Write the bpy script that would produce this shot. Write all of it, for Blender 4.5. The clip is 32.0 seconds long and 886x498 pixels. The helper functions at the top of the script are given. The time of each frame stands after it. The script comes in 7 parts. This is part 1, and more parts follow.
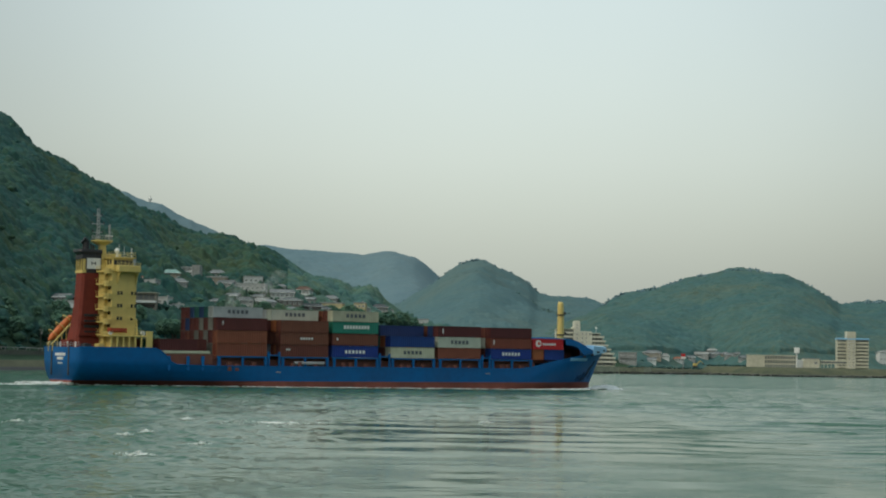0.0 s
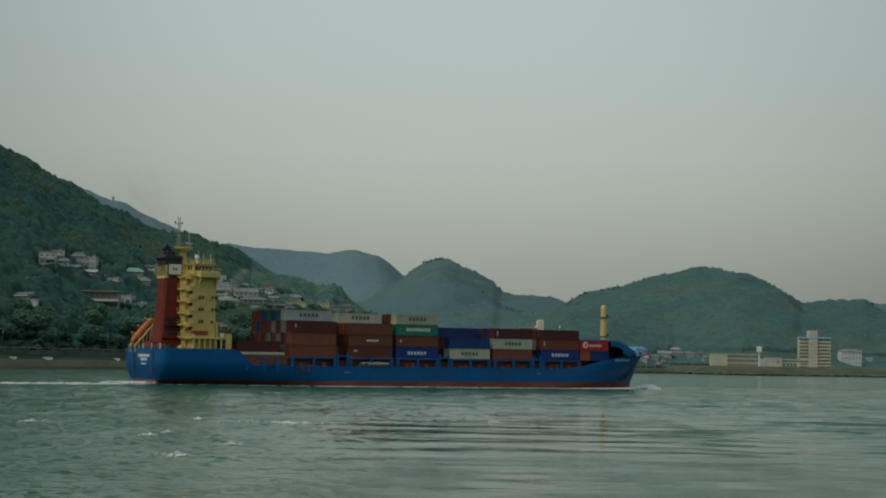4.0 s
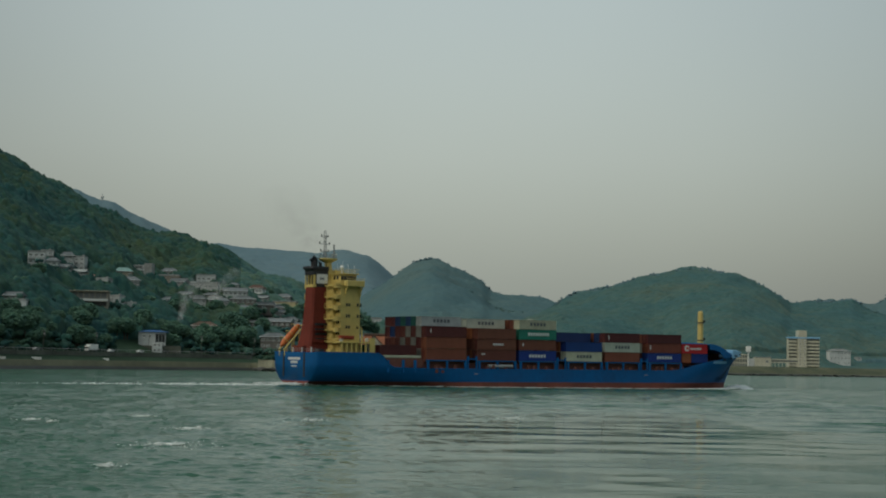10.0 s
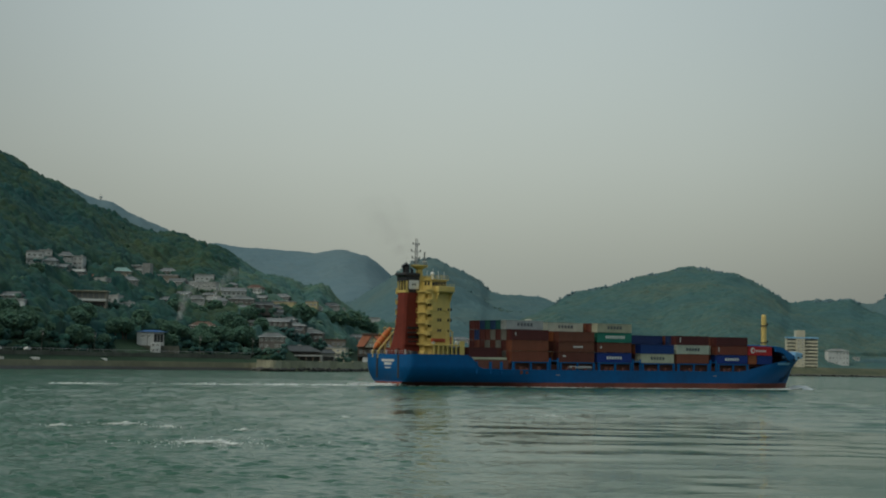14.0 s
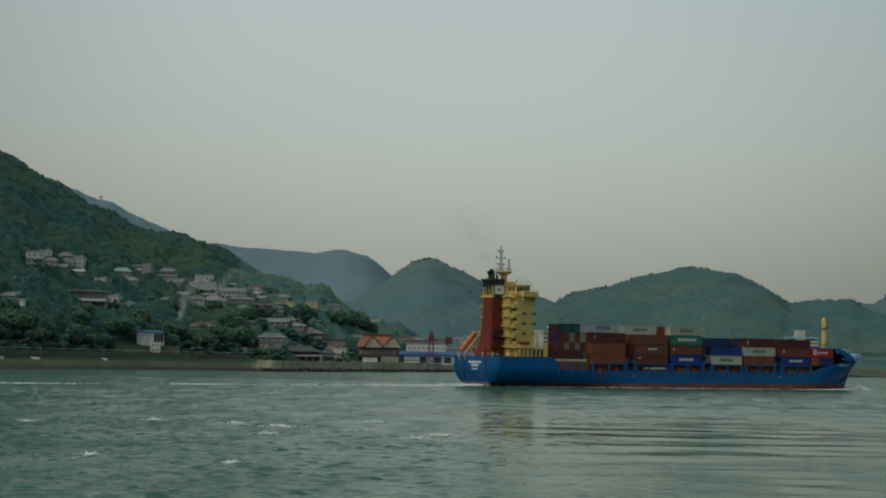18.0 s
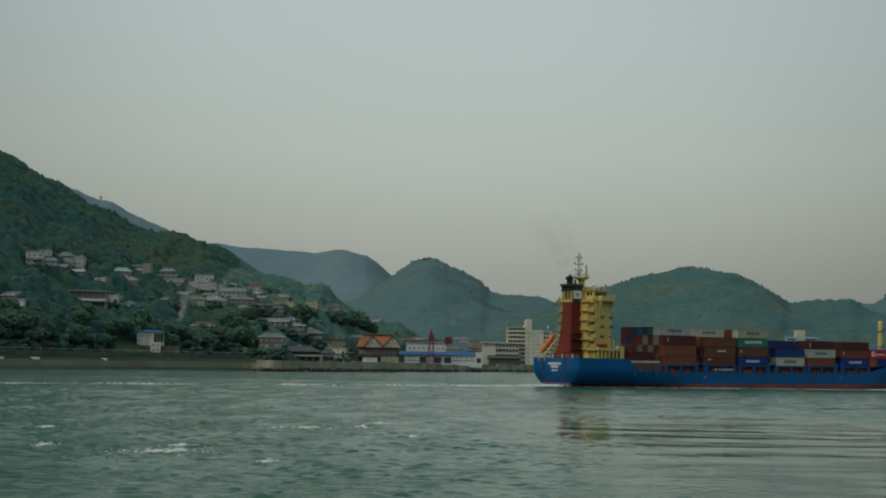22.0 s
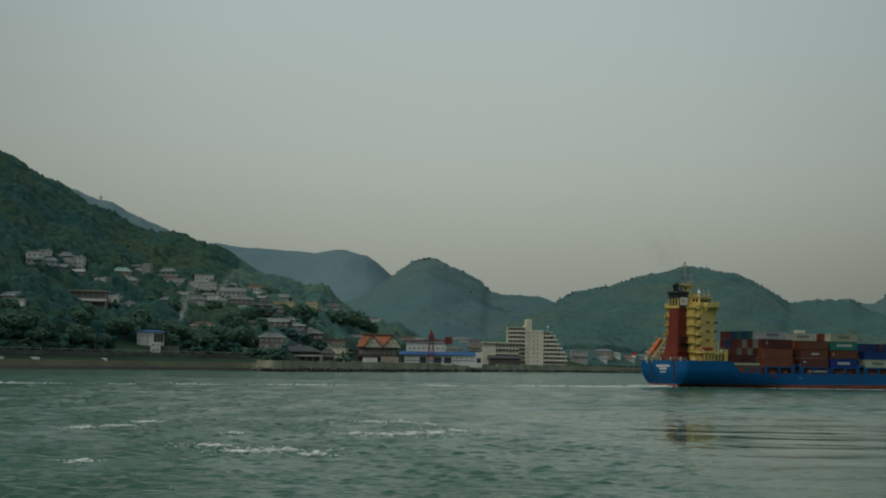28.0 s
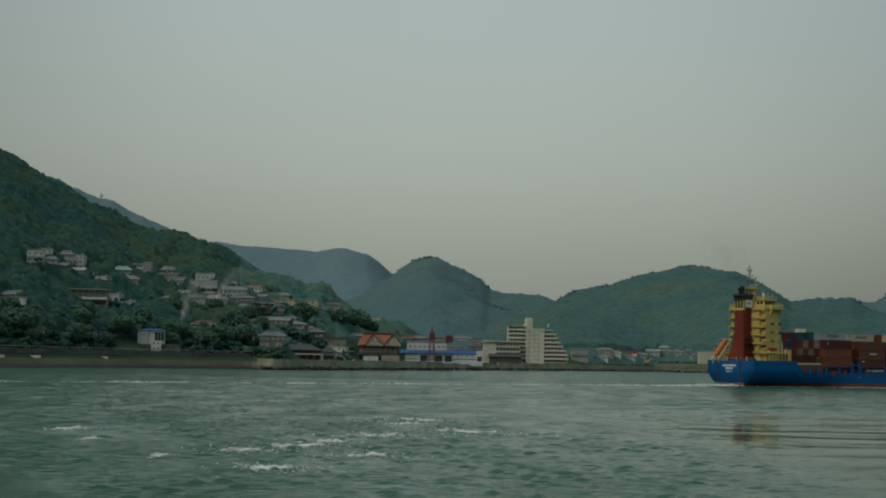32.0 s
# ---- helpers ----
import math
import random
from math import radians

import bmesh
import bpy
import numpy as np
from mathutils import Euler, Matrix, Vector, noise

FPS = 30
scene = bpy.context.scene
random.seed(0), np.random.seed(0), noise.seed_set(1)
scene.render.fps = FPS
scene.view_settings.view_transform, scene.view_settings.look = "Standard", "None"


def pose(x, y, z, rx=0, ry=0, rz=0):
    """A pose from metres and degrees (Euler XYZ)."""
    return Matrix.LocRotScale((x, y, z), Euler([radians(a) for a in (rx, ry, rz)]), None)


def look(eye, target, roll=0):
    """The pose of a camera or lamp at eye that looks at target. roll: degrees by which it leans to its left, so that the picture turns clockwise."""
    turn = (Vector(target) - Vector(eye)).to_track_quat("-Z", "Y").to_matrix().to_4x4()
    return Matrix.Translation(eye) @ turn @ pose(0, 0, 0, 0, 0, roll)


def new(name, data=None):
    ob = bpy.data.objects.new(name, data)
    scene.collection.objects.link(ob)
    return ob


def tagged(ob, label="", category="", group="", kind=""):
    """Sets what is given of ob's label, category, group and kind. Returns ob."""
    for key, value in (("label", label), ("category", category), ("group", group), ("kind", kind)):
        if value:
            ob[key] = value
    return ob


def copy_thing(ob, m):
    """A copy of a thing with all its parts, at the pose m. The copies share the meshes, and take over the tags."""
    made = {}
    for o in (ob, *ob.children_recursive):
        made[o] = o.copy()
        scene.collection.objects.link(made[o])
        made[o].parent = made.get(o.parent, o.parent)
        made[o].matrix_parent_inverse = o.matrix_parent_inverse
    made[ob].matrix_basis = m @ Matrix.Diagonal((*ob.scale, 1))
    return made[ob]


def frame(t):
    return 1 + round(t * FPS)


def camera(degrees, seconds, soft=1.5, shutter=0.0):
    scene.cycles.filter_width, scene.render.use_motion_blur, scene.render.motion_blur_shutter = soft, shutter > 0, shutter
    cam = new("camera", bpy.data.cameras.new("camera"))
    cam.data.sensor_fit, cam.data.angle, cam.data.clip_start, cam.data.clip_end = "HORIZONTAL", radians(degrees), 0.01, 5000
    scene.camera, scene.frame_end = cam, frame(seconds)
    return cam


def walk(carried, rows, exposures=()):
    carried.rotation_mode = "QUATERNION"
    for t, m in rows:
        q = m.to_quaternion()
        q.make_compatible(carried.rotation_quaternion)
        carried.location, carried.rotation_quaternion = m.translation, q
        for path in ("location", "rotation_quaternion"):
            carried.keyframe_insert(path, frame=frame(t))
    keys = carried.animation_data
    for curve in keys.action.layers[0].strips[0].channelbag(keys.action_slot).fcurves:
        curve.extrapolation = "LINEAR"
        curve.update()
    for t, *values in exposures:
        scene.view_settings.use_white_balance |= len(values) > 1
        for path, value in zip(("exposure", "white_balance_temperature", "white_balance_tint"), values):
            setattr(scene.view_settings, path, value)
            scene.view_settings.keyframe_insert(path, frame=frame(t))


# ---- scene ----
# ---------------------------------------------------------------- camera
LENS = 29.28
cam = camera(LENS, 32.0, soft=2.0)
EYE = Vector((0.0, 0.0, 5.32))
TILT, LEAN = math.tan(0.06675), 1.10


def aim(turn, up=0.0):
    """The camera's pose, turned to the left by so many thousandths and tipped up by others."""
    return look(EYE, EYE + Vector((-turn / 1000.0, 1.0, TILT + up / 1000.0)), LEAN)


walk(cam, [(0.0, aim(28.4, 0.3)), (0.5, aim(23.6, 0.3)), (1.0, aim(19.4, 0.2)), (1.5, aim(16.5, 0.2)), (2.0, aim(14.0, 0.1)),
           (2.5, aim(12.0, 0.1)), (3.0, aim(10.0)), (3.5, aim(8.4)), (5.5, aim(4.1)), (6.0, aim(3.3)), (7.0, aim(2.2)),
           (8.0, aim(1.6)), (9.0, aim(1.1)), (10.0, aim(0.9)), (12.0, aim(0.4)), (14.0, aim(0.0)), (20.0, aim(0.0)),
           (28.0, aim(0.0)), (30.0, aim(0.0, -0.3)), (31.0, aim(0.2, -0.9)), (32.0, aim(0.4, -0.9))],
     [(0.0, 0.58, 6450, 5.0), (0.3, 0.38, 6450, 5.0), (0.6, 0.12, 6450, 5.0), (1.0, -0.05, 6450, 5.0), (1.5, -0.03, 6450, 5.0), (2.5, 0.0, 6450, 5.0), (19.0, 0.0, 6450, 5.0), (25.0, -0.02, 6470, 4.5),
      (27.0, -0.14, 6500, 3.5), (31.0, -0.2, 6500, 3.5), (32.0, -0.2, 6500, 3.5)])

# ---------------------------------------------------------------- light
SUN_UP, SUN_TURN = radians(48), radians(-125)
world = bpy.data.worlds.new("overcast_sky")
scene.world = world
world.use_nodes = True
wt = world.node_tree
wt.nodes.clear()
w_out = wt.nodes.new("ShaderNodeOutputWorld")
w_sky = wt.nodes.new("ShaderNodeTexSky")
w_sky.sky_type, w_sky.sun_disc = "NISHITA", False
w_sky.sun_elevation, w_sky.sun_rotation = SUN_UP, SUN_TURN
w_sky.dust_density, w_sky.air_density = 6.0, 1.5
w_blue = wt.nodes.new("ShaderNodeBackground")
w_blue.inputs["Strength"].default_value = 0.05
w_cloud = wt.nodes.new("ShaderNodeBackground")
w_co = wt.nodes.new("ShaderNodeTexCoord")
w_sep = wt.nodes.new("ShaderNodeSeparateXYZ")
w_ramp = wt.nodes.new("ShaderNodeValToRGB")
w_noise = wt.nodes.new("ShaderNodeTexNoise")
w_noise.inputs["Scale"].default_value, w_noise.inputs["Detail"].default_value = 2.2, 3.0
w_mul = wt.nodes.new("ShaderNodeMix")
w_mul.data_type, w_mul.blend_type = "RGBA", "MULTIPLY"
w_mul.inputs["Factor"].default_value = 1.0
w_veil = wt.nodes.new("ShaderNodeMapRange")
w_veil.inputs["From Min"].default_value, w_veil.inputs["From Max"].default_value = 0.3, 0.7
w_veil.inputs["To Min"].default_value, w_veil.inputs["To Max"].default_value = 0.94, 1.06
ramp = w_ramp.color_ramp
ramp.elements[0].position, ramp.elements[0].color = 0.0, (0.270, 0.284, 0.258, 1)
ramp.elements[1].position, ramp.elements[1].color = 1.0, (0.58, 0.655, 0.64, 1)
for at_z, tone in ((0.05, (0.290, 0.308, 0.284)), (0.12, (0.342, 0.362, 0.342)), (0.21, (0.358, 0.386, 0.374)), (0.5, (0.41, 0.46, 0.45))):
    ramp.elements.new(at_z).color = (*tone, 1)
w_cloud.inputs["Strength"].default_value = 1.0
w_add = wt.nodes.new("ShaderNodeAddShader")
wt.links.new(w_co.outputs["Generated"], w_sep.inputs[0])
wt.links.new(w_sep.outputs["Z"], w_ramp.inputs["Fac"])
wt.links.new(w_co.outputs["Generated"], w_noise.inputs["Vector"])
wt.links.new(w_noise.outputs["Fac"], w_veil.inputs["Value"])
wt.links.new(w_ramp.outputs["Color"], w_mul.inputs[6])
wt.links.new(w_veil.outputs["Result"], w_mul.inputs[7])
w_dot = wt.nodes.new("ShaderNodeVectorMath")
w_dot.operation = "DOT_PRODUCT"
w_dot.inputs[1].default_value = Vector((0.0, 1.0, 0.16)).normalized()
wt.links.new(w_co.outputs["Generated"], w_dot.inputs[0])
w_glow = wt.nodes.new("ShaderNodeMapRange")
w_glow.inputs["From Min"].default_value, w_glow.inputs["From Max"].default_value = 0.945, 1.0
w_glow.inputs["To Min"].default_value, w_glow.inputs["To Max"].default_value = 0.53, 1.03
w_mul2 = wt.nodes.new("ShaderNodeMix")
w_mul2.data_type, w_mul2.blend_type = "RGBA", "MULTIPLY"
w_mul2.inputs["Factor"].default_value = 1.0
wt.links.new(w_dot.outputs["Value"], w_glow.inputs["Value"])
wt.links.new(w_mul.outputs[2], w_mul2.inputs[6])
wt.links.new(w_glow.outputs["Result"], w_mul2.inputs[7])
wt.links.new(w_mul2.outputs[2], w_cloud.inputs["Color"])
wt.links.new(w_sky.outputs["Color"], w_blue.inputs["Color"])
wt.links.new(w_blue.outputs[0], w_add.inputs[0])
wt.links.new(w_cloud.outputs[0], w_add.inputs[1])
wt.links.new(w_add.outputs[0], w_out.inputs["Surface"])

sun = new("sun", bpy.data.lights.new("sun", "SUN"))
sun.data.energy, sun.data.angle, sun.data.color = 0.5, radians(24), (1.0, 0.96, 0.90)
sun_way = Vector((math.sin(SUN_TURN) * math.cos(SUN_UP), math.cos(SUN_TURN) * math.cos(SUN_UP), math.sin(SUN_UP)))
sun.matrix_basis = look(sun_way * 300, (0, 0, 0))


# ---------------------------------------------------------------- materials
def material(name, colour, rough=0.6, metal=0.0, grain=3.0, vary=0.25, bump=0.2, stain=None, each=0.0, island=0.0, spec=0.5, space="Object", stretch=None, cell=0.0):
    """A painted or natural surface: colour with stains and grain at two scales, fine relief, and a change from piece to piece."""
    m = bpy.data.materials.new(name)
    m.use_nodes = True
    nt = m.node_tree
    b = nt.nodes["Principled BSDF"]
    b.inputs["Metallic"].default_value = metal
    b.inputs["Specular IOR Level"].default_value = spec
    co = nt.nodes.new("ShaderNodeTexCoord")
    src = co.outputs[space]
    if stretch:
        mp = nt.nodes.new("ShaderNodeMapping")
        mp.inputs["Scale"].default_value = stretch
        nt.links.new(src, mp.inputs["Vector"])
        src = mp.outputs["Vector"]
    n1, n2 = nt.nodes.new("ShaderNodeTexNoise"), nt.nodes.new("ShaderNodeTexNoise")
    n1.inputs["Scale"].default_value, n1.inputs["Detail"].default_value = grain, 6.0
    n2.inputs["Scale"].default_value, n2.inputs["Detail"].default_value = grain * 0.13, 4.0
    nt.links.new(src, n1.inputs["Vector"])
    nt.links.new(src, n2.inputs["Vector"])
    mix = nt.nodes.new("ShaderNodeMix")
    mix.data_type = "RGBA"
    dark = stain or tuple(c * (1 - vary) * 0.75 for c in colour)
    mix.inputs[6].default_value = (*dark, 1)
    mix.inputs[7].default_value = (*colour, 1)
    rng = nt.nodes.new("ShaderNodeMapRange")
    rng.inputs["From Min"].default_value, rng.inputs["From Max"].default_value = 0.3, 0.62
    rng.inputs["To Min"].default_value = 1 - min(1.0, vary * 2.2)
    nt.links.new(n2.outputs["Fac"], rng.inputs["Value"])
    nt.links.new(rng.outputs["Result"], mix.inputs["Factor"])
    hsv = nt.nodes.new("ShaderNodeHueSaturation")
    nt.links.new(mix.outputs[2], hsv.inputs["Color"])
    fine = nt.nodes.new("ShaderNodeMapRange")
    fine.inputs["From Min"].default_value, fine.inputs["From Max"].default_value = 0.25, 0.75
    fine.inputs["To Min"].default_value, fine.inputs["To Max"].default_value = 1 - vary * 0.6, 1 + vary * 0.6
    nt.links.new(n1.outputs["Fac"], fine.inputs["Value"])
    val = fine.outputs["Result"]
    if cell:  # one tone for each tree
        vo, one = nt.nodes.new("ShaderNodeTexVoronoi"), nt.nodes.new("ShaderNodeSeparateColor")
        vo.inputs["Scale"].default_value = 1.0 / cell
        nt.links.new(src, vo.inputs["Vector"])
        nt.links.new(vo.outputs["Color"], one.inputs[0])
        tone, mu = nt.nodes.new("ShaderNodeMapRange"), nt.nodes.new("ShaderNodeMath")
        tone.inputs["To Min"].default_value, tone.inputs["To Max"].default_value = 1 - vary * 0.6, 1 + vary * 0.6
        mu.operation = "MULTIPLY"
        nt.links.new(one.outputs[0], tone.inputs["Value"])
        nt.links.new(tone.outputs["Result"], mu.inputs[0])
        nt.links.new(val, mu.inputs[1])
        val = mu.outputs[0]
    for amount, node, socket in ((each, "ShaderNodeObjectInfo", "Random"), (island, "ShaderNodeNewGeometry", "Random Per Island")):
        if amount:
            inf, r2, mu = nt.nodes.new(node), nt.nodes.new("ShaderNodeMapRange"), nt.nodes.new("ShaderNodeMath")
            r2.inputs["To Min"].default_value, r2.inputs["To Max"].default_value = 1 - amount, 1 + amount
            nt.links.new(inf.outputs[socket], r2.inputs["Value"])
            mu.operation = "MULTIPLY"
            nt.links.new(val, mu.inputs[0])
            nt.links.new(r2.outputs["Result"], mu.inputs[1])
            val = mu.outputs[0]
            r3 = nt.nodes.new("ShaderNodeMapRange")
            r3.inputs["To Min"].default_value, r3.inputs["To Max"].default_value = 0.5 - amount * 0.07, 0.5 + amount * 0.07
            nt.links.new(inf.outputs[socket], r3.inputs["Value"])
            nt.links.new(r3.outputs["Result"], hsv.inputs["Hue"])
    nt.links.new(val, hsv.inputs["Value"])
    nt.links.new(hsv.outputs["Color"], b.inputs["Base Color"])
    rr = nt.nodes.new("ShaderNodeMapRange")
    rr.inputs["To Min"].default_value, rr.inputs["To Max"].default_value = max(0.02, rough - 0.12), min(1, rough + 0.12)
    nt.links.new(n1.outputs["Fac"], rr.inputs["Value"])
    nt.links.new(rr.outputs["Result"], b.inputs["Roughness"])
    if bump:
        bp = nt.nodes.new("ShaderNodeBump")
        bp.inputs["Strength"].default_value, bp.inputs["Distance"].default_value = bump, 0.3 / grain
        nt.links.new(n1.outputs["Fac"], bp.inputs["Height"])
        nt.links.new(bp.outputs["Normal"], b.inputs["Normal"])
    return m


HULL_WORN = material("hull_worn", (0.010, 0.040, 0.085), 0.7, grain=1.2, vary=0.4, bump=0.1, spec=0.15, stain=(0.03, 0.03, 0.03))
HULL_BLUE = material("hull_blue", (0.002, 0.102, 0.30), 0.55, grain=0.8, vary=0.2, bump=0.05, spec=0.25, stain=(0.012, 0.06, 0.16))
BOOT_RED = material("boot_red", (0.19, 0.050, 0.032), 0.6, grain=0.9, vary=0.35, bump=0.1)
SHIP_YELLOW = material("ship_yellow", (0.530, 0.415, 0.128), 0.45, grain=0.8, vary=0.16, bump=0.04)
FUNNEL_BROWN = material("funnel_brown", (0.15, 0.032, 0.022), 0.75, grain=0.8, vary=0.25, bump=0.05, spec=0.15)
FUNNEL_BLACK = material("funnel_black", (0.012, 0.013, 0.018), 0.5, grain=0.8, vary=0.3, bump=0.05)
DECK_RED = material("deck_red", (0.14, 0.05, 0.035), 0.7, grain=1.0, vary=0.3)
WHITE_PAINT = material("white_paint", (0.72, 0.73, 0.70), 0.5, grain=1.0, vary=0.12, bump=0.04)
PALE_BLUE = material("pale_blue", (0.22, 0.45, 0.66), 0.45, grain=0.8, vary=0.15, bump=0.04)
ORANGE = material("lifeboat_orange", (0.52, 0.14, 0.03), 0.6, grain=1.5, vary=0.15, bump=0.03)
DARK_STEEL = material("dark_steel", (0.03, 0.032, 0.035), 0.55, 0.2, grain=2.0, vary=0.3)
GREY_STEEL = material("grey_steel", (0.30, 0.31, 0.31), 0.5, 0.3, grain=2.0, vary=0.2)
GLASS_DARK = material("dark_glass", (0.015, 0.02, 0.022), 0.12, grain=0.6, vary=0.2, bump=0.0)
BOX_PAINT = {}
for box_name, box_colour in (("brown", (0.118, 0.040, 0.029)), ("rust", (0.180, 0.060, 0.036)), ("maroon", (0.085, 0.024, 0.022)), ("white", (0.35, 0.39, 0.33)),
                             ("cream", (0.38, 0.39, 0.29)), ("green", (0.02, 0.15, 0.105)), ("blue", (0.010, 0.040, 0.175)), ("teal", (0.015, 0.080, 0.070)), ("navy", (0.012, 0.035, 0.10)),
                             ("red", (0.46, 0.035, 0.028)), ("grey", (0.30, 0.34, 0.34)), ("dull", (0.16, 0.165, 0.145)), ("orange", (0.26, 0.085, 0.035))):
    BOX_PAINT[box_name] = material("box_" + box_name, box_colour, 0.55, grain=0.7, vary=0.22, bump=0.05, each=0.16, spec=0.25)
MARK_WHITE = material("mark_white", (0.62, 0.64, 0.62), 0.5, grain=2.0, vary=0.1, bump=0)
MARK_DARK = material("mark_dark", (0.06, 0.075, 0.09), 0.5, grain=2.0, vary=0.1, bump=0)


def woodland(name, tones, patch, cell, crown=0.3, rough=0.9, bump=0.2, haze_sheen=0.12):
    """Foliage of mixed woods: stands of deep, middle, fresh and dry green, with a tone for each crown."""
    m = bpy.data.materials.new(name)
    m.use_nodes = True
    nt = m.node_tree
    b = nt.nodes["Principled BSDF"]
    b.inputs["Roughness"].default_value, b.inputs["Specular IOR Level"].default_value = rough, 0.06
    # blue-green sheen brightens the dark gaps between crowns, standing in for haze
    b.inputs["Sheen Weight"].default_value, b.inputs["Sheen Roughness"].default_value = haze_sheen, 0.7
    b.inputs["Sheen Tint"].default_value = (0.62, 0.85, 0.86, 1)
    co = nt.nodes.new("ShaderNodeTexCoord")
    src = co.outputs["Object"]
    big, fine = nt.nodes.new("ShaderNodeTexNoise"), nt.nodes.new("ShaderNodeTexNoise")
    big.inputs["Scale"].default_value, big.inputs["Detail"].default_value, big.inputs["Roughness"].default_value = 1.0 / patch, 5.0, 0.6
    fine.inputs["Scale"].default_value, fine.inputs["Detail"].default_value = 3.0 / cell, 5.0
    vo, one, grade = nt.nodes.new("ShaderNodeTexVoronoi"), nt.nodes.new("ShaderNodeSeparateColor"), nt.nodes.new("ShaderNodeValToRGB")
    vo.inputs["Scale"].default_value = 1.0 / cell
    for n in (big, fine, vo):
        nt.links.new(src, n.inputs["Vector"])
    nt.links.new(vo.outputs["Color"], one.inputs[0])
    add = nt.nodes.new("ShaderNodeMath")
    add.operation = "MULTIPLY_ADD"
    add.inputs[1].default_value, add.inputs[2].default_value = 0.16, -0.08
    nt.links.new(one.outputs[1], add.inputs[0])
    both = nt.nodes.new("ShaderNodeMath")
    both.operation = "ADD"
    nt.links.new(add.outputs[0], both.inputs[0])
    nt.links.new(big.outputs["Fac"], both.inputs[1])
    nt.links.new(both.outputs[0], grade.inputs["Fac"])
    line = grade.color_ramp
    spots = (0.34, 0.46, 0.57, 0.68)
    line.elements[0].position, line.elements[0].color = spots[0], (*tones[0], 1)
    line.elements[1].position, line.elements[1].color = spots[3], (*tones[3], 1)
    for at_x, tone in zip(spots[1:3], tones[1:3]):
        line.elements.new(at_x).color = (*tone, 1)
    hsv = nt.nodes.new("ShaderNodeHueSaturation")
    nt.links.new(grade.outputs["Color"], hsv.inputs["Color"])
    val = None
    for source, low, high in ((one.outputs[0], 0.0, 1.0), (fine.outputs["Fac"], 0.3, 0.7)):
        r = nt.nodes.new("ShaderNodeMapRange")
        r.inputs["From Min"].default_value, r.inputs["From Max"].default_value = low, high
        r.inputs["To Min"].default_value, r.inputs["To Max"].default_value = 1 - crown, 1 + crown
        nt.links.new(source, r.inputs["Value"])
        if val is None:
            val = r.outputs["Result"]
        else:
            mu = nt.nodes.new("ShaderNodeMath")
            mu.operation = "MULTIPLY"
            nt.links.new(val, mu.inputs[0])
            nt.links.new(r.outputs["Result"], mu.inputs[1])
            val = mu.outputs[0]
    nt.links.new(val, hsv.inputs["Value"])
    nt.links.new(hsv.outputs["Color"], b.inputs["Base Color"])
    bp = nt.nodes.new("ShaderNodeBump")
    bp.inputs["Strength"].default_value, bp.inputs["Distance"].default_value = bump, cell * 0.15
    nt.links.new(fine.outputs["Fac"], bp.inputs["Height"])
    nt.links.new(bp.outputs["Normal"], b.inputs["Normal"])
    return m


LEAF = woodland("leaf", ((0.0138, 0.052, 0.0506), (0.0184, 0.057, 0.0483), (0.027, 0.062, 0.0403), (0.038, 0.063, 0.0333)), 80.0, 6.0, 0.18, bump=0.15, haze_sheen=0.05)
LEAF_LIGHT = woodland("leaf_light", ((0.022, 0.072, 0.054), (0.028, 0.078, 0.050), (0.040, 0.086, 0.045), (0.052, 0.088, 0.040)), 50.0, 5.0, 0.18, bump=0.15, haze_sheen=0.12)
LEAF_TREE = woodland("leaf_tree", ((0.034, 0.090, 0.066), (0.042, 0.100, 0.062), (0.058, 0.112, 0.056), (0.076, 0.118, 0.050)), 20.0, 3.0, 0.12, bump=0.1, haze_sheen=0.18)
# hillside green with distance haze mixed in, for the farther end of the slope
LEAF_CAPE_HAZE = woodland("leaf_cape_haze", ((0.034, 0.090, 0.086), (0.041, 0.097, 0.083), (0.053, 0.104, 0.075), (0.069, 0.108, 0.067)), 60.0, 6.0, 0.16, bump=0.15, haze_sheen=0.09)
# aerial haze over the right-hand hill is part of these tones
LEAF_FAR_HAZE = woodland("leaf_far_haze", ((0.042, 0.098, 0.101), (0.047, 0.103, 0.099), (0.057, 0.107, 0.094), (0.072, 0.109, 0.086)), 150.0, 7.0, 0.13, bump=0.2, haze_sheen=0.03)
# paler than the hill's tones: makes up for shade on upright crowns, haze included
LEAF_CREST_HAZE = woodland("leaf_crest_haze", ((0.060, 0.122, 0.130), (0.066, 0.126, 0.128), (0.074, 0.130, 0.122), (0.086, 0.132, 0.112)), 120.0, 6.0, 0.14, bump=0.1, haze_sheen=0.1)
# haze of the middle ridges painted as bluish, low-contrast green
LEAF_HAZE = woodland("leaf_haze", ((0.069, 0.128, 0.141), (0.071, 0.130, 0.139), (0.076, 0.131, 0.134), (0.083, 0.131, 0.127)), 260.0, 12.0, 0.045, bump=0.03, haze_sheen=0.0)
# mountain green almost lost: the blue of distant air is painted in
LEAF_BLUE_HAZE = woodland("leaf_blue_haze", ((0.1061, 0.171, 0.1988), (0.1081, 0.173, 0.1978), (0.1123, 0.1751, 0.1957), (0.1154, 0.1751, 0.1926)), 400.0, 16.0, 0.04, bump=0.04, haze_sheen=0.0)
SOIL = material("undergrowth", (0.032, 0.060, 0.036), 0.9, grain=0.15, vary=0.35, bump=0.4, spec=0.1)
BARK = material("bark", (0.07, 0.05, 0.035), 0.85, grain=4.0, vary=0.35, bump=0.5)
CONCRETE = material("concrete", (0.29, 0.295, 0.21), 0.85, grain=0.5, vary=0.35, bump=0.3)
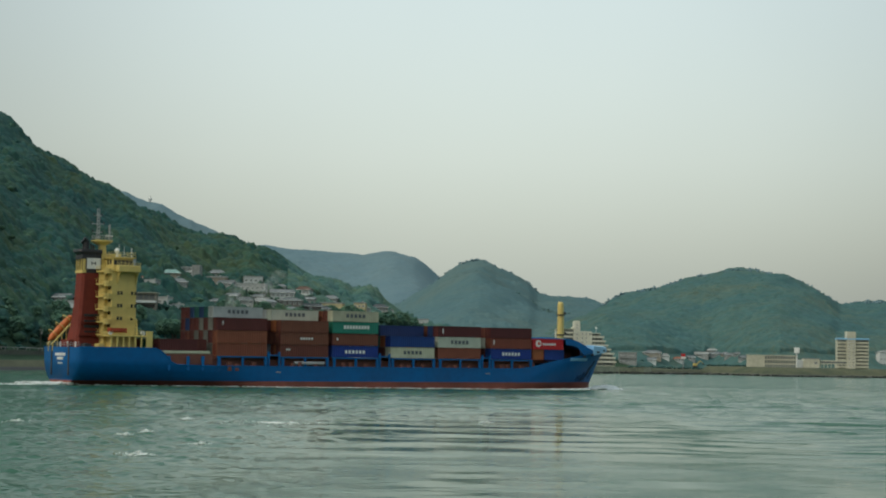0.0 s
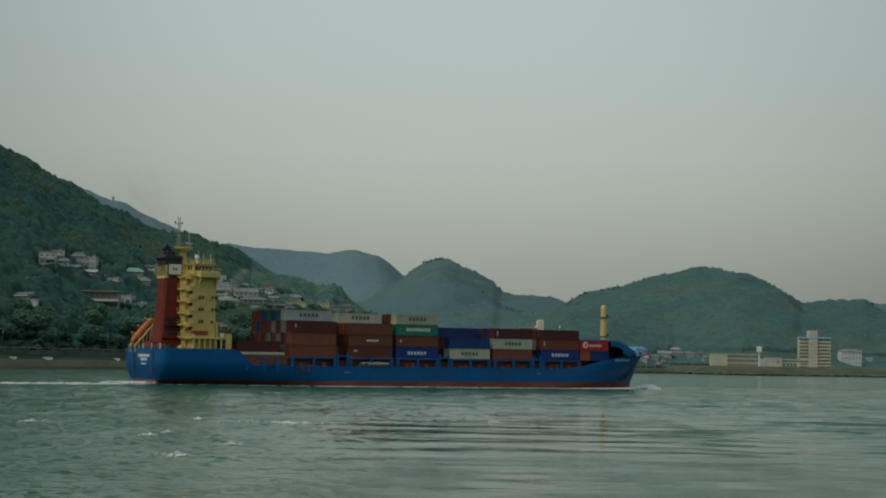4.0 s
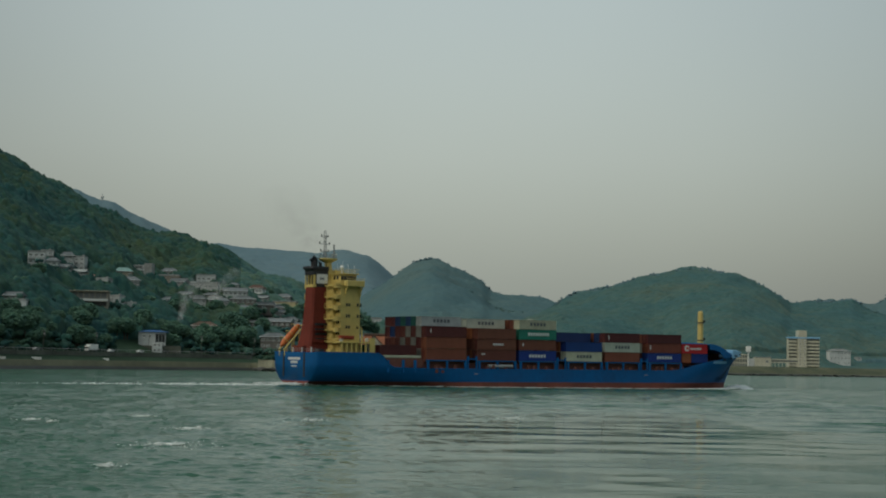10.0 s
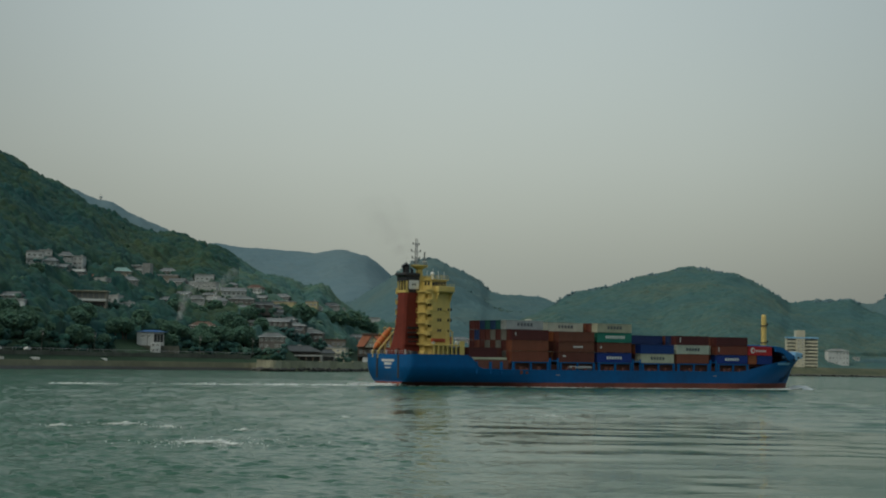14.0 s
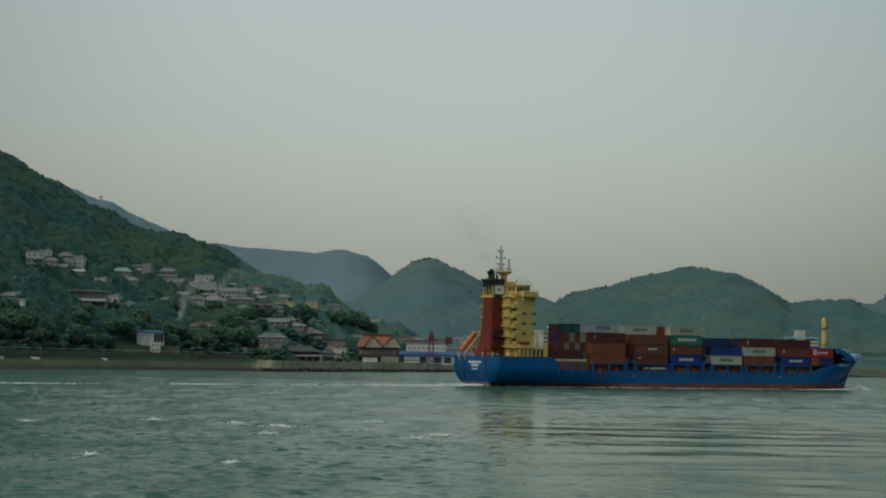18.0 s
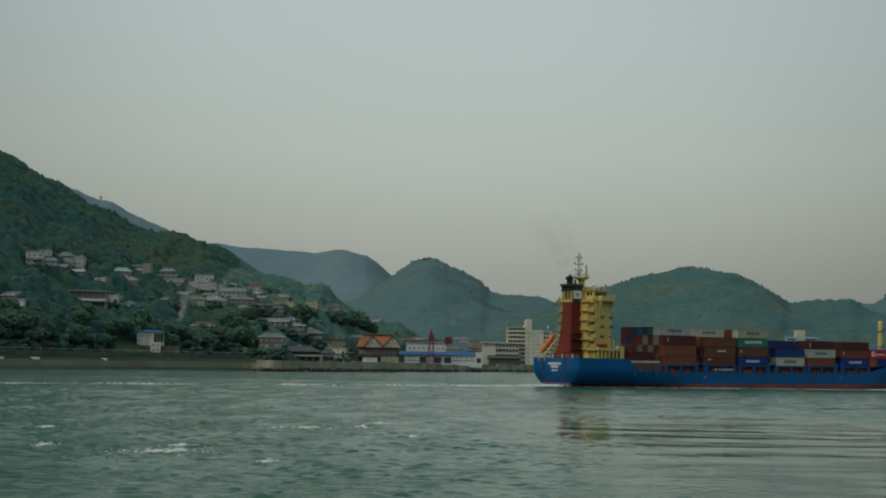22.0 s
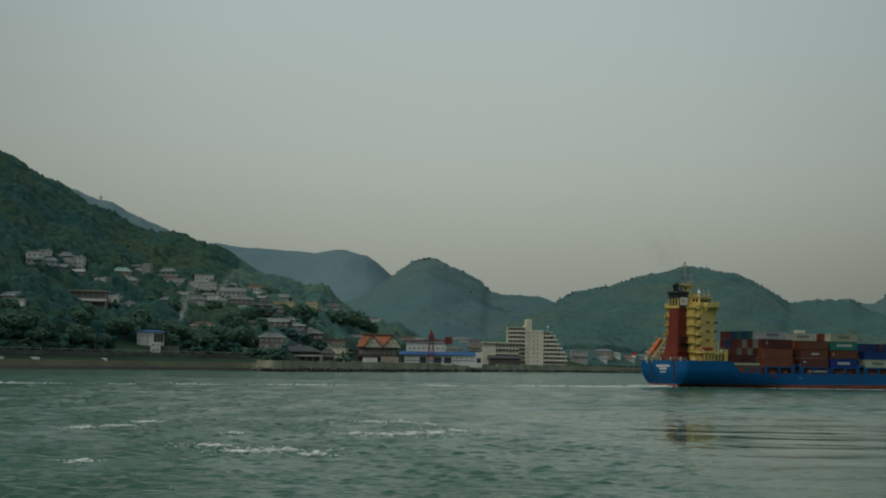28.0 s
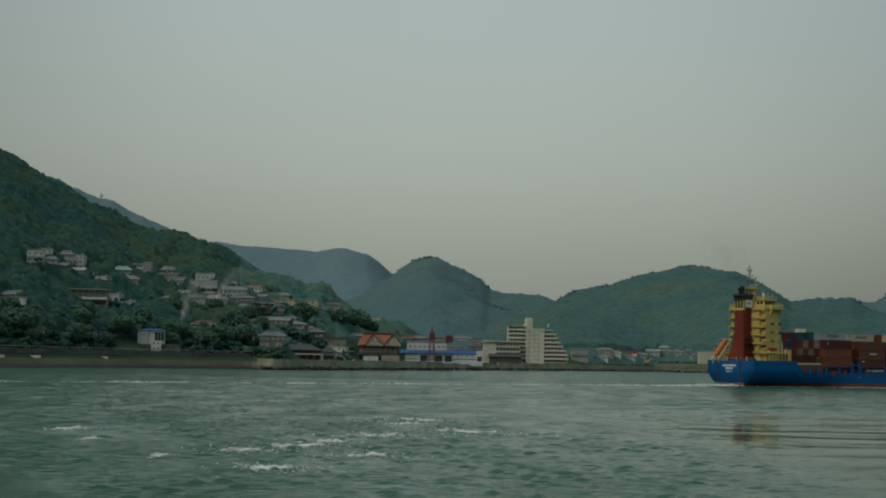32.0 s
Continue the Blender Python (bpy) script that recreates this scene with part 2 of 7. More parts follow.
STONE = material("stone", (0.26, 0.265, 0.175), 0.9, grain=0.7, vary=0.4, bump=0.4)
BANK = material("rough_bank", (0.095, 0.100, 0.060), 0.9, grain=0.25, vary=0.5, stain=(0.045, 0.062, 0.040), bump=0.4, spec=0.1)
STONE_DARK = material("dark_stone", (0.085, 0.095, 0.075), 0.9, grain=0.7, vary=0.4, bump=0.4)
SAND = material("shore_sand", (0.105, 0.110, 0.066), 0.9, grain=0.3, vary=0.35, bump=0.3)
WET = material("wet_rock", (0.035, 0.035, 0.03), 0.5, grain=0.6, vary=0.4, bump=0.5)
ASPHALT = material("asphalt", (0.055, 0.055, 0.055), 0.85, grain=1.0, vary=0.25)

# window glass made pale to hold the haze that softens far buildings
GLASS_HAZE = material("hazed_glazing", (0.14, 0.16, 0.155), 0.35, grain=0.5, vary=0.3, bump=0.0, each=0.25)


# ---------------------------------------------------------------- mesh helpers
def part(name, bm, mat, parent=None, label=""):
    """Links a bmesh as one mesh object, under a thing or a part."""
    me = bpy.data.meshes.new(name)
    bm.to_mesh(me)
    bm.free()
    return piece(name, me, mat, parent, label)


def piece(name, me, mat, parent=None, label="", m=None):
    if mat and not me.materials:
        me.materials.append(mat)
    ob = new(name, me)
    ob.parent = parent
    if m is not None:
        ob.matrix_basis = m
    if label:
        ob["label"] = label
    return ob


def thing(name, m, label, category, group=""):
    ob = new(name)
    ob.empty_display_size = 0.5
    ob.matrix_basis = m
    return tagged(ob, label, category, group)


def add_box(bm, x0, x1, y0, y1, z0, z1, bevel=0.0):
    made = bmesh.ops.create_cube(bm, size=1.0, matrix=Matrix.Translation(((x0 + x1) / 2, (y0 + y1) / 2, (z0 + z1) / 2)) @ Matrix.Diagonal((x1 - x0, y1 - y0, z1 - z0, 1)))
    if bevel:
        edges = {e for v in made["verts"] for e in v.link_edges}
        bmesh.ops.bevel(bm, geom=list(edges), offset=bevel, segments=1, affect="EDGES")


def box(x0, x1, y0, y1, z0, z1, bevel=0.0):
    bm = bmesh.new()
    add_box(bm, x0, x1, y0, y1, z0, z1, bevel)
    return bm


def add_rod(bm, a, b, r, r2=None, n=8):
    a, b = Vector(a), Vector(b)
    m = Matrix.Translation((a + b) / 2) @ (b - a).to_track_quat("Z", "Y").to_matrix().to_4x4()
    bmesh.ops.create_cone(bm, cap_ends=True, segments=n, radius1=r, radius2=r if r2 is None else r2, depth=(b - a).length, matrix=m)


def rod(a, b, r, r2=None, n=8):
    bm = bmesh.new()
    add_rod(bm, a, b, r, r2, n)
    return bm


def mesh_of(name, V, F, smooth=False):
    """A mesh out of arrays of points and of faces with equally many corners."""
    V, F = np.asarray(V, dtype=np.float32), np.asarray(F, dtype=np.int32)
    me = bpy.data.meshes.new(name)
    me.vertices.add(len(V))
    me.vertices.foreach_set("co", V.ravel())
    me.loops.add(F.size)
    me.loops.foreach_set("vertex_index", F.ravel())
    me.polygons.add(len(F))
    me.polygons.foreach_set("loop_start", np.arange(len(F), dtype=np.int32) * F.shape[1])
    me.polygons.foreach_set("loop_total", np.full(len(F), F.shape[1], dtype=np.int32))
    me.update(calc_edges=True)
    me.polygons.foreach_set("use_smooth", np.full(len(F), smooth))
    me.validate()
    return me


def loft(rings, closed=True, cap=True):
    """A skin over rings of equally many points."""
    bm = bmesh.new()
    rows = [[bm.verts.new(p) for p in ring] for ring in rings]
    n = len(rows[0])
    for r0, r1 in zip(rows, rows[1:]):
        for i in range(n if closed else n - 1):
            bm.faces.new((r0[i], r0[(i + 1) % n], r1[(i + 1) % n], r1[i]))
    if cap:
        bm.faces.new(rows[0][::-1])
        bm.faces.new(rows[-1])
    bmesh.ops.recalc_face_normals(bm, faces=bm.faces)
    return bm


# ---------------------------------------------------------------- land
def coast(b):
    """The distance of the waterline at the bearing b (sideways per forwards)."""
    return np.interp(b, [-0.60, -0.32, -0.262, -0.226, -0.193, -0.112, -0.098, -0.060, 0.007, 0.073, 0.092, 0.130, 0.170, 0.236, 0.30, 0.6],
                     [470, 600, 688, 740, 785, 875, 850, 925, 1125, 1395, 1420, 1560, 1430, 1560, 1620, 1800])


def eased(b, B, H):
    """A line through the heights H at B that bends smoothly and never overshoots."""
    B, H = np.asarray(B, float), np.asarray(H, float)
    rise = np.diff(H) / np.diff(B)
    lean = np.zeros(len(B))
    same = rise[:-1] * rise[1:] > 0
    lean[1:-1] = np.where(same, 2 * rise[:-1] * rise[1:] / np.where(same, rise[:-1] + rise[1:], 1), 0)
    b = np.clip(b, B[0], B[-1])
    i = np.clip(np.searchsorted(B, b, side="right") - 1, 0, len(B) - 2)
    w = B[i + 1] - B[i]
    u = (b - B[i]) / w
    return (1 + 2 * u) * (1 - u) ** 2 * H[i] + u * (1 - u) ** 2 * w * lean[i] + u * u * (3 - 2 * u) * H[i + 1] + u * u * (u - 1) * w * lean[i + 1]


def hump(b, y, B, H, foot, crest, fall, power=1.0):
    """A ridge of the heights H at the bearings B: it climbs from its foot to its crest and falls off behind."""
    top = eased(b, B, H)
    s = np.clip((y - foot) / np.maximum(crest - foot, 60), 0, 1)
    up = (s ** power) * (1.25 - 0.25 * s)
    down = np.clip(1 - np.maximum(0, y - crest) / fall, 0, 1)
    return top * np.minimum(up, 1) * down * down * (3 - 2 * down)


def hills(b, y):
    """The heights of the six ridges, one by one."""
    b, y = np.asarray(b, float), np.asarray(y, float)
    shore = coast(b)
    left = hump(b, y, [-0.60, -0.367, -0.293, -0.264, -0.247, -0.23, -0.196, -0.162, -0.128, -0.108, -0.0876, -0.0809, -0.0776, -0.0726, -0.0682, -0.0651, -0.062, -0.052, -0.044, -0.027, -0.007, 0.02],
                [292, 225, 175, 145, 134, 121, 103, 82.5, 70, 61, 53.5, 51, 52.5, 54, 50.5, 46, 41, 34.5, 29, 22, 11, 0], shore + np.interp(b, [-0.12, -0.10, -0.06, 0.0], [46, 60, 130, 200]), 1310 + 0 * b, 420, 0.95)
    behind = hump(b, y, [-0.6, -0.263, -0.2235, -0.2195, -0.2127, -0.2032, -0.1957, -0.1872, -0.1787, -0.1713, -0.162, -0.1, -0.05], [350, 275, 275, 275, 266, 253, 248, 240, 231, 220, 206, 100, 0], 2450, 2900, 400)
    far = hump(b, y, [-0.5, -0.162, -0.135, -0.122, -0.105, -0.078, -0.058, -0.046, -0.04, -0.031, -0.014, 0.05], [200, 262, 276, 270, 264, 256, 272, 262, 246, 211, 158, 40], 3300, 4200, 450)
    peak = hump(b, y, [-0.12, -0.074, -0.054, -0.031, -0.021, -0.007, 0.006, 0.022, 0.029, 0.046, 0.063, 0.079, 0.13], [0, 68, 99, 150, 171, 184, 169, 144, 125, 116, 108, 90, 50], 1750, 3100, 550, 0.9)
    right = hump(b, y, [0.0, 0.033, 0.059, 0.073, 0.086, 0.106, 0.122, 0.144, 0.162, 0.183, 0.199, 0.206, 0.239, 0.249, 0.273, 0.33], [0, 41, 72.5, 93, 100, 113, 123, 130.5, 129, 120, 103, 91, 91, 79, 67, 30],
                 shore + np.interp(b, [0.1, 0.15], [240, 210]), 2400, 600, 0.85)
    edge = hump(b, y, [0.2, 0.233, 0.246, 0.254, 0.262, 0.279, 0.306, 0.6], [0, 105, 123, 123, 137, 180, 214, 300], 2550, 3300, 700)
    return left, behind, far, peak, right, edge


def relief(b, y):
    b, y = np.asarray(b, float), np.asarray(y, float)
    shore = coast(b)
    h = np.where(y > shore + 6, 3.2, np.where(y > shore + 2, 0.6, -1.3))
    road = np.interp(b, [-0.114, -0.106, -0.02, 0.02], [7.0, 4.6, 4.6, 3.6])
    h = np.where(y > shore + 27, road, h)
    h = np.where(y > shore + 60, road + np.minimum(3, (y - shore - 60) * 0.005), h)
    bank = np.interp(y - shore, [0, 2, 8, 24, 44], [-1.3, 0.5, 1.6, 5.2, 7.2])
    h = np.where(b > 0.125, np.maximum(np.where(y > shore + 44, h, -9), bank), h)
    hill = np.maximum.reduce(hills(b, y))
    roll = 2.2 * np.sin(b * 83 + y * 0.011) + 1.6 * np.sin(b * 190 - y * 0.019) + 3.0 * np.sin(b * 47 + y * 0.006)
    return h + hill + roll * np.clip(hill / 45, 0, 1)


def land_sheet():
    bs = np.linspace(-0.6, 0.6, 301)
    ts = np.concatenate([[-6, -1, 1.9, 2.1, 5.9, 6.1, 12, 20, 34, 42, 50, 60], np.linspace(75, 900, 70), np.linspace(930, 4100, 75)])
    B, T = np.meshgrid(bs, ts)
    Y = coast(B) + T
    Z = relief(B, Y)
    Z[0] = -2.5
    V = np.stack([B * Y, Y, Z], -1).reshape(-1, 3)
    n, k = len(bs), len(ts)
    i = np.arange(k - 1)[:, None] * n + np.arange(n - 1)[None]
    F = np.stack([i, i + 1, i + n + 1, i + n], -1).reshape(-1, 4)
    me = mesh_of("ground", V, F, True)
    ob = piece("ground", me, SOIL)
    for m in (LEAF_FAR_HAZE, LEAF_HAZE, LEAF_BLUE_HAZE, SAND, WET, BANK):
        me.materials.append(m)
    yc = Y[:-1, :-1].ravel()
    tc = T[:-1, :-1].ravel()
    # with distance the ground takes paler, bluer leaf colours that hold the haze
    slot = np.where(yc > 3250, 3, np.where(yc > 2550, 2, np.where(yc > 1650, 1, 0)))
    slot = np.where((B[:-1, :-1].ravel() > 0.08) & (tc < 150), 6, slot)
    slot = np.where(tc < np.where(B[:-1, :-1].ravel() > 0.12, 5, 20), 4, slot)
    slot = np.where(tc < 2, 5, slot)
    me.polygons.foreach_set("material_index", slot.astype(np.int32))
    tagged(ob, "hilly coast with undergrowth and a sandy shore strip", "ground", kind="structure")


land_sheet()


def ball(level):
    bm = bmesh.new()
    bmesh.ops.create_icosphere(bm, subdivisions=level, radius=1.0)
    V = np.array([v.co[:] for v in bm.verts])
    F = np.array([[v.index for v in f.verts] for f in bm.faces])
    bm.free()
    return V, F


BALL = {1: ball(1), 2: ball(2)}


def clumps(centres, sizes, level, rng, squash=0.8, rough=0.28):
    """Uneven leafy lumps about the given centres, in one pair of arrays."""
    V0, F0 = BALL[level]
    n, k = len(centres), len(V0)
    wob = 1 + rng.normal(0, rough, (n, k, 1))
    stretch = rng.uniform(0.8, 1.2, (n, 1, 3)) * np.array([1, 1, squash])
    turn = rng.uniform(0, 6.28, n)
    c, s = np.cos(turn)[:, None], np.sin(turn)[:, None]
    P = V0[None] * wob * stretch * sizes[:, None, None]
    P = np.stack([P[..., 0] * c - P[..., 1] * s, P[..., 0] * s + P[..., 1] * c, P[..., 2]], -1) + centres[:, None, :]
    F = F0[None] + (np.arange(n) * k)[:, None, None]
    return P.reshape(-1, 3), F.reshape(-1, 3)


CLEAR = []  # places kept free of trees: x, y, radius


def forest(name, b0, b1, near, far, step, size, level, mat, label, seed, lumps=2, keep=1.0, rough=0.2, smooth=False, floor=0.0, lift=0.75, squash=0.8, band=(48, 9999)):
    rng = np.random.default_rng(seed)
    pts = []
    ys = np.arange(near, far, step)
    for y in ys:
        bb = np.arange(b0, b1, step / y)
        bb = bb + rng.uniform(-0.8, 0.8, len(bb)) * step / y
        yy = y + rng.uniform(-0.8, 0.8, len(bb)) * step
        ok = (yy > coast(bb) + band[0]) & (yy < coast(bb) + band[1]) & (rng.random(len(bb)) < keep)
        ok &= relief(bb, yy) > floor
        pts.append(np.stack([bb[ok] * yy[ok], yy[ok], relief(bb[ok], yy[ok])], -1))
    P = np.concatenate(pts)
    for cx, cy, cr in CLEAR:
        P = P[(P[:, 0] - cx) ** 2 + ((P[:, 1] - cy) * 0.6) ** 2 > cr * cr]
    s = size * rng.uniform(0.65, 1.35, len(P))
    C, S = [], []
    for i in range(lumps):
        off = np.clip(rng.normal(0, 0.6, (len(P), 3)), -1.0, 1.0) * np.array([1, 1, 0.5]) * s[:, None] * (1 if i else 0.2)
        C.append(P + off + np.stack([0 * s, 0 * s, s * lift - off[:, 2] + abs(off[:, 2]) * 0.8], -1))
        S.append(s * (0.85 if i == 0 else rng.uniform(0.35, 0.62, len(P))))
    V, F = clumps(np.concatenate(C), np.concatenate(S), level, rng, squash, rough)
    ob = piece(name, mesh_of(name, V, F, smooth), mat)
    return tagged(ob, label, "forest", kind="stuff")


def value_noise(x, y, cell, seed):
    """Smooth lattice noise between 0 and 1."""
    u, v = x / cell, y / cell
    i, j = np.floor(u).astype(np.int64), np.floor(v).astype(np.int64)
    fu, fv = u - i, v - j
    fu, fv = fu * fu * (3 - 2 * fu), fv * fv * (3 - 2 * fv)

    def lattice(p, q):
        k = (p * 374761393 + q * 668265263 + seed * 982451653) & 0x7FFFFFFF
        k = ((k ^ (k >> 13)) * 1274126177) & 0x7FFFFFFF
        return ((k ^ (k >> 16)) & 0xFFFF) / 65535.0
    return (lattice(i, j) * (1 - fu) + lattice(i + 1, j) * fu) * (1 - fv) + (lattice(i, j + 1) * (1 - fu) + lattice(i + 1, j + 1) * fu) * fv


def crowns(x, y, cell, seed):
    """Height of the nearest treetop, 0 to 1: domes about scattered points."""
    u, v = x / cell, y / cell
    i, j = np.floor(u).astype(np.int64), np.floor(v).astype(np.int64)
    best = np.full(u.shape, 9.0)
    for di in (-1, 0, 1):
        for dj in (-1, 0, 1):
            p, q = i + di, j + dj
            k = (p * 73856093 ^ q * 19349663 ^ seed * 83492791) & 0x7FFFFFFF
            k = ((k ^ (k >> 13)) * 1274126177) & 0x7FFFFFFF
            a, c, w = (k & 255) / 255.0, ((k >> 8) & 255) / 255.0, ((k >> 16) & 255) / 255.0
            d = ((u - p - a) ** 2 + (v - q - c) ** 2) / (0.6 + 0.8 * w)
            best = np.minimum(best, d)
    return np.sqrt(np.clip(1 - best * 2.6, 0, 1))


def canopy(name, which, b0, b1, near, far, step_b, step_y, cell, tall, mat, label, low=7.0):
    """The closed treetops of a wooded hill: a skin of uneven crowns over the ground."""
    bs, ys = np.arange(b0, b1, step_b), np.arange(near, far, step_y)
    B, Y = np.meshgrid(bs, ys)
    H = np.stack(hills(B, Y))
    own = (H[list(which)].max(0) > H.max(0) - 4) & (H.max(0) > low)
    X = B * Y
    far_off = cell > 6.8
    d = (0.22 if far_off else 0.6) * crowns(X, Y, cell, 5) + (0.10 if far_off else 0.3) * crowns(X, Y, cell * 0.45, 6) + (0.4 if far_off else 0.7) * value_noise(X, Y, cell * 4, 3) + 0.5 * value_noise(X, Y, cell * 1.7, 9) ** 2 + 0.12 * value_noise(X, Y, cell * 0.2, 8)
    if far_off:
        d = d + 0.6 * value_noise(X, Y, cell * 3.2, 27) ** 2 - 0.1
    d = d + (0.5 if far_off else 0.9) * crowns(X, Y, cell * 0.8, 12) * np.clip(value_noise(X, Y, cell * 2.3, 14) * 4 - 2.7, 0, 1)
    ground = relief(B, Y)
    grown = tall * d
    for cx, cy, cr in CLEAR:
        grown = np.where((X - cx) ** 2 + ((Y - cy) * 0.6) ** 2 < cr * cr, np.minimum(grown, 0.3 + 0.25 * grown), grown)
    Z = np.where(own, ground + grown, ground - 0.4 * tall)
    V = np.stack([X, Y, Z], -1).reshape(-1, 3)
    n, k = len(bs), len(ys)
    i = (np.arange(k - 1)[:, None] * n + np.arange(n - 1)[None])
    keep = own[:-1, :-1] | own[1:, 1:] | own[:-1, 1:] | own[1:, :-1]
    i = i[keep]
    F = np.stack([i, i + 1, i + n + 1, i + n], -1)
    used, inverse = np.unique(F, return_inverse=True)
    ob = piece(name, mesh_of(name, V[used], inverse.reshape(-1, 4), True), mat)
    return tagged(ob, label, "forest", kind="stuff")

# ---------------------------------------------------------------- buildings
WALLS = {"white": material("white_wall", (0.45, 0.48, 0.47), 0.8, grain=0.6, vary=0.25, bump=0.1, each=0.25),
         "grey": material("grey_wall", (0.27, 0.285, 0.275), 0.85, grain=0.6, vary=0.3, bump=0.1, each=0.2),
         "tan": material("tan_wall", (0.26, 0.24, 0.19), 0.85, grain=0.6, vary=0.3, bump=0.1, each=0.18),
         "yellow": material("yellow_wall", (0.40, 0.35, 0.20), 0.85, grain=0.6, vary=0.25, bump=0.1, each=0.1),
         "cream": material("cream_wall", (0.50, 0.49, 0.38), 0.8, grain=0.4, vary=0.22, bump=0.1),
         "hotel": material("hotel_wall", (0.56, 0.56, 0.46), 0.8, grain=0.4, vary=0.2, bump=0.1),
         "fresh": material("fresh_white_wall", (0.56, 0.58, 0.56), 0.75, grain=0.5, vary=0.2, bump=0.1),
         "dark": material("dark_wall", (0.115, 0.11, 0.10), 0.85, grain=0.6, vary=0.3, bump=0.1, each=0.2)}
ROOFS = {"slate": material("slate_tile", (0.150, 0.170, 0.175), 0.6, grain=1.2, vary=0.3, bump=0.4, spec=0.12, each=0.25, stretch=(1, 0.2, 1)),
         "dark_tile": material("dark_tile", (0.065, 0.076, 0.080), 0.55, grain=1.2, vary=0.3, bump=0.4, spec=0.12, each=0.2, stretch=(1, 0.2, 1)),
         "orange_tile": material("orange_tile", (0.27, 0.105, 0.065), 0.7, grain=1.2, vary=0.3, bump=0.4, spec=0.12, each=0.1, stretch=(1, 0.2, 1)),
         "brown_tile": material("brown_tile", (0.115, 0.078, 0.062), 0.7, grain=1.2, vary=0.3, bump=0.4, spec=0.12, each=0.15, stretch=(1, 0.2, 1)),
         "pale": material("pale_roof", (0.30, 0.32, 0.31), 0.75, grain=0.6, vary=0.3, bump=0.15, spec=0.12, each=0.2),
         "teal": material("teal_roof", (0.20, 0.33, 0.31), 0.65, grain=0.6, vary=0.3, bump=0.15, spec=0.12),
         "blue_sheet": material("blue_sheet", (0.035, 0.11, 0.27), 0.6, grain=0.8, vary=0.2, bump=0.1, spec=0.2)}
RED_STEEL = material("red_steel", (0.15, 0.026, 0.028), 0.5, grain=1.0, vary=0.25, bump=0.05)
TIMBER = material("timber", (0.12, 0.07, 0.04), 0.8, grain=2.0, vary=0.3)
ROOF_WORDS = {"slate": "grey tiled", "dark_tile": "dark tiled", "orange_tile": "orange tiled", "brown_tile": "brown tiled", "pale": "pale flat", "teal": "pale teal", "blue_sheet": "blue sheet"}
PANE, SILL = {}, {}


def pane(parent, x, y, z, w, h, name="window"):
    """A window on the front: a frame with its glass set 3 cm in."""
    k = (round(w, 1), round(h, 1))
    if k not in PANE:
        bm = box(-k[0] / 2, k[0] / 2, -0.03, 0.03, -k[1] / 2, k[1] / 2)
        PANE[k] = bpy.data.meshes.new("pane")
        bm.to_mesh(PANE[k])
        bm.free()
        PANE[k].materials.append(GLASS_HAZE)
        bm = bmesh.new()
        a, b = k[0] / 2 + 0.12, k[1] / 2 + 0.12
        add_box(bm, -a, a, -0.09, 0.06, b - 0.12, b)
        add_box(bm, -a, a, -0.14, 0.06, -b, -b + 0.12)
        for sx in (-a, a - 0.12, -0.05):
            add_box(bm, sx, sx + (0.12 if sx != -0.05 else 0.1), -0.09, 0.06, -b + 0.12, b - 0.12)
        SILL[k] = bpy.data.meshes.new("window")
        bm.to_mesh(SILL[k])
        bm.free()
        SILL[k].materials.append(WHITE_PAINT)
    f = piece(name, SILL[k], None, parent, m=pose(x, y, z))
    piece("pane", PANE[k], None, f)
    return f


def roof_mesh(kind, w, d, z, rise, over=0.7):
    a, b = w / 2 + over, d / 2 + over
    bm = bmesh.new()
    if kind == "flat":
        add_box(bm, -w / 2 - 0.25, w / 2 + 0.25, -d / 2 - 0.25, d / 2 + 0.25, z, z + 0.3)
        add_box(bm, -w / 2, w / 2, -d / 2, -d / 2 + 0.2, z + 0.3, z + 0.8)
        add_box(bm, -w / 2, -w / 2 + 0.2, -d / 2 + 0.2, d / 2, z + 0.3, z + 0.8)
        add_box(bm, w / 2 - 0.2, w / 2, -d / 2 + 0.2, d / 2, z + 0.3, z + 0.8)
        return bm
    ridge = a * (0.45 if kind == "hip" else 1.0)
    lo = [(-a, -b), (a, -b), (a, b), (-a, b)]
    v = [bm.verts.new((x, y, z - 0.12)) for x, y in lo] + [bm.verts.new((x, y, z + 0.1)) for x, y in lo]
    r = [bm.verts.new((-ridge, 0, z + rise)), bm.verts.new((ridge, 0, z + rise))]
    for f in ((3, 2, 1, 0), (0, 1, 5, 4), (1, 2, 6, 5), (2, 3, 7, 6), (3, 0, 4, 7)):
        bm.faces.new([v[i] for i in f])
    bm.faces.new((v[4], v[5], r[1], r[0]))
    bm.faces.new((v[6], v[7], r[0], r[1]))
    bm.faces.new((v[5], v[6], r[1]))
    bm.faces.new((v[7], v[4], r[0]))
    add_box(bm, -ridge, ridge, -0.2, 0.2, z + rise - 0.05, z + rise + 0.2)
    return bm


HOUSES = []


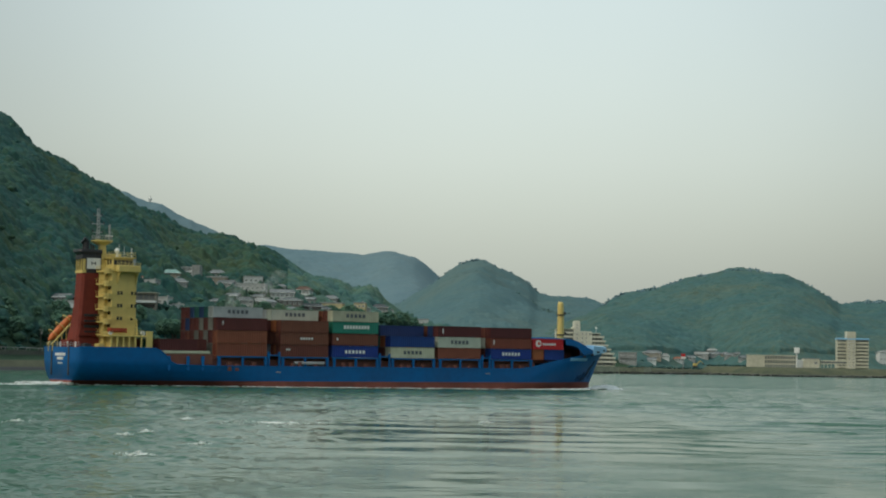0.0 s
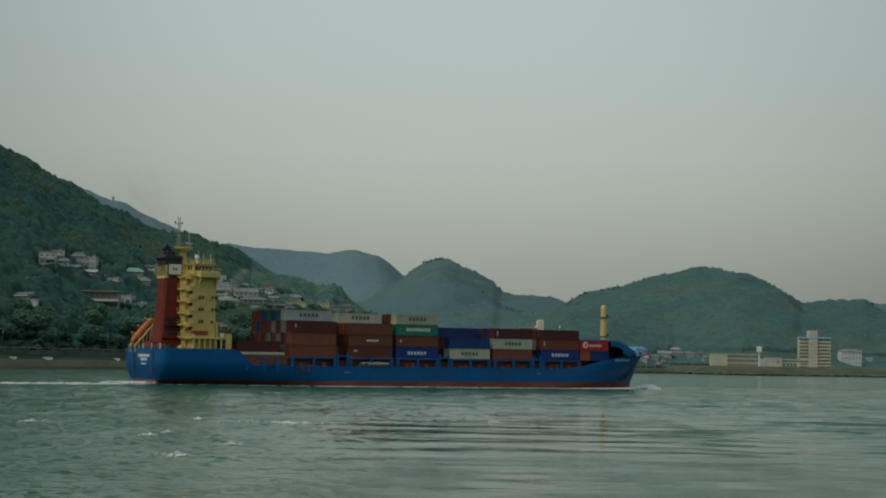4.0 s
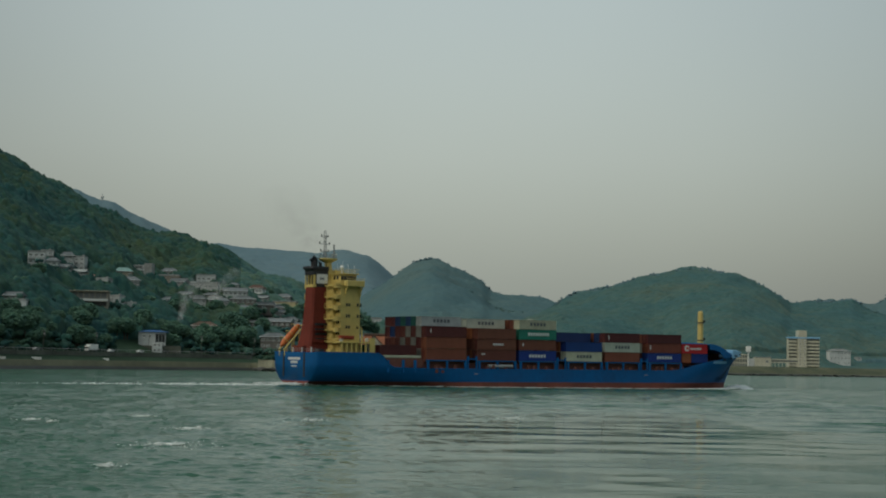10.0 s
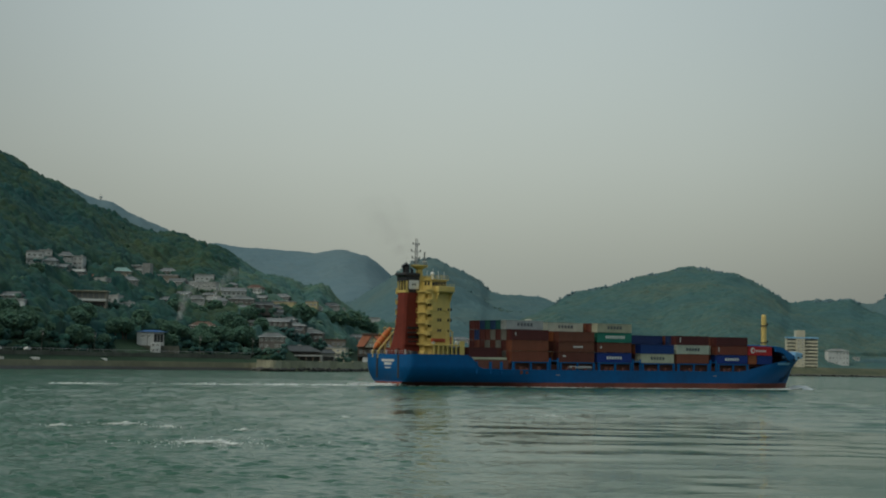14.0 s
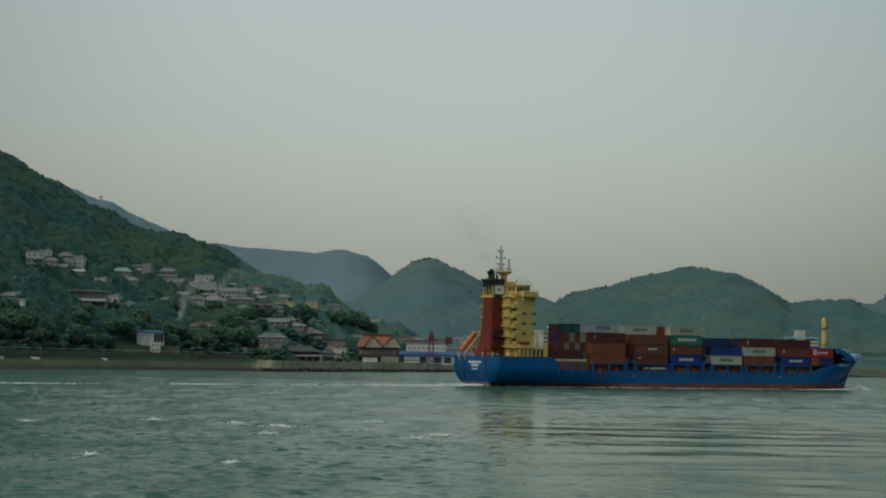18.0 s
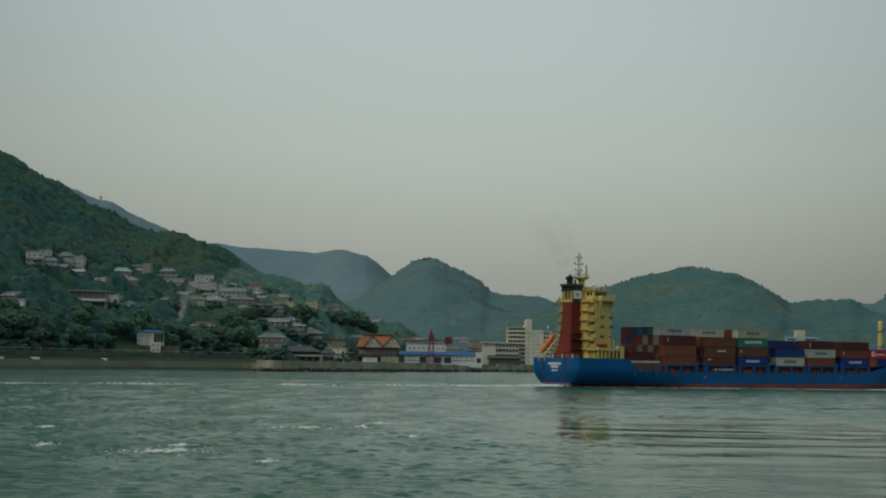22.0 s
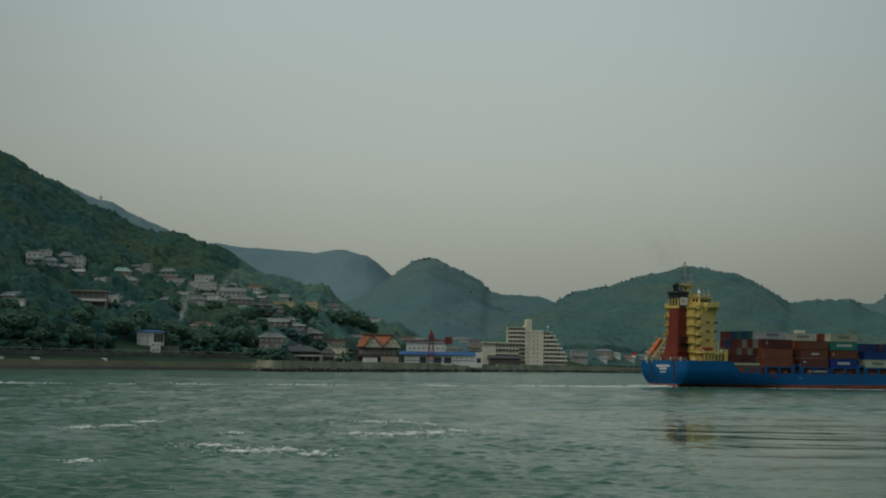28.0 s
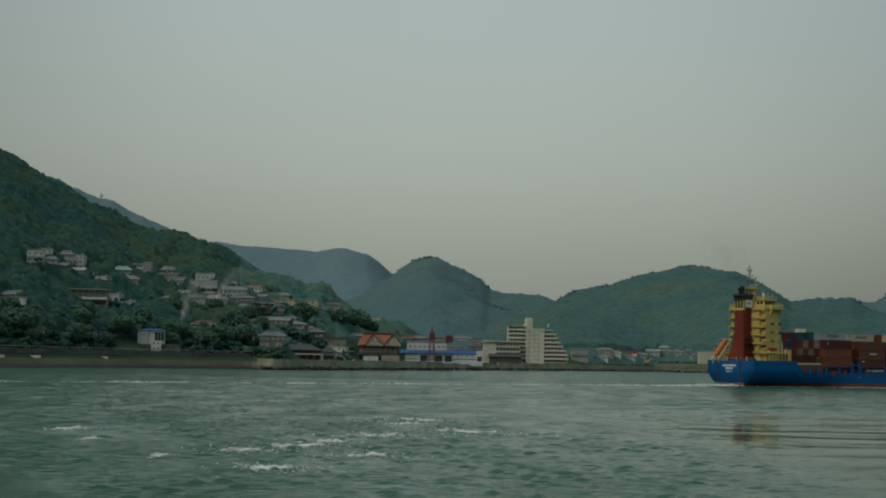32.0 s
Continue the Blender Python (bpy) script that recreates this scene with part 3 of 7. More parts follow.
def house(x, y, z, w, d, h, floors, kind, wall, roof):
    """A house whose front looks to the water: walls, roof, windows, door or balcony."""
    rnd = random.Random(int(x * 10) + int(y * 7))
    rise = {"flat": 0.0, "hip": min(h * 0.38, 2.3), "gable": min(h * 0.4, 2.4)}[kind]
    top = h - rise - (0.3 if kind == "flat" else 0.0)
    top = max(top, 2.0)
    turn = rnd.uniform(-14, 14)
    t = thing("house", pose(x, y, z + 0.6, 0, 0, turn), f"{wall} walled house with a {ROOF_WORDS[roof]} roof among trees", "house", "houses along the coast")
    part("wall", box(-w / 2, w / 2, -d / 2, d / 2, -4.0, top, 0.05), WALLS[wall], t)
    part("roof", roof_mesh(kind, w, d, top, rise), ROOFS[roof], t)
    floors = max(1, min(floors, int(top / 2.2)))
    step = top / floors
    cols = max(1, min(6, int(w / 2.6)))
    for f in range(floors):
        for c in range(cols):
            if rnd.random() < 0.15:
                continue
            pane(t, -w / 2 + w * (c + 0.5) / cols, -d / 2 - 0.05, step * (f + 0.55), min(1.6, w / cols * 0.55), min(1.3, step * 0.45))
        if f and kind == "flat" and w > 6:
            part("balcony", box(-w / 2, w / 2, -d / 2 - 1.1, -d / 2 - 0.1, step * f - 0.15, step * f + 0.75), WALLS[wall], t)
    for s in (-1, 1):
        part("side_window", box(s * w / 2 - 0.04, s * w / 2 + 0.04, -1.0, 0.4, step * 0.35, step * 0.75), GLASS_DARK, t)
    if kind != "flat" and w > 7:
        part("eaves_gutter", rod((-w / 2 - 0.7, -d / 2 - 0.8, top), (w / 2 + 0.7, -d / 2 - 0.8, top), 0.1, n=5), WHITE_PAINT, t)
    elif rnd.random() < 0.5:
        part("roof_tank", rod((w * 0.2, 1, top + 0.3), (w * 0.2, 1, top + 1.6), 0.6, n=10), GREY_STEEL, t)
    CLEAR.append((x, y - 6, max(w * 0.62, 6.0)))
    HOUSES.append((x, y, z + 0.6, w, d, h))
    return t


house(32.5, 1646.5, 14.9, 11.7, 7.5, 7.1, 1, "hip", "dark", "brown_tile")
house(-54.2, 1308.5, 31.7, 13.8, 7.5, 6.1, 1, "flat", "white", "pale")
house(-25.9, 1265.5, 16.6, 14.6, 7.5, 6.7, 1, "hip", "dark", "brown_tile")
house(-73.7, 1260.5, 38.6, 3.3, 7.5, 4.2, 1, "flat", "white", "pale")
house(-78.0, 1197.5, 37.6, 11.7, 7.5, 7.6, 2, "hip", "grey", "dark_tile")
house(-109.7, 1163.5, 43.7, 11.0, 7.5, 5.8, 1, "hip", "grey", "slate")
house(-57.5, 1157.5, 17.2, 13.2, 7.5, 5.4, 1, "hip", "dark", "slate")
house(-83.3, 1142.5, 35.1, 5.6, 7.5, 4.9, 1, "flat", "white", "pale")
house(-86.9, 1133.5, 35.2, 8.0, 7.5, 8.3, 2, "flat", "yellow", "pale")
house(-181.5, 1119.5, 57.5, 11.2, 7.5, 5.9, 2, "hip", "tan", "slate")
house(-122.8, 1112.5, 46.8, 10.4, 7.5, 6.3, 2, "hip", "white", "brown_tile")
house(-135.3, 1093.5, 49.4, 5.9, 7.5, 4.0, 1, "hip", "white", "slate")
house(-153.6, 1092.5, 52.7, 12.2, 7.5, 5.1, 1, "flat", "white", "pale")
house(-101.6, 1091.5, 33.7, 14.7, 7.5, 8.0, 2, "flat", "yellow", "pale")
house(-176.7, 1083.5, 50.7, 15.7, 7.5, 6.1, 1, "flat", "tan", "pale")
house(-68.6, 1072.5, 12.5, 15.5, 7.5, 5.0, 1, "flat", "tan", "brown_tile")
house(-151.2, 1069.5, 47.0, 19.0, 7.5, 5.0, 1, "flat", "white", "pale")
house(-166.3, 1065.5, 47.6, 9.6, 7.5, 6.7, 2, "gable", "grey", "slate")
house(-82.0, 1061.5, 20.6, 4.2, 7.5, 4.2, 1, "hip", "white", "pale")
house(-130.7, 1060.5, 43.2, 14.1, 7.5, 5.6, 1, "gable", "white", "slate")
house(-109.1, 1045.5, 30.9, 21.5, 7.5, 4.5, 1, "gable", "grey", "dark_tile")
house(-116.9, 1036.5, 35.0, 26.3, 7.5, 4.5, 1, "gable", "dark", "dark_tile")
house(-121.4, 1027.5, 37.6, 15.2, 7.5, 4.8, 1, "hip", "dark", "slate")
house(-80.4, 1033.5, 15.3, 17.8, 7.5, 7.9, 1, "hip", "dark", "slate")
house(-91.1, 1024.5, 22.1, 19.1, 7.5, 4.8, 1, "hip", "dark", "slate")
house(-197.0, 1026.5, 58.0, 7.8, 7.5, 3.4, 1, "hip", "tan", "pale")
house(-137.8, 1024.5, 35.5, 7.1, 7.5, 6.5, 2, "gable", "white", "pale")
house(-132.1, 1015.5, 35.4, 6.7, 7.5, 5.4, 1, "hip", "grey", "slate")
house(-119.7, 1018.5, 32.6, 7.1, 7.5, 4.1, 1, "hip", "grey", "slate")
house(-146.7, 1015.5, 35.0, 9.0, 7.5, 7.1, 2, "hip", "white", "slate")
house(-98.9, 1003.5, 23.6, 20.1, 7.5, 5.3, 1, "gable", "dark", "slate")
house(-201.6, 997.5, 54.6, 12.8, 7.5, 3.0, 1, "gable", "grey", "slate")
house(-140.8, 997.5, 30.3, 9.2, 7.5, 3.6, 1, "hip", "dark", "slate")
house(-61.1, 996.5, 6.0, 12.1, 7.5, 5.9, 2, "flat", "cream", "pale")
house(-111.4, 992.5, 22.8, 6.8, 7.5, 4.6, 1, "hip", "dark", "slate")
house(-187.7, 991.5, 49.9, 10.8, 7.5, 6.6, 2, "hip", "tan", "teal")
house(-160.0, 988.5, 35.5, 7.8, 7.5, 4.3, 1, "hip", "grey", "slate")
house(-181.6, 980.5, 44.9, 10.6, 7.5, 5.9, 2, "hip", "grey", "slate")
house(-207.8, 968.5, 53.2, 5.9, 7.5, 7.7, 3, "flat", "white", "pale")
house(-121.1, 960.5, 21.0, 6.6, 7.5, 5.1, 1, "gable", "white", "pale")
house(-200.5, 958.5, 47.7, 8.5, 7.5, 2.9, 1, "hip", "tan", "orange_tile")
house(-212.8, 956.5, 56.0, 7.2, 7.5, 7.0, 2, "hip", "white", "slate")
house(-187.0, 954.5, 43.4, 4.9, 7.5, 3.5, 1, "gable", "tan", "brown_tile")
house(-189.6, 945.5, 44.2, 6.8, 7.5, 3.5, 1, "flat", "white", "pale")
house(-204.3, 949.5, 49.2, 7.4, 7.5, 3.8, 1, "gable", "grey", "pale")
house(-132.0, 939.5, 18.5, 13.6, 7.5, 6.2, 1, "hip", "tan", "brown_tile")
house(-93.2, 936.5, 10.2, 14.1, 7.5, 9.0, 2, "hip", "dark", "slate")
house(-218.3, 930.5, 56.5, 6.9, 7.5, 5.2, 2, "flat", "white", "pale")
house(-209.5, 929.5, 50.8, 9.1, 7.5, 3.7, 1, "gable", "grey", "slate")
house(-212.7, 920.5, 52.3, 6.2, 7.5, 5.2, 2, "hip", "white", "slate")
house(-171.6, 921.5, 30.3, 9.3, 7.5, 3.4, 1, "flat", "white", "pale")
house(-175.7, 912.5, 32.7, 5.9, 7.5, 4.3, 1, "flat", "white", "pale")
house(-217.9, 904.5, 52.3, 8.8, 7.5, 7.2, 2, "flat", "white", "pale")
house(-215.0, 893.5, 49.3, 4.2, 7.5, 2.7, 1, "flat", "white", "pale")
house(-207.3, 818.5, 30.1, 8.1, 7.5, 4.6, 1, "gable", "grey", "slate")
house(-202.3, 809.5, 26.7, 7.3, 7.5, 4.0, 1, "flat", "white", "pale")
house(-195.6, 797.5, 21.2, 2.5, 7.5, 2.6, 1, "gable", "white", "pale")
house(11.6, 1798.5, 16.0, 17.9, 9.0, 6.0, 2, "hip", "tan", "slate")
house(20.3, 1865.5, 26.6, 23.0, 9.0, 6.2, 2, "hip", "grey", "slate")
house(-18.3, 1302.5, 18.7, 11.7, 9.0, 5.2, 2, "hip", "grey", "slate")
house(-2.9, 1829.5, 23.3, 17.0, 9.0, 6.1, 2, "hip", "grey", "brown_tile")
house(37.5, 1841.5, 21.6, 17.1, 9.0, 8.0, 2, "hip", "grey", "brown_tile")
house(134.7, 1658.5, 7.2, 16.5, 9.0, 11.0, 2, "flat", "grey", "pale")
house(170.0, 1727.5, 16.4, 8.0, 9.0, 4.6, 1, "hip", "tan", "slate")
house(237.7, 1819.5, 20.6, 12.1, 9.0, 4.8, 2, "hip", "grey", "pale")
house(248.0, 1789.5, 17.0, 9.5, 9.0, 4.8, 1, "hip", "tan", "slate")
house(256.7, 1759.5, 17.1, 9.4, 9.0, 4.7, 1, "hip", "grey", "slate")
house(178.5, 1728.5, 12.7, 7.5, 9.0, 5.7, 2, "hip", "white", "pale")
house(192.8, 1743.5, 10.7, 9.9, 9.0, 4.6, 1, "hip", "white", "orange_tile")
house(223.8, 1797.5, 14.3, 14.9, 9.0, 7.2, 2, "gable", "grey", "pale")
house(239.2, 1803.5, 14.6, 12.0, 9.0, 7.2, 2, "hip", "grey", "slate")
house(163.0, 1707.5, 13.9, 18.2, 9.0, 7.4, 2, "hip", "tan", "slate")
house(250.1, 1770.5, 14.7, 11.8, 9.0, 5.9, 2, "hip", "grey", "slate")
house(161.0, 1689.5, 8.9, 8.4, 9.0, 5.1, 2, "gable", "white", "slate")
house(209.0, 1770.5, 12.0, 7.1, 9.0, 5.3, 2, "gable", "grey", "slate")
house(257.5, 1729.5, 11.2, 8.0, 9.0, 6.9, 2, "gable", "white", "slate")
house(415.2, 1781.5, 9.3, 23.0, 9.0, 17.5, 3, "hip", "fresh", "pale")
house(443.4, 1813.5, 12.4, 4.8, 9.0, 6.0, 2, "flat", "white", "pale")


# low tiled roofs packed between the larger houses
house(-126.5, 1075.0, 44.4, 9.0, 7.0, 4.2, 1, "hip", "white", "slate")
house(-116.0, 1082.0, 41.2, 8.0, 7.0, 4.0, 1, "gable", "grey", "slate")
house(-104.5, 1060.0, 34.4, 9.5, 7.0, 4.2, 1, "hip", "dark", "dark_tile")
house(-93.6, 1046.0, 26.4, 8.5, 7.0, 4.4, 1, "hip", "white", "slate")
house(-89.0, 1012.0, 19.6, 10.0, 7.0, 4.4, 1, "gable", "grey", "dark_tile")
house(-71.0, 1042.0, 9.8, 9.0, 7.0, 4.6, 1, "hip", "tan", "slate")
house(-144.0, 1048.0, 41.0, 8.0, 7.0, 4.0, 1, "hip", "grey", "slate")
house(-156.5, 1030.0, 40.6, 7.5, 7.0, 4.0, 1, "gable", "white", "slate")


def slab_block(name, x, y, z, w, d, floors, step, wall, label, balcony=True, turn=0.0, cols=6, solid=0.0, category="apartment building"):
    """A storeyed block: walls, a slab and a parapet for each floor with windows set back behind them."""
    t = thing(name, pose(x, y, z, 0, 0, turn), label, category)
    h = floors * step
    part("wall", box(-w / 2, w / 2, -d / 2, d / 2, -3.0, h, 0.05), wall, t)
    part("roof", box(-w / 2 - 0.4, w / 2 + 0.4, -d / 2 - 1.2 * balcony - 0.2, d / 2 + 0.3, h, h + 0.5, 0.05), wall, t)
    x0 = -w / 2 + solid
    for f in range(floors):
        z0 = f * step
        if balcony and f:
            part("balcony", box(x0, w / 2, -d / 2 - 1.3, -d / 2 - 0.05, z0 - 0.15, z0 + 0.95), wall, t)
        part("window_recess", box(x0 + 0.2, w / 2 - 0.2, -d / 2 - 0.06, -d / 2 + 0.02, z0 + 0.95, z0 + step - 0.35), GLASS_HAZE, t)
        for c in range(cols + 1):
            xc = x0 + (w / 2 - x0) * c / cols
            part("mullion", box(xc - 0.2, xc + 0.2, -d / 2 - 0.7, -d / 2 - 0.07, z0 + 0.1, z0 + step - 0.16), wall, t)
    CLEAR.append((x, y - 10, w * 0.75))
    return t


def waterfront_hotel():
    t = thing("hotel", pose(75.5, 1420, 5.0, 0, 0, 2), "white stepped hotel tower with balconies beside the seawall", "hotel")
    wall = WALLS["hotel"]
    step = 3.4
    part("stair_tower", box(-7.0, -0.6, -7, 7, -3, 36.6, 0.05), wall, t)
    part("tower_head", box(-6.6, -1.2, -5, 5, 36.6, 37.4, 0.05), wall, t)
    for z0, w in ((30, 2.2), (26.5, 1.8)):
        part("tower_niche", box(-9.0, -7.0, -4, 4, z0, z0 + w), wall, t)
    part("main_block", box(-0.6, 11.6, -7.5, 7, -3, 28.6, 0.05), wall, t)
    for f in range(8):
        z0 = 1.2 + f * step
        for xx in (1.6, 5.6) if f < 7 else (1.4, 5.4, 9.3):
            pane(t, xx, -7.56, z0 + 1.5, 1.3, 1.5)
        pane(t, -3.8, -7.06, z0 + 1.2, 1.2, 1.5)
        pane(t, -5.9, -7.06, z0 + 2.2, 0.8, 0.9)
    for zt in (30.5, 33.0):
        pane(t, -3.8, -7.06, zt + 1.0, 1.0, 1.3)
    # stepped wing: each storey ends sooner than the one below
    for f in range(8):
        z0 = f * step
        ends = (37.0, 36.0, 34.5, 31.5, 28.5, 26.0, 24.0, 21.0)[f]
        part("wing_wall", box(11.6, ends - 1.2, -5.5, 7, z0, z0 + step), wall, t)
        part("wing_balcony", box(11.6, ends, -7.2, -5.6, z0 + step - 0.3, z0 + step + 1.0) if f < 7 else box(11.6, ends, -7.2, -5.6, z0 + step - 0.3, z0 + step + 0.2), wall, t)
        part("wing_glazing", box(12.0, ends - 1.6, -5.6, -5.48, z0 + 1.0, z0 + step - 0.4), GLASS_HAZE, t)
        for k in range(int((ends - 12) / 4)):
            part("wing_fin", box(14 + k * 4, 14.25 + k * 4, -6.6, -5.62, z0 + 0.1, z0 + step - 0.32), wall, t)
    # left wing with balconies
    for f in range(9):
        z0 = f * step
        part("left_wall", box(-25.5, -7.0, -4, 7, z0, z0 + step), wall, t)
        part("left_balcony", box(-26.0, -7.0, -5.9, -4.1, z0 + step - 0.3, z0 + step + 0.95 if f < 8 else z0 + step), wall, t)
        part("left_glazing", box(-25.0, -7.4, -4.08, -3.98, z0 + 0.95, z0 + step - 0.4), GLASS_HAZE, t)
        for k in range(4):
            part("left_fin", box(-24 + k * 4.3, -23.75 + k * 4.3, -5.2, -4.12, z0 + 0.1, z0 + step - 0.32), wall, t)
    part("roof_mast", rod((16.5, 0, 28), (16.5, 0, 32.0), 0.15), WHITE_PAINT, t)
    part("water_tank", rod((16.5, 0, 31.2), (16.5, 0, 32.6), 0.9, n=10), WHITE_PAINT, t)
    t.scale = (0.81, 1, 1)
    CLEAR.append((75, 1400, 40))


def annex(x, y, z):
    t = slab_block("hotel_annex", x, y, z, 30, 11, 4, 4.2, WALLS["hotel"], "cream four-storey annex with long balconies", True, 2, 7, 10.5, "hotel annex")
    part("eaves_band", box(-15.7, 15.7, -7.2, 6, 16.8, 17.9, 0.05), WALLS["cream"], t)
    part("porch_roof", roof_mesh("gable", 27, 7, 4.6, 2.2), ROOFS["dark_tile"], t).matrix_basis = pose(3, -10, 0)
    part("porch_wall", box(-10, 16, -13, -7, -3, 4.6), WALLS["dark"], t)


def gable_hall(x, y, z):
    """Hall under a large orange roof with a cross gable."""
    t = thing("waterfront_hall", pose(x, y, z, 0, 0, 3), "waterfront hall with a steep orange roof and cream gables", "hall")
    part("wall", box(-12, 12, -6, 6, -2, 8.8), WALLS["dark"], t)
    bm = bmesh.new()
    pts = [(-13, -8, 8.6), (14, -8, 8.6), (14, 8, 8.6), (-13, 8, 8.6), (-9.0, 0, 16.2), (9.0, 0, 16.2)]
    v = [bm.verts.new(p) for p in pts]
    for f in ((0, 1, 5, 4), (2, 3, 4, 5), (1, 2, 5), (3, 0, 4), (3, 2, 1, 0)):
        bm.faces.new([v[i] for i in f])
    part("roof", bm, ROOFS["orange_tile"], t, "orange tiled roof")
    part("ridge_cap", box(-9.6, 9.6, -1.4, 1.4, 15.6, 16.9, 0.2), ROOFS["brown_tile"], t, "thatch-brown ridge cap")
    for xa, xb, xg, top in ((-7.8, 3.3, -3.4, 15.2), (3.7, 14.2, 9.4, 15.4)):
        bm = bmesh.new()
        v = [bm.verts.new(p) for p in ((xa, -9.2, 8.4), (xb, -9.2, 8.4), (xg, -9.2, top), (xa, -1, 8.4), (xb, -1, 8.4), (xg, -1, top))]
        for f in ((0, 1, 2), (0, 2, 5, 3), (1, 4, 5, 2), (3, 5, 4), (0, 3, 4, 1)):
            bm.faces.new([v[i] for i in f])
        bmesh.ops.recalc_face_normals(bm, faces=bm.faces)
        part("gable_front", bm, WALLS["cream"], t)
        for xe in (xa, xb):
            s = 1 if xe > xg else -1
            rings = [[(xe + s * 0.9, yy, 7.6), (xe + s * 0.9, yy, 8.3), (xg, yy, top + 0.9), (xg, yy, top + 0.15)] for yy in (-10.0, -1.0)]
            part("gable_roof", loft(rings), ROOFS["brown_tile"], t, "dark brown barge boards and gable slope")
        wide = xb - xa
        for k in (0.25, 0.42, 0.58, 0.75):
            pane(t, xa + k * wide, -9.26, 9.6, 1.1, 1.3)
        part("gable_beam", box(xa + wide * 0.22, xb - wide * 0.22, -9.3, -9.21, 10.8, 11.1), TIMBER, t)
        part("king_post", box(xg - 0.18, xg + 0.18, -9.3, -9.21, 11.2, top - 1.0), TIMBER, t)
    for k in range(9):
        part("porch_post", box(-11.6 + k * 2.9, -11.2 + k * 2.9, -8.6, -8.2, -0.5, 8.3), TIMBER, t)
    for k in range(8):
        pane(t, -10.1 + k * 2.9, -6.06, 5.6, 1.9, 2.0)
    part("lower_roof", box(-13.5, 13.5, -10.0, -6.1, 2.4, 2.9, 0.1), ROOFS["dark_tile"], t)
    part("terrace_wall", box(2, 13, -11, -10.2, -2, 2.6), WALLS["tan"], t)
    part("lean_to", box(-9, 0, -11, -8.8, -2, 2.0), WALLS["white"], t)
    CLEAR.append((x, y - 5, 16))


def fish_store(x, y, z):
    t = thing("warehouse", pose(x, y, z, 0, 0, 2), "white harbour warehouse with a blue awning", "warehouse")
    part("upper_wall", box(-13.2, 13.2, 0, 8, -2, 12.4, 0.05), WALLS["fresh"], t)
    part("upper_roof", box(-13.8, 13.8, -0.6, 8.6, 12.4, 13.2, 0.1), ROOFS["pale"], t)
    for k in range(8):
        pane(t, -11.2 + 3.2 * k, -0.06, 9.2, 1.5, 1.3)
    part("lower_wall", box(-14.5, 18, -7, -0.1, -2, 4.4), WALLS["fresh"], t)
    bm = loft([[(-18, -8.2, 4.4), (-18, -8.2, 5.0), (-18, -0.1, 7.0), (-18, -0.1, 6.4)], [(18.5, -8.2, 4.4), (18.5, -8.2, 5.0), (18.5, -0.1, 7.0), (18.5, -0.1, 6.4)]])
    part("awning", bm, ROOFS["blue_sheet"], t, "blue sheet awning")
    part("blue_stripe", box(-14.5, 18.05, -7.08, -6.98, 0.6, 1.1), ROOFS["blue_sheet"], t)
    for x0 in (-4.5, 5.5, 12.0):
        part("shutter", box(x0, x0 + 4.6, -7.06, -6.9, -0.6, 3.4), DARK_STEEL, t)
    CLEAR.append((x, y - 5, 20))


def blue_roof_store(x, y, z):
    t = thing("boat_shed", pose(x, y, z, 0, 0, 2), "small white boat shed with a blue roof", "shed")
    part("wall", box(-9, 5.6, -4, 4, -2, 6.2), WALLS["fresh"], t)
    part("roof", roof_mesh("gable", 14.6, 8, 6.2, 2.4), ROOFS["blue_sheet"], t, "blue sheet roof").matrix_basis = pose(-1.7, 0, 0)
    part("annex_wall", box(5.6, 10.2, -4.6, 3.5, -2, 8.4), WALLS["fresh"], t)
    part("blue_stripe", box(-9.05, 5.5, -4.08, -3.98, 2.2, 2.8), ROOFS["blue_sheet"], t)
    for k in range(4):
        pane(t, -7.2 + 3.4 * k, -4.06, 4.6, 1.3, 1.2)
    part("door", box(6.4, 9.4, -4.66, -4.5, 1.2, 4.4), DARK_STEEL, t)
    CLEAR.append((x, y - 5, 12))


def red_derrick(x, y, z):
    """Lattice tower with a short jib."""
    t = thing("harbour_derrick", pose(x, y, z, 0, 0, 8), "red lattice harbour derrick with a short jib", "crane")
    for sx in (-1, 1):
        for sy in (-1, 1):
            part("leg", rod((sx * 2.2, sy * 2.2, -1), (sx * 0.9, sy * 0.9, 17), 0.2, n=6), RED_STEEL, t)
    for k in range(7):
        z0, h0, h1 = 0.5 + k * 2.35, 2.2 - 0.18 * k, 2.2 - 0.18 * (k + 1)
        for sx in (-1, 1):
            part("brace", rod((sx * h0, -h0, z0), (-sx * h1, -h1, z0 + 2.35), 0.13, n=5), RED_STEEL, t)
        part("brace", rod((-h0, -h0, z0), (h0, -h0, z0), 0.13, n=5), RED_STEEL, t)
    part("cab", box(-1.8, 1.8, -1.6, 1.6, 15.2, 19.0, 0.2), RED_STEEL, t)
    part("head", loft([[(-1.2, -1.2, 19), (1.2, -1.2, 19), (1.2, 1.2, 19), (-1.2, 1.2, 19)], [(-0.3, -0.3, 22.5), (0.3, -0.3, 22.5), (0.3, 0.3, 22.5), (-0.3, 0.3, 22.5)]]), RED_STEEL, t)
    part("jib", rod((-1.5, 0, 15.4), (-14, 0, 13.8), 0.35, n=6), RED_STEEL, t)
    part("counter_jib", rod((1.5, 0, 15.4), (11, 0, 14.8), 0.35, n=6), RED_STEEL, t)
    part("counterweight", box(9.2, 14.0, -1.2, 1.2, 13.0, 17.6, 0.1), RED_STEEL, t)


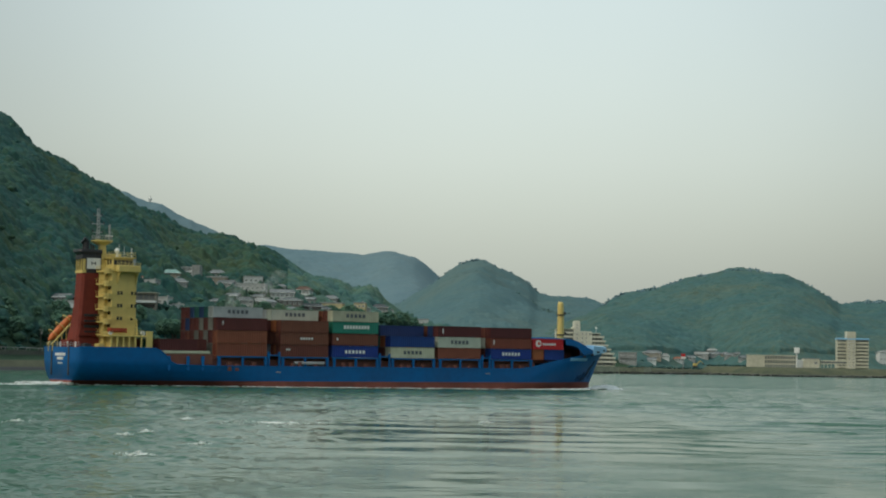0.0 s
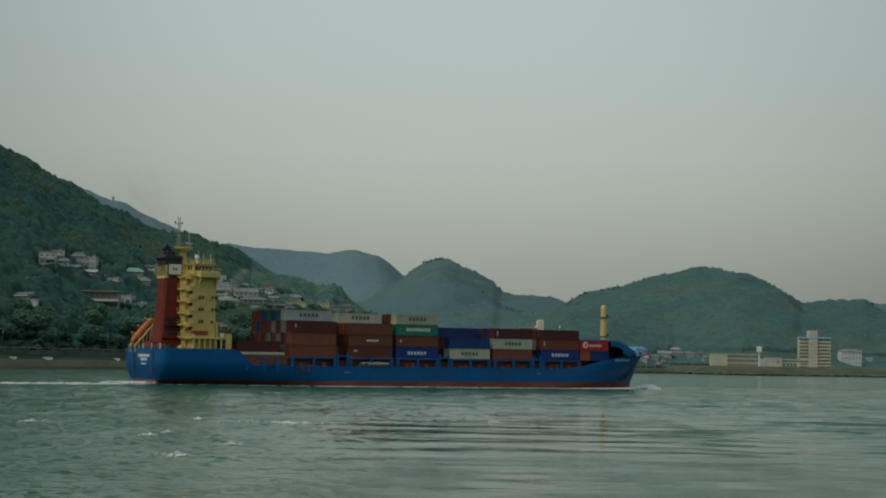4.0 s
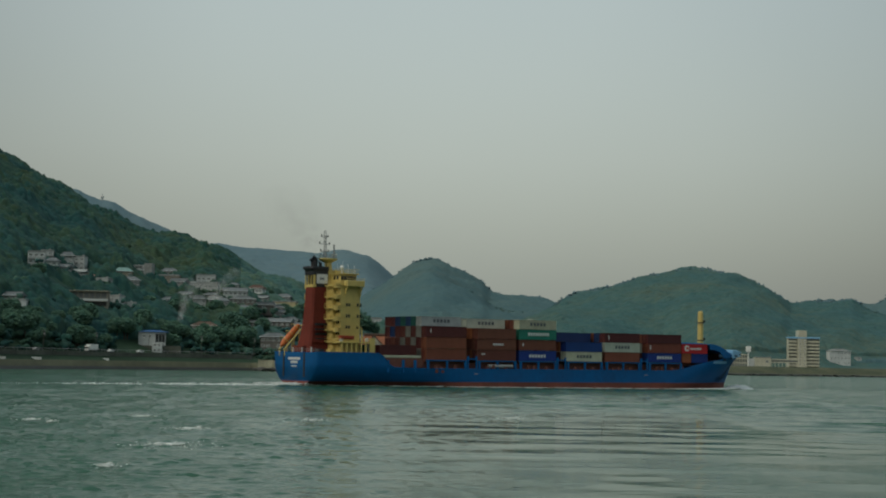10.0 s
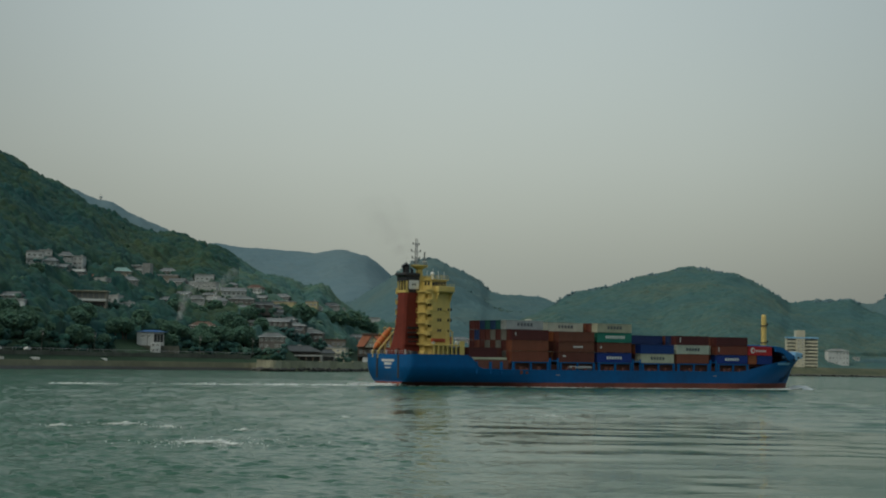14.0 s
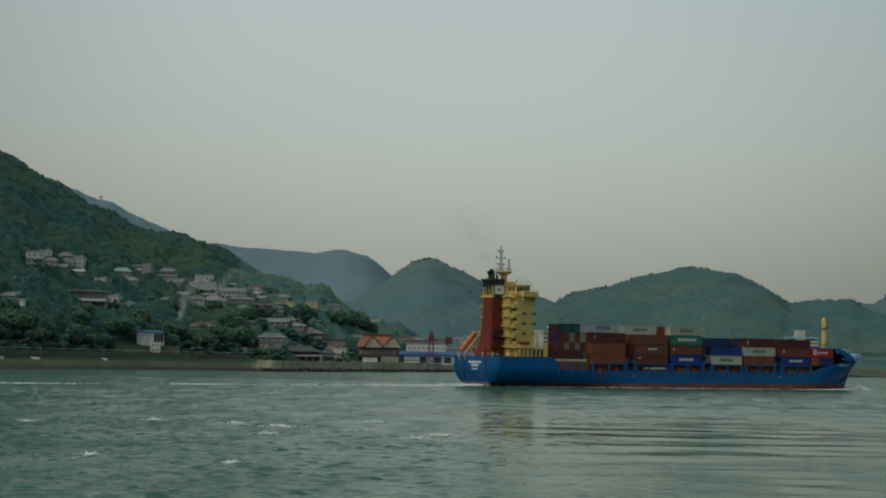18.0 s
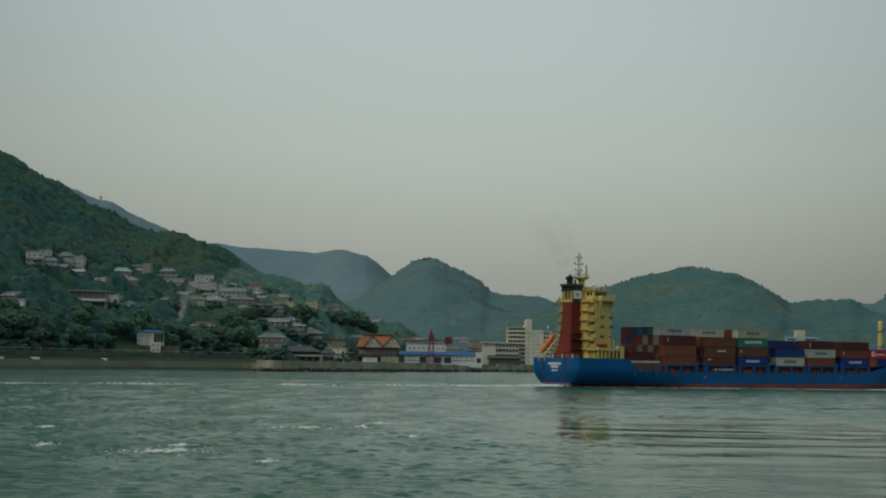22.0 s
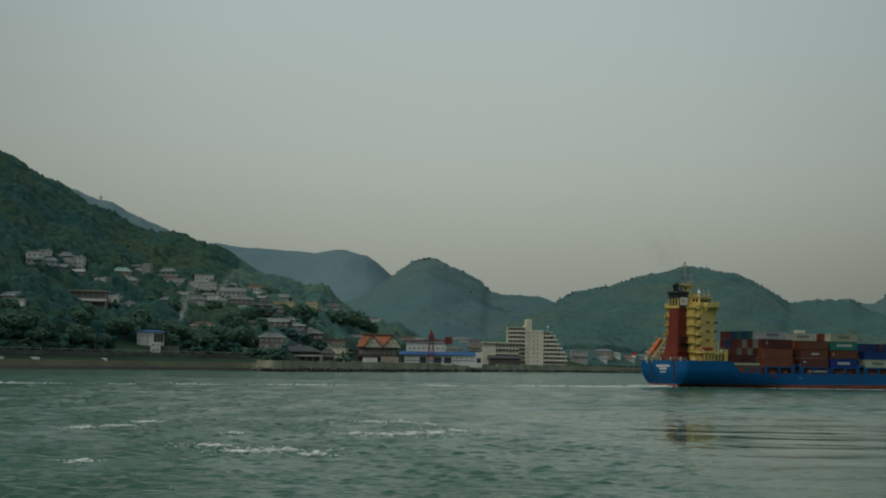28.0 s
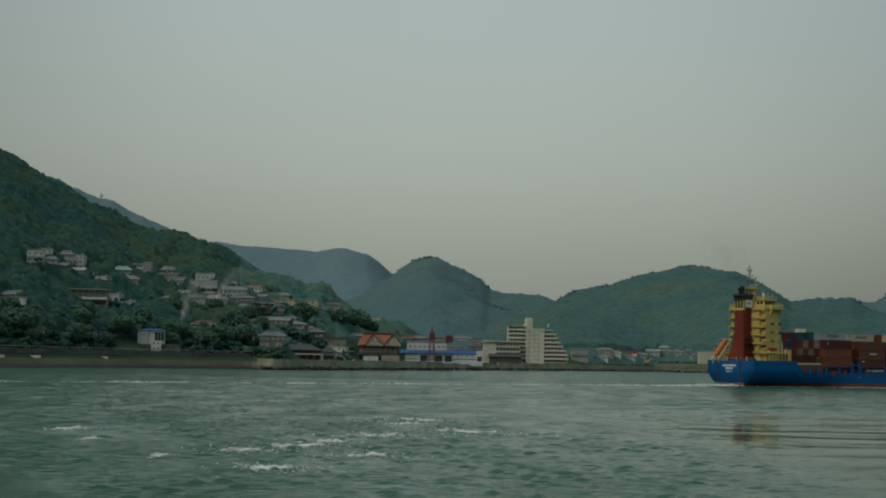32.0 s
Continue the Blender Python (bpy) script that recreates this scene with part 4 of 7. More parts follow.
def corner_house():
    t = thing("corner_house", pose(-147.6, 867, 12.4, 0, 0, 8), "white house with a blue roof over a narrow white stair tower", "house")
    part("wall", box(-7.5, 6.2, -4.5, 4.5, -3, 5.6), WALLS["white"], t)
    part("roof", roof_mesh("hip", 13.8, 9, 5.6, 0.8), ROOFS["blue_sheet"], t, "faded blue sheet roof")
    for xx in (-4.6, -1.8):
        pane(t, xx, -4.56, 3.4, 1.3, 1.4)
    part("veranda_glass", box(1.0, 5.9, -4.58, -4.45, 0.4, 4.6), GLASS_DARK, t)
    for xx in (1.0, 2.6, 4.2, 5.8):
        part("veranda_post", box(xx - 0.1, xx + 0.1, -4.75, -4.6, 0, 5.5), GREY_STEEL, t)
    part("stair_tower", box(-0.4, 4.6, -10.0, -4.7, -9.0, 0.2), WALLS["white"], t)
    for z0 in (-2.6, -5.2):
        for xx in (1.0, 3.1):
            pane(t, xx, -10.06, z0 + 1.6, 1.1, 1.2)
    part("retaining_wall", box(-8.5, 14, -5.6, -4.9, -7, -1.4), STONE_DARK, t)
    CLEAR.append((-147, 846, 17))


def long_house():
    t = thing("hillside_inn", pose(-189.8, 898, 33.9, 0, 0, 3), "long two-storey hillside inn with a brown roof and white balcony", "inn")
    part("wall", box(-12.3, 12.3, -4, 5, -4, 5.2), WALLS["tan"], t)
    part("roof", box(-13.2, 13.2, -6.0, 6.0, 5.2, 5.65, 0.1), WALLS["tan"], t, "thin tan roof slab")
    part("glazing", box(-11.8, 11.8, -4.08, -3.95, 1.6, 4.6), GLASS_HAZE, t)
    part("balcony", box(-12.6, 12.6, -5.6, -4.1, 0.2, 1.4), WALLS["white"], t)
    for k in range(9):
        part("post", box(-12.0 + 3 * k - 0.15, -12.0 + 3 * k + 0.15, -5.5, -5.2, 1.4, 5.2), WALLS["tan"], t)
    part("lower_glazing", box(-11.8, 11.8, -4.06, -3.95, -2.6, -0.4), GLASS_DARK, t)
    for cx in (-200, -190, -180):
        CLEAR.append((cx, 889, 10))


def hillside_block():
    t = thing("concrete_flats", pose(-189, 1058, 54.0, 0, 0, -4), "grey concrete flats with a windowless end block", "apartment building")
    part("end_block", box(3.2, 9.6, -4, 6, -5, 11.8), WALLS["grey"], t)
    part("wall", box(-9.4, 3.1, -3, 6, -5, 9.6), WALLS["grey"], t)
    part("roof", box(-9.8, 3.1, -4.2, 6, 9.6, 10.4), WALLS["white"], t)
    for f in range(3):
        part("balcony", box(-9.4, 3.1, -4.2, -3.1, 3.2 * f - 0.2, 3.2 * f + 0.8), WALLS["white"], t)
        for c in range(5):
            pane(t, -8.2 + c * 2.5, -3.06, 3.2 * f + 1.6, 1.6, 1.4)
    for c in range(4):
        part("partition", box(-9.4 + c * 4.1, -9.1 + c * 4.1, -4.2, -3.1, 0, 9.6), WALLS["white"], t)
    t.scale = (0.75, 0.75, 0.8)
    CLEAR.append((-188, 1044, 10))


def right_bank():
    slab_block("school", 264.0, 1600, 6.0, 44, 12, 3, 4.0, WALLS["cream"], "cream three-storey school block with rows of windows", False, 0, 12, 15, "school")
    t = thing("water_tower", pose(297, 1650, 8.0), "white water tower on a slim mast", "water tower")
    part("mast", rod((0, 0, -2), (0, 0, 13), 0.7, 0.5, n=10), WHITE_PAINT, t)
    part("tank", box(-2.2, 2.2, -2.2, 2.2, 13, 18.5, 0.3), WHITE_PAINT, t)
    t = thing("bath_house", pose(306, 1625, 6.0), "white low bathhouse with a covered passage", "bathhouse")
    part("wall", box(-8, 7, -5, 5, -2, 9.6), WALLS["cream"], t)
    part("roof", roof_mesh("flat", 15, 10, 9.6, 0), ROOFS["pale"], t)
    pane(t, 3.5, -5.06, 6.0, 2.6, 2.2)
    part("turret", box(-13, -8.1, -3, 3, -2, 8.6), WALLS["white"], t)
    part("passage", box(7.1, 34, -3, 3, 5.0, 8.6), WALLS["cream"], t)
    for k in range(8):
        part("passage_post", box(8 + k * 3.4, 8.5 + k * 3.4, -3, -2.5, -2, 5.0), WALLS["cream"], t)
    part("passage_glazing", box(8, 33, -3.06, -2.96, 6.0, 7.6), GLASS_HAZE, t)
    # apartment tower with a plain shaft and stacked balconies
    t = thing("apartment_tower", pose(349.6, 1650, 8.4, 0, 0, -2), "cream apartment tower with blue roof edge and balconies", "apartment building")
    w = WALLS["cream"]
    part("shaft", box(-6.6, 3.0, -7.4, 6, -3, 34.4, 0.05), w, t)
    for x0, x1 in ((-16.6, -6.7), (3.1, 17.6)):
        part("wall", box(x0, x1, -4, 6, -3, 26.6), w, t)
        part("blue_edge", box(x0 - 0.5, x1 + 0.5, -6.4, 6.4, 26.6, 28.2, 0.05), PALE_BLUE, t, "light blue roof edge")
        for f in range(8):
            z0 = f * 3.3
            part("balcony", box(x0, x1, -6.0, -4.1, z0 - 0.2, z0 + 1.5), w, t)
            part("glazing", box(x0 + 0.3, x1 - 0.3, -4.06, -3.96, z0 + 1.0, z0 + 2.8), GLASS_HAZE, t)
    part("blue_edge", box(-6.8, 3.05, -7.5, -6.9, 26.6, 27.8), PALE_BLUE, t)
    for f in range(8):
        for xx in (-4.0, 0.6):
            pane(t, xx, -7.46, 1.6 + f * 3.3, 1.2, 1.3)
    t.scale = (0.87, 1, 1)
    t = thing("town_sign", pose(182, 1600, 4.0), "red and white roadside sign on a post", "sign")
    part("post", rod((0, 0, -2), (0, 0, 12), 0.3), GREY_STEEL, t)
    part("board", box(-2.0, 2.0, -0.3, 0.3, 9.4, 11.4), MARK_WHITE, t)
    part("top_board", box(-2.0, 2.0, -0.35, 0.35, 11.4, 14.0), BOX_PAINT["red"], t)
    t = thing("excavator", pose(192, 1590, 6.0, 0, 0, 20), "yellow excavator with raised arm on the shore", "excavator")
    part("tracks", box(-2.2, 2.2, -1.6, 1.6, -0.6, 0.9, 0.3), DARK_STEEL, t)
    part("cab", box(-1.8, 1.4, -1.4, 1.4, 0.95, 3.4, 0.25), SHIP_YELLOW, t)
    part("boom", rod((1.2, 0, 2.0), (5.2, 0, 6.0), 0.4), SHIP_YELLOW, t)
    part("arm", rod((5.2, 0, 6.0), (8.2, 0, 3.4), 0.32), SHIP_YELLOW, t)
    part("bucket", box(7.7, 9.0, -0.7, 0.7, 2.2, 3.5, 0.2), DARK_STEEL, t)


def tile_house(x, y, z):
    """Long low house with a dark tiled roof, a white fascia and a small gabled wing."""
    t = thing("waterfront_inn", pose(x, y, z, 0, 0, 4), "long dark-roofed waterfront inn with a white fascia", "inn")
    part("wall", box(-12, 12, -3.5, 5, -2, 4.8), WALLS["dark"], t)
    part("roof", roof_mesh("hip", 25, 9.5, 4.8, 3.4), ROOFS["dark_tile"], t, "dark tiled roof")
    part("porch_roof", box(-12.6, 12.6, -6.2, -3.6, 2.5, 2.8, 0.05), ROOFS["dark_tile"], t)
    part("fascia", box(-12.8, 12.8, -6.5, -6.25, 2.2, 2.75), WALLS["fresh"], t, "white fascia board")
    for k in range(7):
        part("post", box(-12.2 + 4.0 * k, -11.9 + 4.0 * k, -6.2, -5.9, -2, 2.2), TIMBER, t)
    for k in range(6):
        part("glazing", box(-11.4 + 4.0 * k, -8.4 + 4.0 * k, -3.6, -3.44, -0.6, 2.0), GLASS_DARK, t)
    part("ridge_vent", box(-1.0, 1.2, -0.5, 0.5, 8.2, 8.8, 0.05), WALLS["white"], t)
    part("wing_wall", box(12.1, 20.5, -5.0, 3, -2, 4.0), WALLS["grey"], t)
    part("wing_roof", roof_mesh("hip", 8.6, 8.4, 4.0, 2.2), ROOFS["dark_tile"], t).matrix_basis = pose(16.4, -1.0, 0)
    part("wing_glazing", box(12.8, 20.0, -5.08, -4.96, -0.4, 2.2), GLASS_DARK, t)
    part("wing_door", box(12.3, 13.4, -5.1, -4.98, -1.8, 2.4), WALLS["fresh"], t)
    CLEAR.append((x, y - 6, 17))
    b = thing("shore_sign", pose(x - 17.8, y - 8, z, 0, 0, 4), "white signboard with faded red and yellow bars on posts", "sign")
    part("board", box(-3.4, 3.4, -0.15, 0.15, -0.4, 3.6, 0.05), MARK_WHITE, b)
    part("red_bar", box(-0.4, 2.6, -0.22, -0.14, 1.6, 2.9), BOX_PAINT["red"], b)
    part("yellow_bar", box(-2.8, 0.8, -0.21, -0.14, 0.2, 1.1), SHIP_YELLOW, b)
    for px in (-2.6, 2.6):
        part("post", box(px - 0.15, px + 0.15, 0.16, 0.4, -3.4, 3.4), GREY_STEEL, b)
    CLEAR.append((x - 17.8, y - 10, 8))


def lookout_tower():
    """A slim lookout on the crest of the mountain behind."""
    t = thing("lookout_tower", pose(-589.4, 2900, 267.0), "pale slender lookout tower on the mountain crest", "tower")
    part("shaft", rod((0, 0, -14), (0, 0, 8.5), 1.9, 1.5, n=8), WALLS["fresh"], t)
    part("gallery", rod((0, 0, 8.5), (0, 0, 11.5), 3.0, 3.3, n=10), WALLS["fresh"], t)
    part("cap", rod((0, 0, 11.5), (0, 0, 13.5), 2.8, 0.8, n=10), WALLS["fresh"], t)
    part("aerial", rod((0, 0, 13.5), (0, 0, 17.0), 0.5, 0.25, n=6), WALLS["grey"], t)
    w = thing("crest_building", pose(-577.0, 2897, 261.0), "low pale building beside the lookout tower", "building")
    part("wall", box(-6, 6, -4, 4, -8, 5, 0.1), WALLS["grey"], w)
    part("roof", roof_mesh("flat", 12, 8, 5, 0), ROOFS["pale"], w)


lookout_tower()
waterfront_hotel()
annex(49.3, 1415, 5.0)
gable_hall(-39.4, 1050, 5.4)
fish_store(-10.0, 1140, 5.4)
blue_roof_store(18.0, 1172, 4.2)
red_derrick(-6.6, 1125, 4.6)
tile_house(-81.5, 976.0, 5.2)
corner_house()
long_house()
hillside_block()
right_bank()


# ---------------------------------------------------------------- shore works
def shore_point(b, off):
    y = float(coast(b)) + off
    return Vector((b * y, y, 0))


def seawall():
    """Wall of concrete and stone bays along the town's waterfront."""
    bs = np.linspace(-0.108, 0.095, 44)
    wall = thing("seawall", Matrix.Identity(4), "weathered concrete and stone seawall along the waterfront", "seawall")
    wall["kind"] = "structure"
    for i, (b0, b1) in enumerate(zip(bs, bs[1:])):
        a, c = shore_point(b0, 3), shore_point(b1, 3)
        way = (c - a).normalized()
        out = Vector((-way.y, way.x, 0))
        if out.y > 0:
            out = -out
        top = (4.5 if not 0.0 < b0 < 0.03 else 3.4) + 0.3 * math.sin(i * 1.7)
        foot, back = 0.9, -1.6
        a2, c2 = a + way * 0.06, c - way * 0.06
        rings = [[p + out * foot + Vector((0, 0, -1)), p + out * 0.2 + Vector((0, 0, top)), p + out * back + Vector((0, 0, top)), p + out * back + Vector((0, 0, -1))] for p in (a2, c2)]
        part("wall_bay", loft(rings), STONE if (i // 3) % 2 else CONCRETE, wall)
        if i % 3 == 0:
            part("coping", loft([[p + out * 0.4 + Vector((0, 0, top + 0.02)), p + out * 0.4 + Vector((0, 0, top + 0.35)), p + out * -1.2 + Vector((0, 0, top + 0.35)), p + out * -1.2 + Vector((0, 0, top + 0.02))] for p in (a2, c2)]), CONCRETE, wall)
    rng = np.random.default_rng(21)
    n = 900
    b = rng.uniform(-0.11, 0.26, n)
    y = coast(b) + rng.uniform(-3.5, 2.0, n)
    V, F = clumps(np.stack([b * y, y, rng.uniform(-0.3, 0.5, n)], -1), rng.uniform(0.5, 1.5, n), 1, rng, 0.6, 0.2)
    tagged(piece("shore_rocks", mesh_of("shore_rocks", V, F), WET), "dark wet rocks at the foot of the seawall", "rocks", kind="stuff")


def coast_road():
    """Retaining wall, road, guard rail and poles along the left shore."""
    bs = np.linspace(-0.40, -0.112, 40)
    pts = [shore_point(b, 28) for b in bs]
    wall = thing("road_wall", Matrix.Identity(4), "stone retaining wall below the coast road", "retaining wall")
    wall["kind"] = "structure"
    for i, (a, c) in enumerate(zip(pts, pts[1:])):
        way = (c - a).normalized()
        top = 7.3 + 0.25 * math.sin(i * 2.1)
        rings = [[p + Vector((0, -1.5, 2.4)), p + Vector((0, -0.6, top)), p + Vector((0, 0.5, top)), p + Vector((0, 0.5, 2.4))] for p in (a + way * 0.08, c - way * 0.08)]
        part("wall_bay", loft(rings), STONE_DARK, wall)
    rail = thing("guard_rail", Matrix.Identity(4), "pale steel guard rail along the coast road", "guard rail")
    bm = bmesh.new()
    for i, (a, c) in enumerate(zip(pts, pts[1:])):
        up = Vector((0, 0.2, 8.3))
        add_rod(bm, a + up, c + up, 0.09, n=5)
    part("rail", bm, GREY_STEEL, rail)
    for a in pts:
        for k in (0, 0.5):
            part("post", rod(a + Vector((k * 3, 0.2, 7.2)), a + Vector((k * 3, 0.2, 8.4)), 0.1, n=6), GREY_STEEL, rail)
    road = thing("coast_road", Matrix.Identity(4), "asphalt coast road behind the retaining wall", "road")
    road["kind"] = "structure"
    part("carriageway", loft([[p + Vector((0, 1.0, 7.04)), p + Vector((0, 1.0, 7.1)), p + Vector((0, 12, 7.1)), p + Vector((0, 12, 7.04))] for p in pts]), ASPHALT, road)
    pole = thing("utility_pole", Matrix.Identity(4), "grey concrete utility pole beside the coast road", "pole", "utility poles")
    part("pole", rod((0, 0, -1), (0, 0, 10), 0.18, 0.12), STONE_DARK, pole)
    part("crossarm", box(-1.0, 1.0, -0.06, 0.06, 8.9, 9.05), GREY_STEEL, pole)
    part("transformer", rod((0.35, 0, 7.2), (0.35, 0, 8.2), 0.28, n=10), GREY_STEEL, pole)
    spots = [shore_point(b, 41) for b in np.arange(-0.39, -0.11, 0.031)]
    for i, p in enumerate(spots):
        m = pose(p.x, p.y, 7.1)
        if i == 0:
            pole.matrix_basis = m
        else:
            copy_thing(pole, m)
    for i, (b, w) in enumerate(((-0.242, 9), (-0.262, 7), (-0.20, 6))):
        p = shore_point(b, 24)
        t = thing("beach_bench_wall", pose(p.x, p.y, 3.2), "low white concrete wall on the beach", "low wall")
        part("slab", box(-w / 2, w / 2, -0.4, 0.4, -0.2, 1.1, 0.1), WALLS["white"], t)


seawall()
coast_road()


# ---------------------------------------------------------------- trees
def tree(x, y, z, size, seed, mat):
    rng = np.random.default_rng(seed)
    t = thing("tree", pose(x, y, z), "leafy broadleaf tree with an uneven crown on the hillside", "tree", "trees of the hillside")
    bm = rod((0, 0, -1), (0, 0, size * 0.5), size * 0.06, size * 0.04, 7)
    for i in range(5):
        a = rng.uniform(0, 6.28)
        add_rod(bm, (0, 0, size * (0.3 + 0.05 * i)), (math.cos(a) * size * 0.35, math.sin(a) * size * 0.35, size * (0.6 + 0.06 * i)), size * 0.028, size * 0.012, 5)
    part("trunk", bm, BARK, t)
    n = 520
    d = rng.normal(0, 1, (n, 3))
    d = d / np.linalg.norm(d, axis=1)[:, None] * rng.uniform(0.3, 1.0, (n, 1)) ** 0.5
    C = d * np.array([0.5, 0.5, 0.38]) * size + np.array([0, 0, size * 0.72])
    V, F = clumps(C, rng.uniform(0.03, 0.08, n) * size, 1, rng, 0.7, 0.42)
    piece("crown", mesh_of("crown", V, F), mat, t)
    return t


grow = np.random.default_rng(5)
for i in range(64):
    b = grow.uniform(-0.29, -0.105)
    y = float(coast(b)) + grow.uniform(50, 90)
    x = b * y
    if any((x - hx) ** 2 + (y - hy) ** 2 < (hr * 1.0) ** 2 for hx, hy, hr in CLEAR):
        continue
    tree(x, y, float(relief(b, y)) - 0.3, grow.uniform(6.5, 10.5), 100 + i, LEAF_TREE)

forest("cape_forest", -0.122, 0.0, 850, 1335, 9.0, 2.9, 1, LEAF_CAPE_HAZE, "scattered trees on the slope towards the cape, paled by painted haze", 12, 6, 0.5, 0.2, True, 6.0, 0.55, 0.8)
forest("hillside_forest", -0.31, -0.118, 690, 1335, 9.0, 2.9, 1, LEAF, "scattered round-crowned trees on the near hillside", 11, 6, 0.5, 0.2, True, 6.0, 0.55, 0.8)
forest("bamboo_grove", -0.31, -0.02, 760, 1320, 14.0, 2.9, 1, LEAF_LIGHT, "lighter yellow-green trees scattered on the hillside", 15, 6, 0.5, 0.2, True, 8.0, 0.55, 0.8)
forest("shore_shrubs", -0.34, -0.100, 560, 980, 4.5, 2.3, 1, LEAF, "dark shrubs and low trees on the bank above the coast road", 23, 4, 0.85, 0.22, True, 0.0, 0.5, 0.8, (45, 105))
# larger trees between the houses
tree(-88.0, 1065.0, 23.2, 15.5, 300, LEAF_TREE)
tree(-95.3, 1055.0, 26.4, 10.7, 301, LEAF_TREE)
tree(-63.0, 1176.0, 22.7, 15.6, 304, LEAF_TREE)
tree(-56.4, 1201.0, 22.4, 13.7, 305, LEAF_TREE)
tree(-69.9, 1159.0, 24.2, 13.9, 306, LEAF_TREE)
tree(-75.4, 1126.0, 25.4, 11.4, 307, LEAF_TREE)
tree(-113.0, 995.0, 23.4, 11.3, 311, LEAF_TREE)
tree(-104.7, 986.0, 18.8, 9.4, 312, LEAF_TREE)
tree(-119.1, 952.0, 17.9, 12.7, 313, LEAF_TREE)
tree(-113.6, 946.0, 14.8, 12.6, 314, LEAF_TREE)
tree(-108.4, 935.0, 10.4, 11.8, 315, LEAF_TREE)
tree(-163.6, 945.0, 29.5, 9.0, 317, LEAF_TREE)
tree(-150.6, 959.0, 27.0, 10.3, 318, LEAF_TREE)
tree(-133.2, 996.0, 29.0, 9.5, 319, LEAF_TREE)
tree(-139.3, 970.0, 24.3, 9.8, 320, LEAF_TREE)
tree(-210.7, 880.0, 44.3, 7.8, 325, LEAF_TREE)
tree(-187.5, 934.0, 38.7, 7.1, 327, LEAF_TREE)
tree(-101.6, 1083.0, 31.9, 8.2, 328, LEAF_TREE)
tree(-85.5, 1110.0, 29.3, 9.1, 329, LEAF_TREE)
tree(-117.1, 1126.0, 43.3, 8.6, 330, LEAF_TREE)
tree(-50.5, 1206.0, 20.2, 11.5, 334, LEAF_TREE)


def garden_shrubs():
    """Hedges at the feet of the houses and garden trees about their corners."""
    rng = np.random.default_rng(41)
    C, S = [], []
    for x, y, z, w, d, h in HOUSES:
        if y > 1500:
            continue
        n = int(w * 3.2)
        u = rng.uniform(-0.6, 0.6, n) * w
        v = y - d / 2 - rng.uniform(1.2, 4.0, n)
        foot = relief((x + u) / v, v)
        C.append(np.stack([x + u, v, foot + rng.uniform(0, 1, n) ** 0.6 * np.maximum(z - foot, 0.6)], -1))
        S.append(rng.uniform(0.6, 1.5, n))
        for _ in range(rng.integers(0, 3)):
            m = 9
            cx, cy = x + rng.choice([-1, 1]) * w * rng.uniform(0.35, 0.7), y - d / 2 - rng.uniform(2.5, 7)
            g = float(relief(cx / cy, cy))
            tall = max(z - g, 0) + h * rng.uniform(0.1, 0.6)
            k = rng.uniform(0.1, 1, m)
            C.append(np.stack([cx + rng.normal(0, 1.3, m), cy + rng.normal(0, 0.8, m), g + tall * k], -1))
            S.append(rng.uniform(0.8, 1.7, m))
    V, F = clumps(np.concatenate(C), np.concatenate(S), 1, rng, 0.9, 0.25)
    tagged(piece("garden_shrubs", mesh_of("garden_shrubs", V, F, True), LEAF_CAPE_HAZE), "dark green garden shrubs round the hillside houses", "shrubs", kind="stuff")


garden_shrubs()


def crest_trees(name, which, b0, b1, near, far, size, seed, mat, label, keep=0.8):
    """Single crowns standing out along the skyline of a hill."""
    rng = np.random.default_rng(seed)
    bs = np.arange(b0, b1, size * 0.55 / (0.5 * (near + far)))
    ys = np.arange(near, far, 6.0)
    B, Y = np.meshgrid(bs, ys)
    Z = np.stack(hills(B, Y))[which]
    top = np.argmax(relief(B, Y) / Y * (Z > 8), axis=0)
    C, S = [], []
    for i, b in enumerate(bs):
        if Z[top[i], i] < 12 or rng.random() > keep:
            continue
        s = size * rng.uniform(0.5, 1.1)
        for k in range(7):
            y = ys[top[i]] - rng.uniform(-4, 26)
            C.append((b * y + rng.normal(0, 0.5) * s, y, float(relief(b, y)) + s * rng.uniform(0.25, 0.95)))
            S.append(s * rng.uniform(0.28, 0.5))
    V, F = clumps(np.array(C), np.array(S), 1, rng, 0.95, 0.25)
    return tagged(piece(name, mesh_of(name, V, F, True), mat), label, "forest", kind="stuff")


crest_trees("crest_trees", 4, 0.0, 0.335, 1650, 2520, 3.9, 61, LEAF_CREST_HAZE, "trees along the crest of the wooded hill")
# the cone's crest borrows the mountain tones, to offset its crowns' own shade
crest_trees("ridge_trees", 3, -0.12, 0.335, 1750, 3300, 4.6, 62, LEAF_BLUE_HAZE, "trees along the crest of the conical hill, painted hazy")
forest("town_trees", 0.086, 0.168, 1560, 1690, 8.0, 1.7, 1, LEAF_FAR_HAZE, "low trees and hedges among the shore houses", 19, 4, 0.5, 0.1, True, 0.0, 0.5, 0.7)
canopy("cape_canopy", (0,), -0.1201, 0.0, 690, 1345, 0.0010, 1.2, 6.5, 5.0, LEAF_CAPE_HAZE, "mixed woodland of the slope towards the cape, paled by painted haze")
canopy("hillside_canopy", (0,), -0.33, -0.1195, 690, 1345, 0.0010, 1.2, 6.5, 5.0, LEAF, "dense mixed green woodland of the near hillside")
canopy("valley_canopy", (4,), -0.02, 0.335, 1560, 2520, 0.0008, 2.2, 7.0, 4.6, LEAF_FAR_HAZE, "green woodland of the slopes beyond the waterfront, haze in its colour", 15.0)
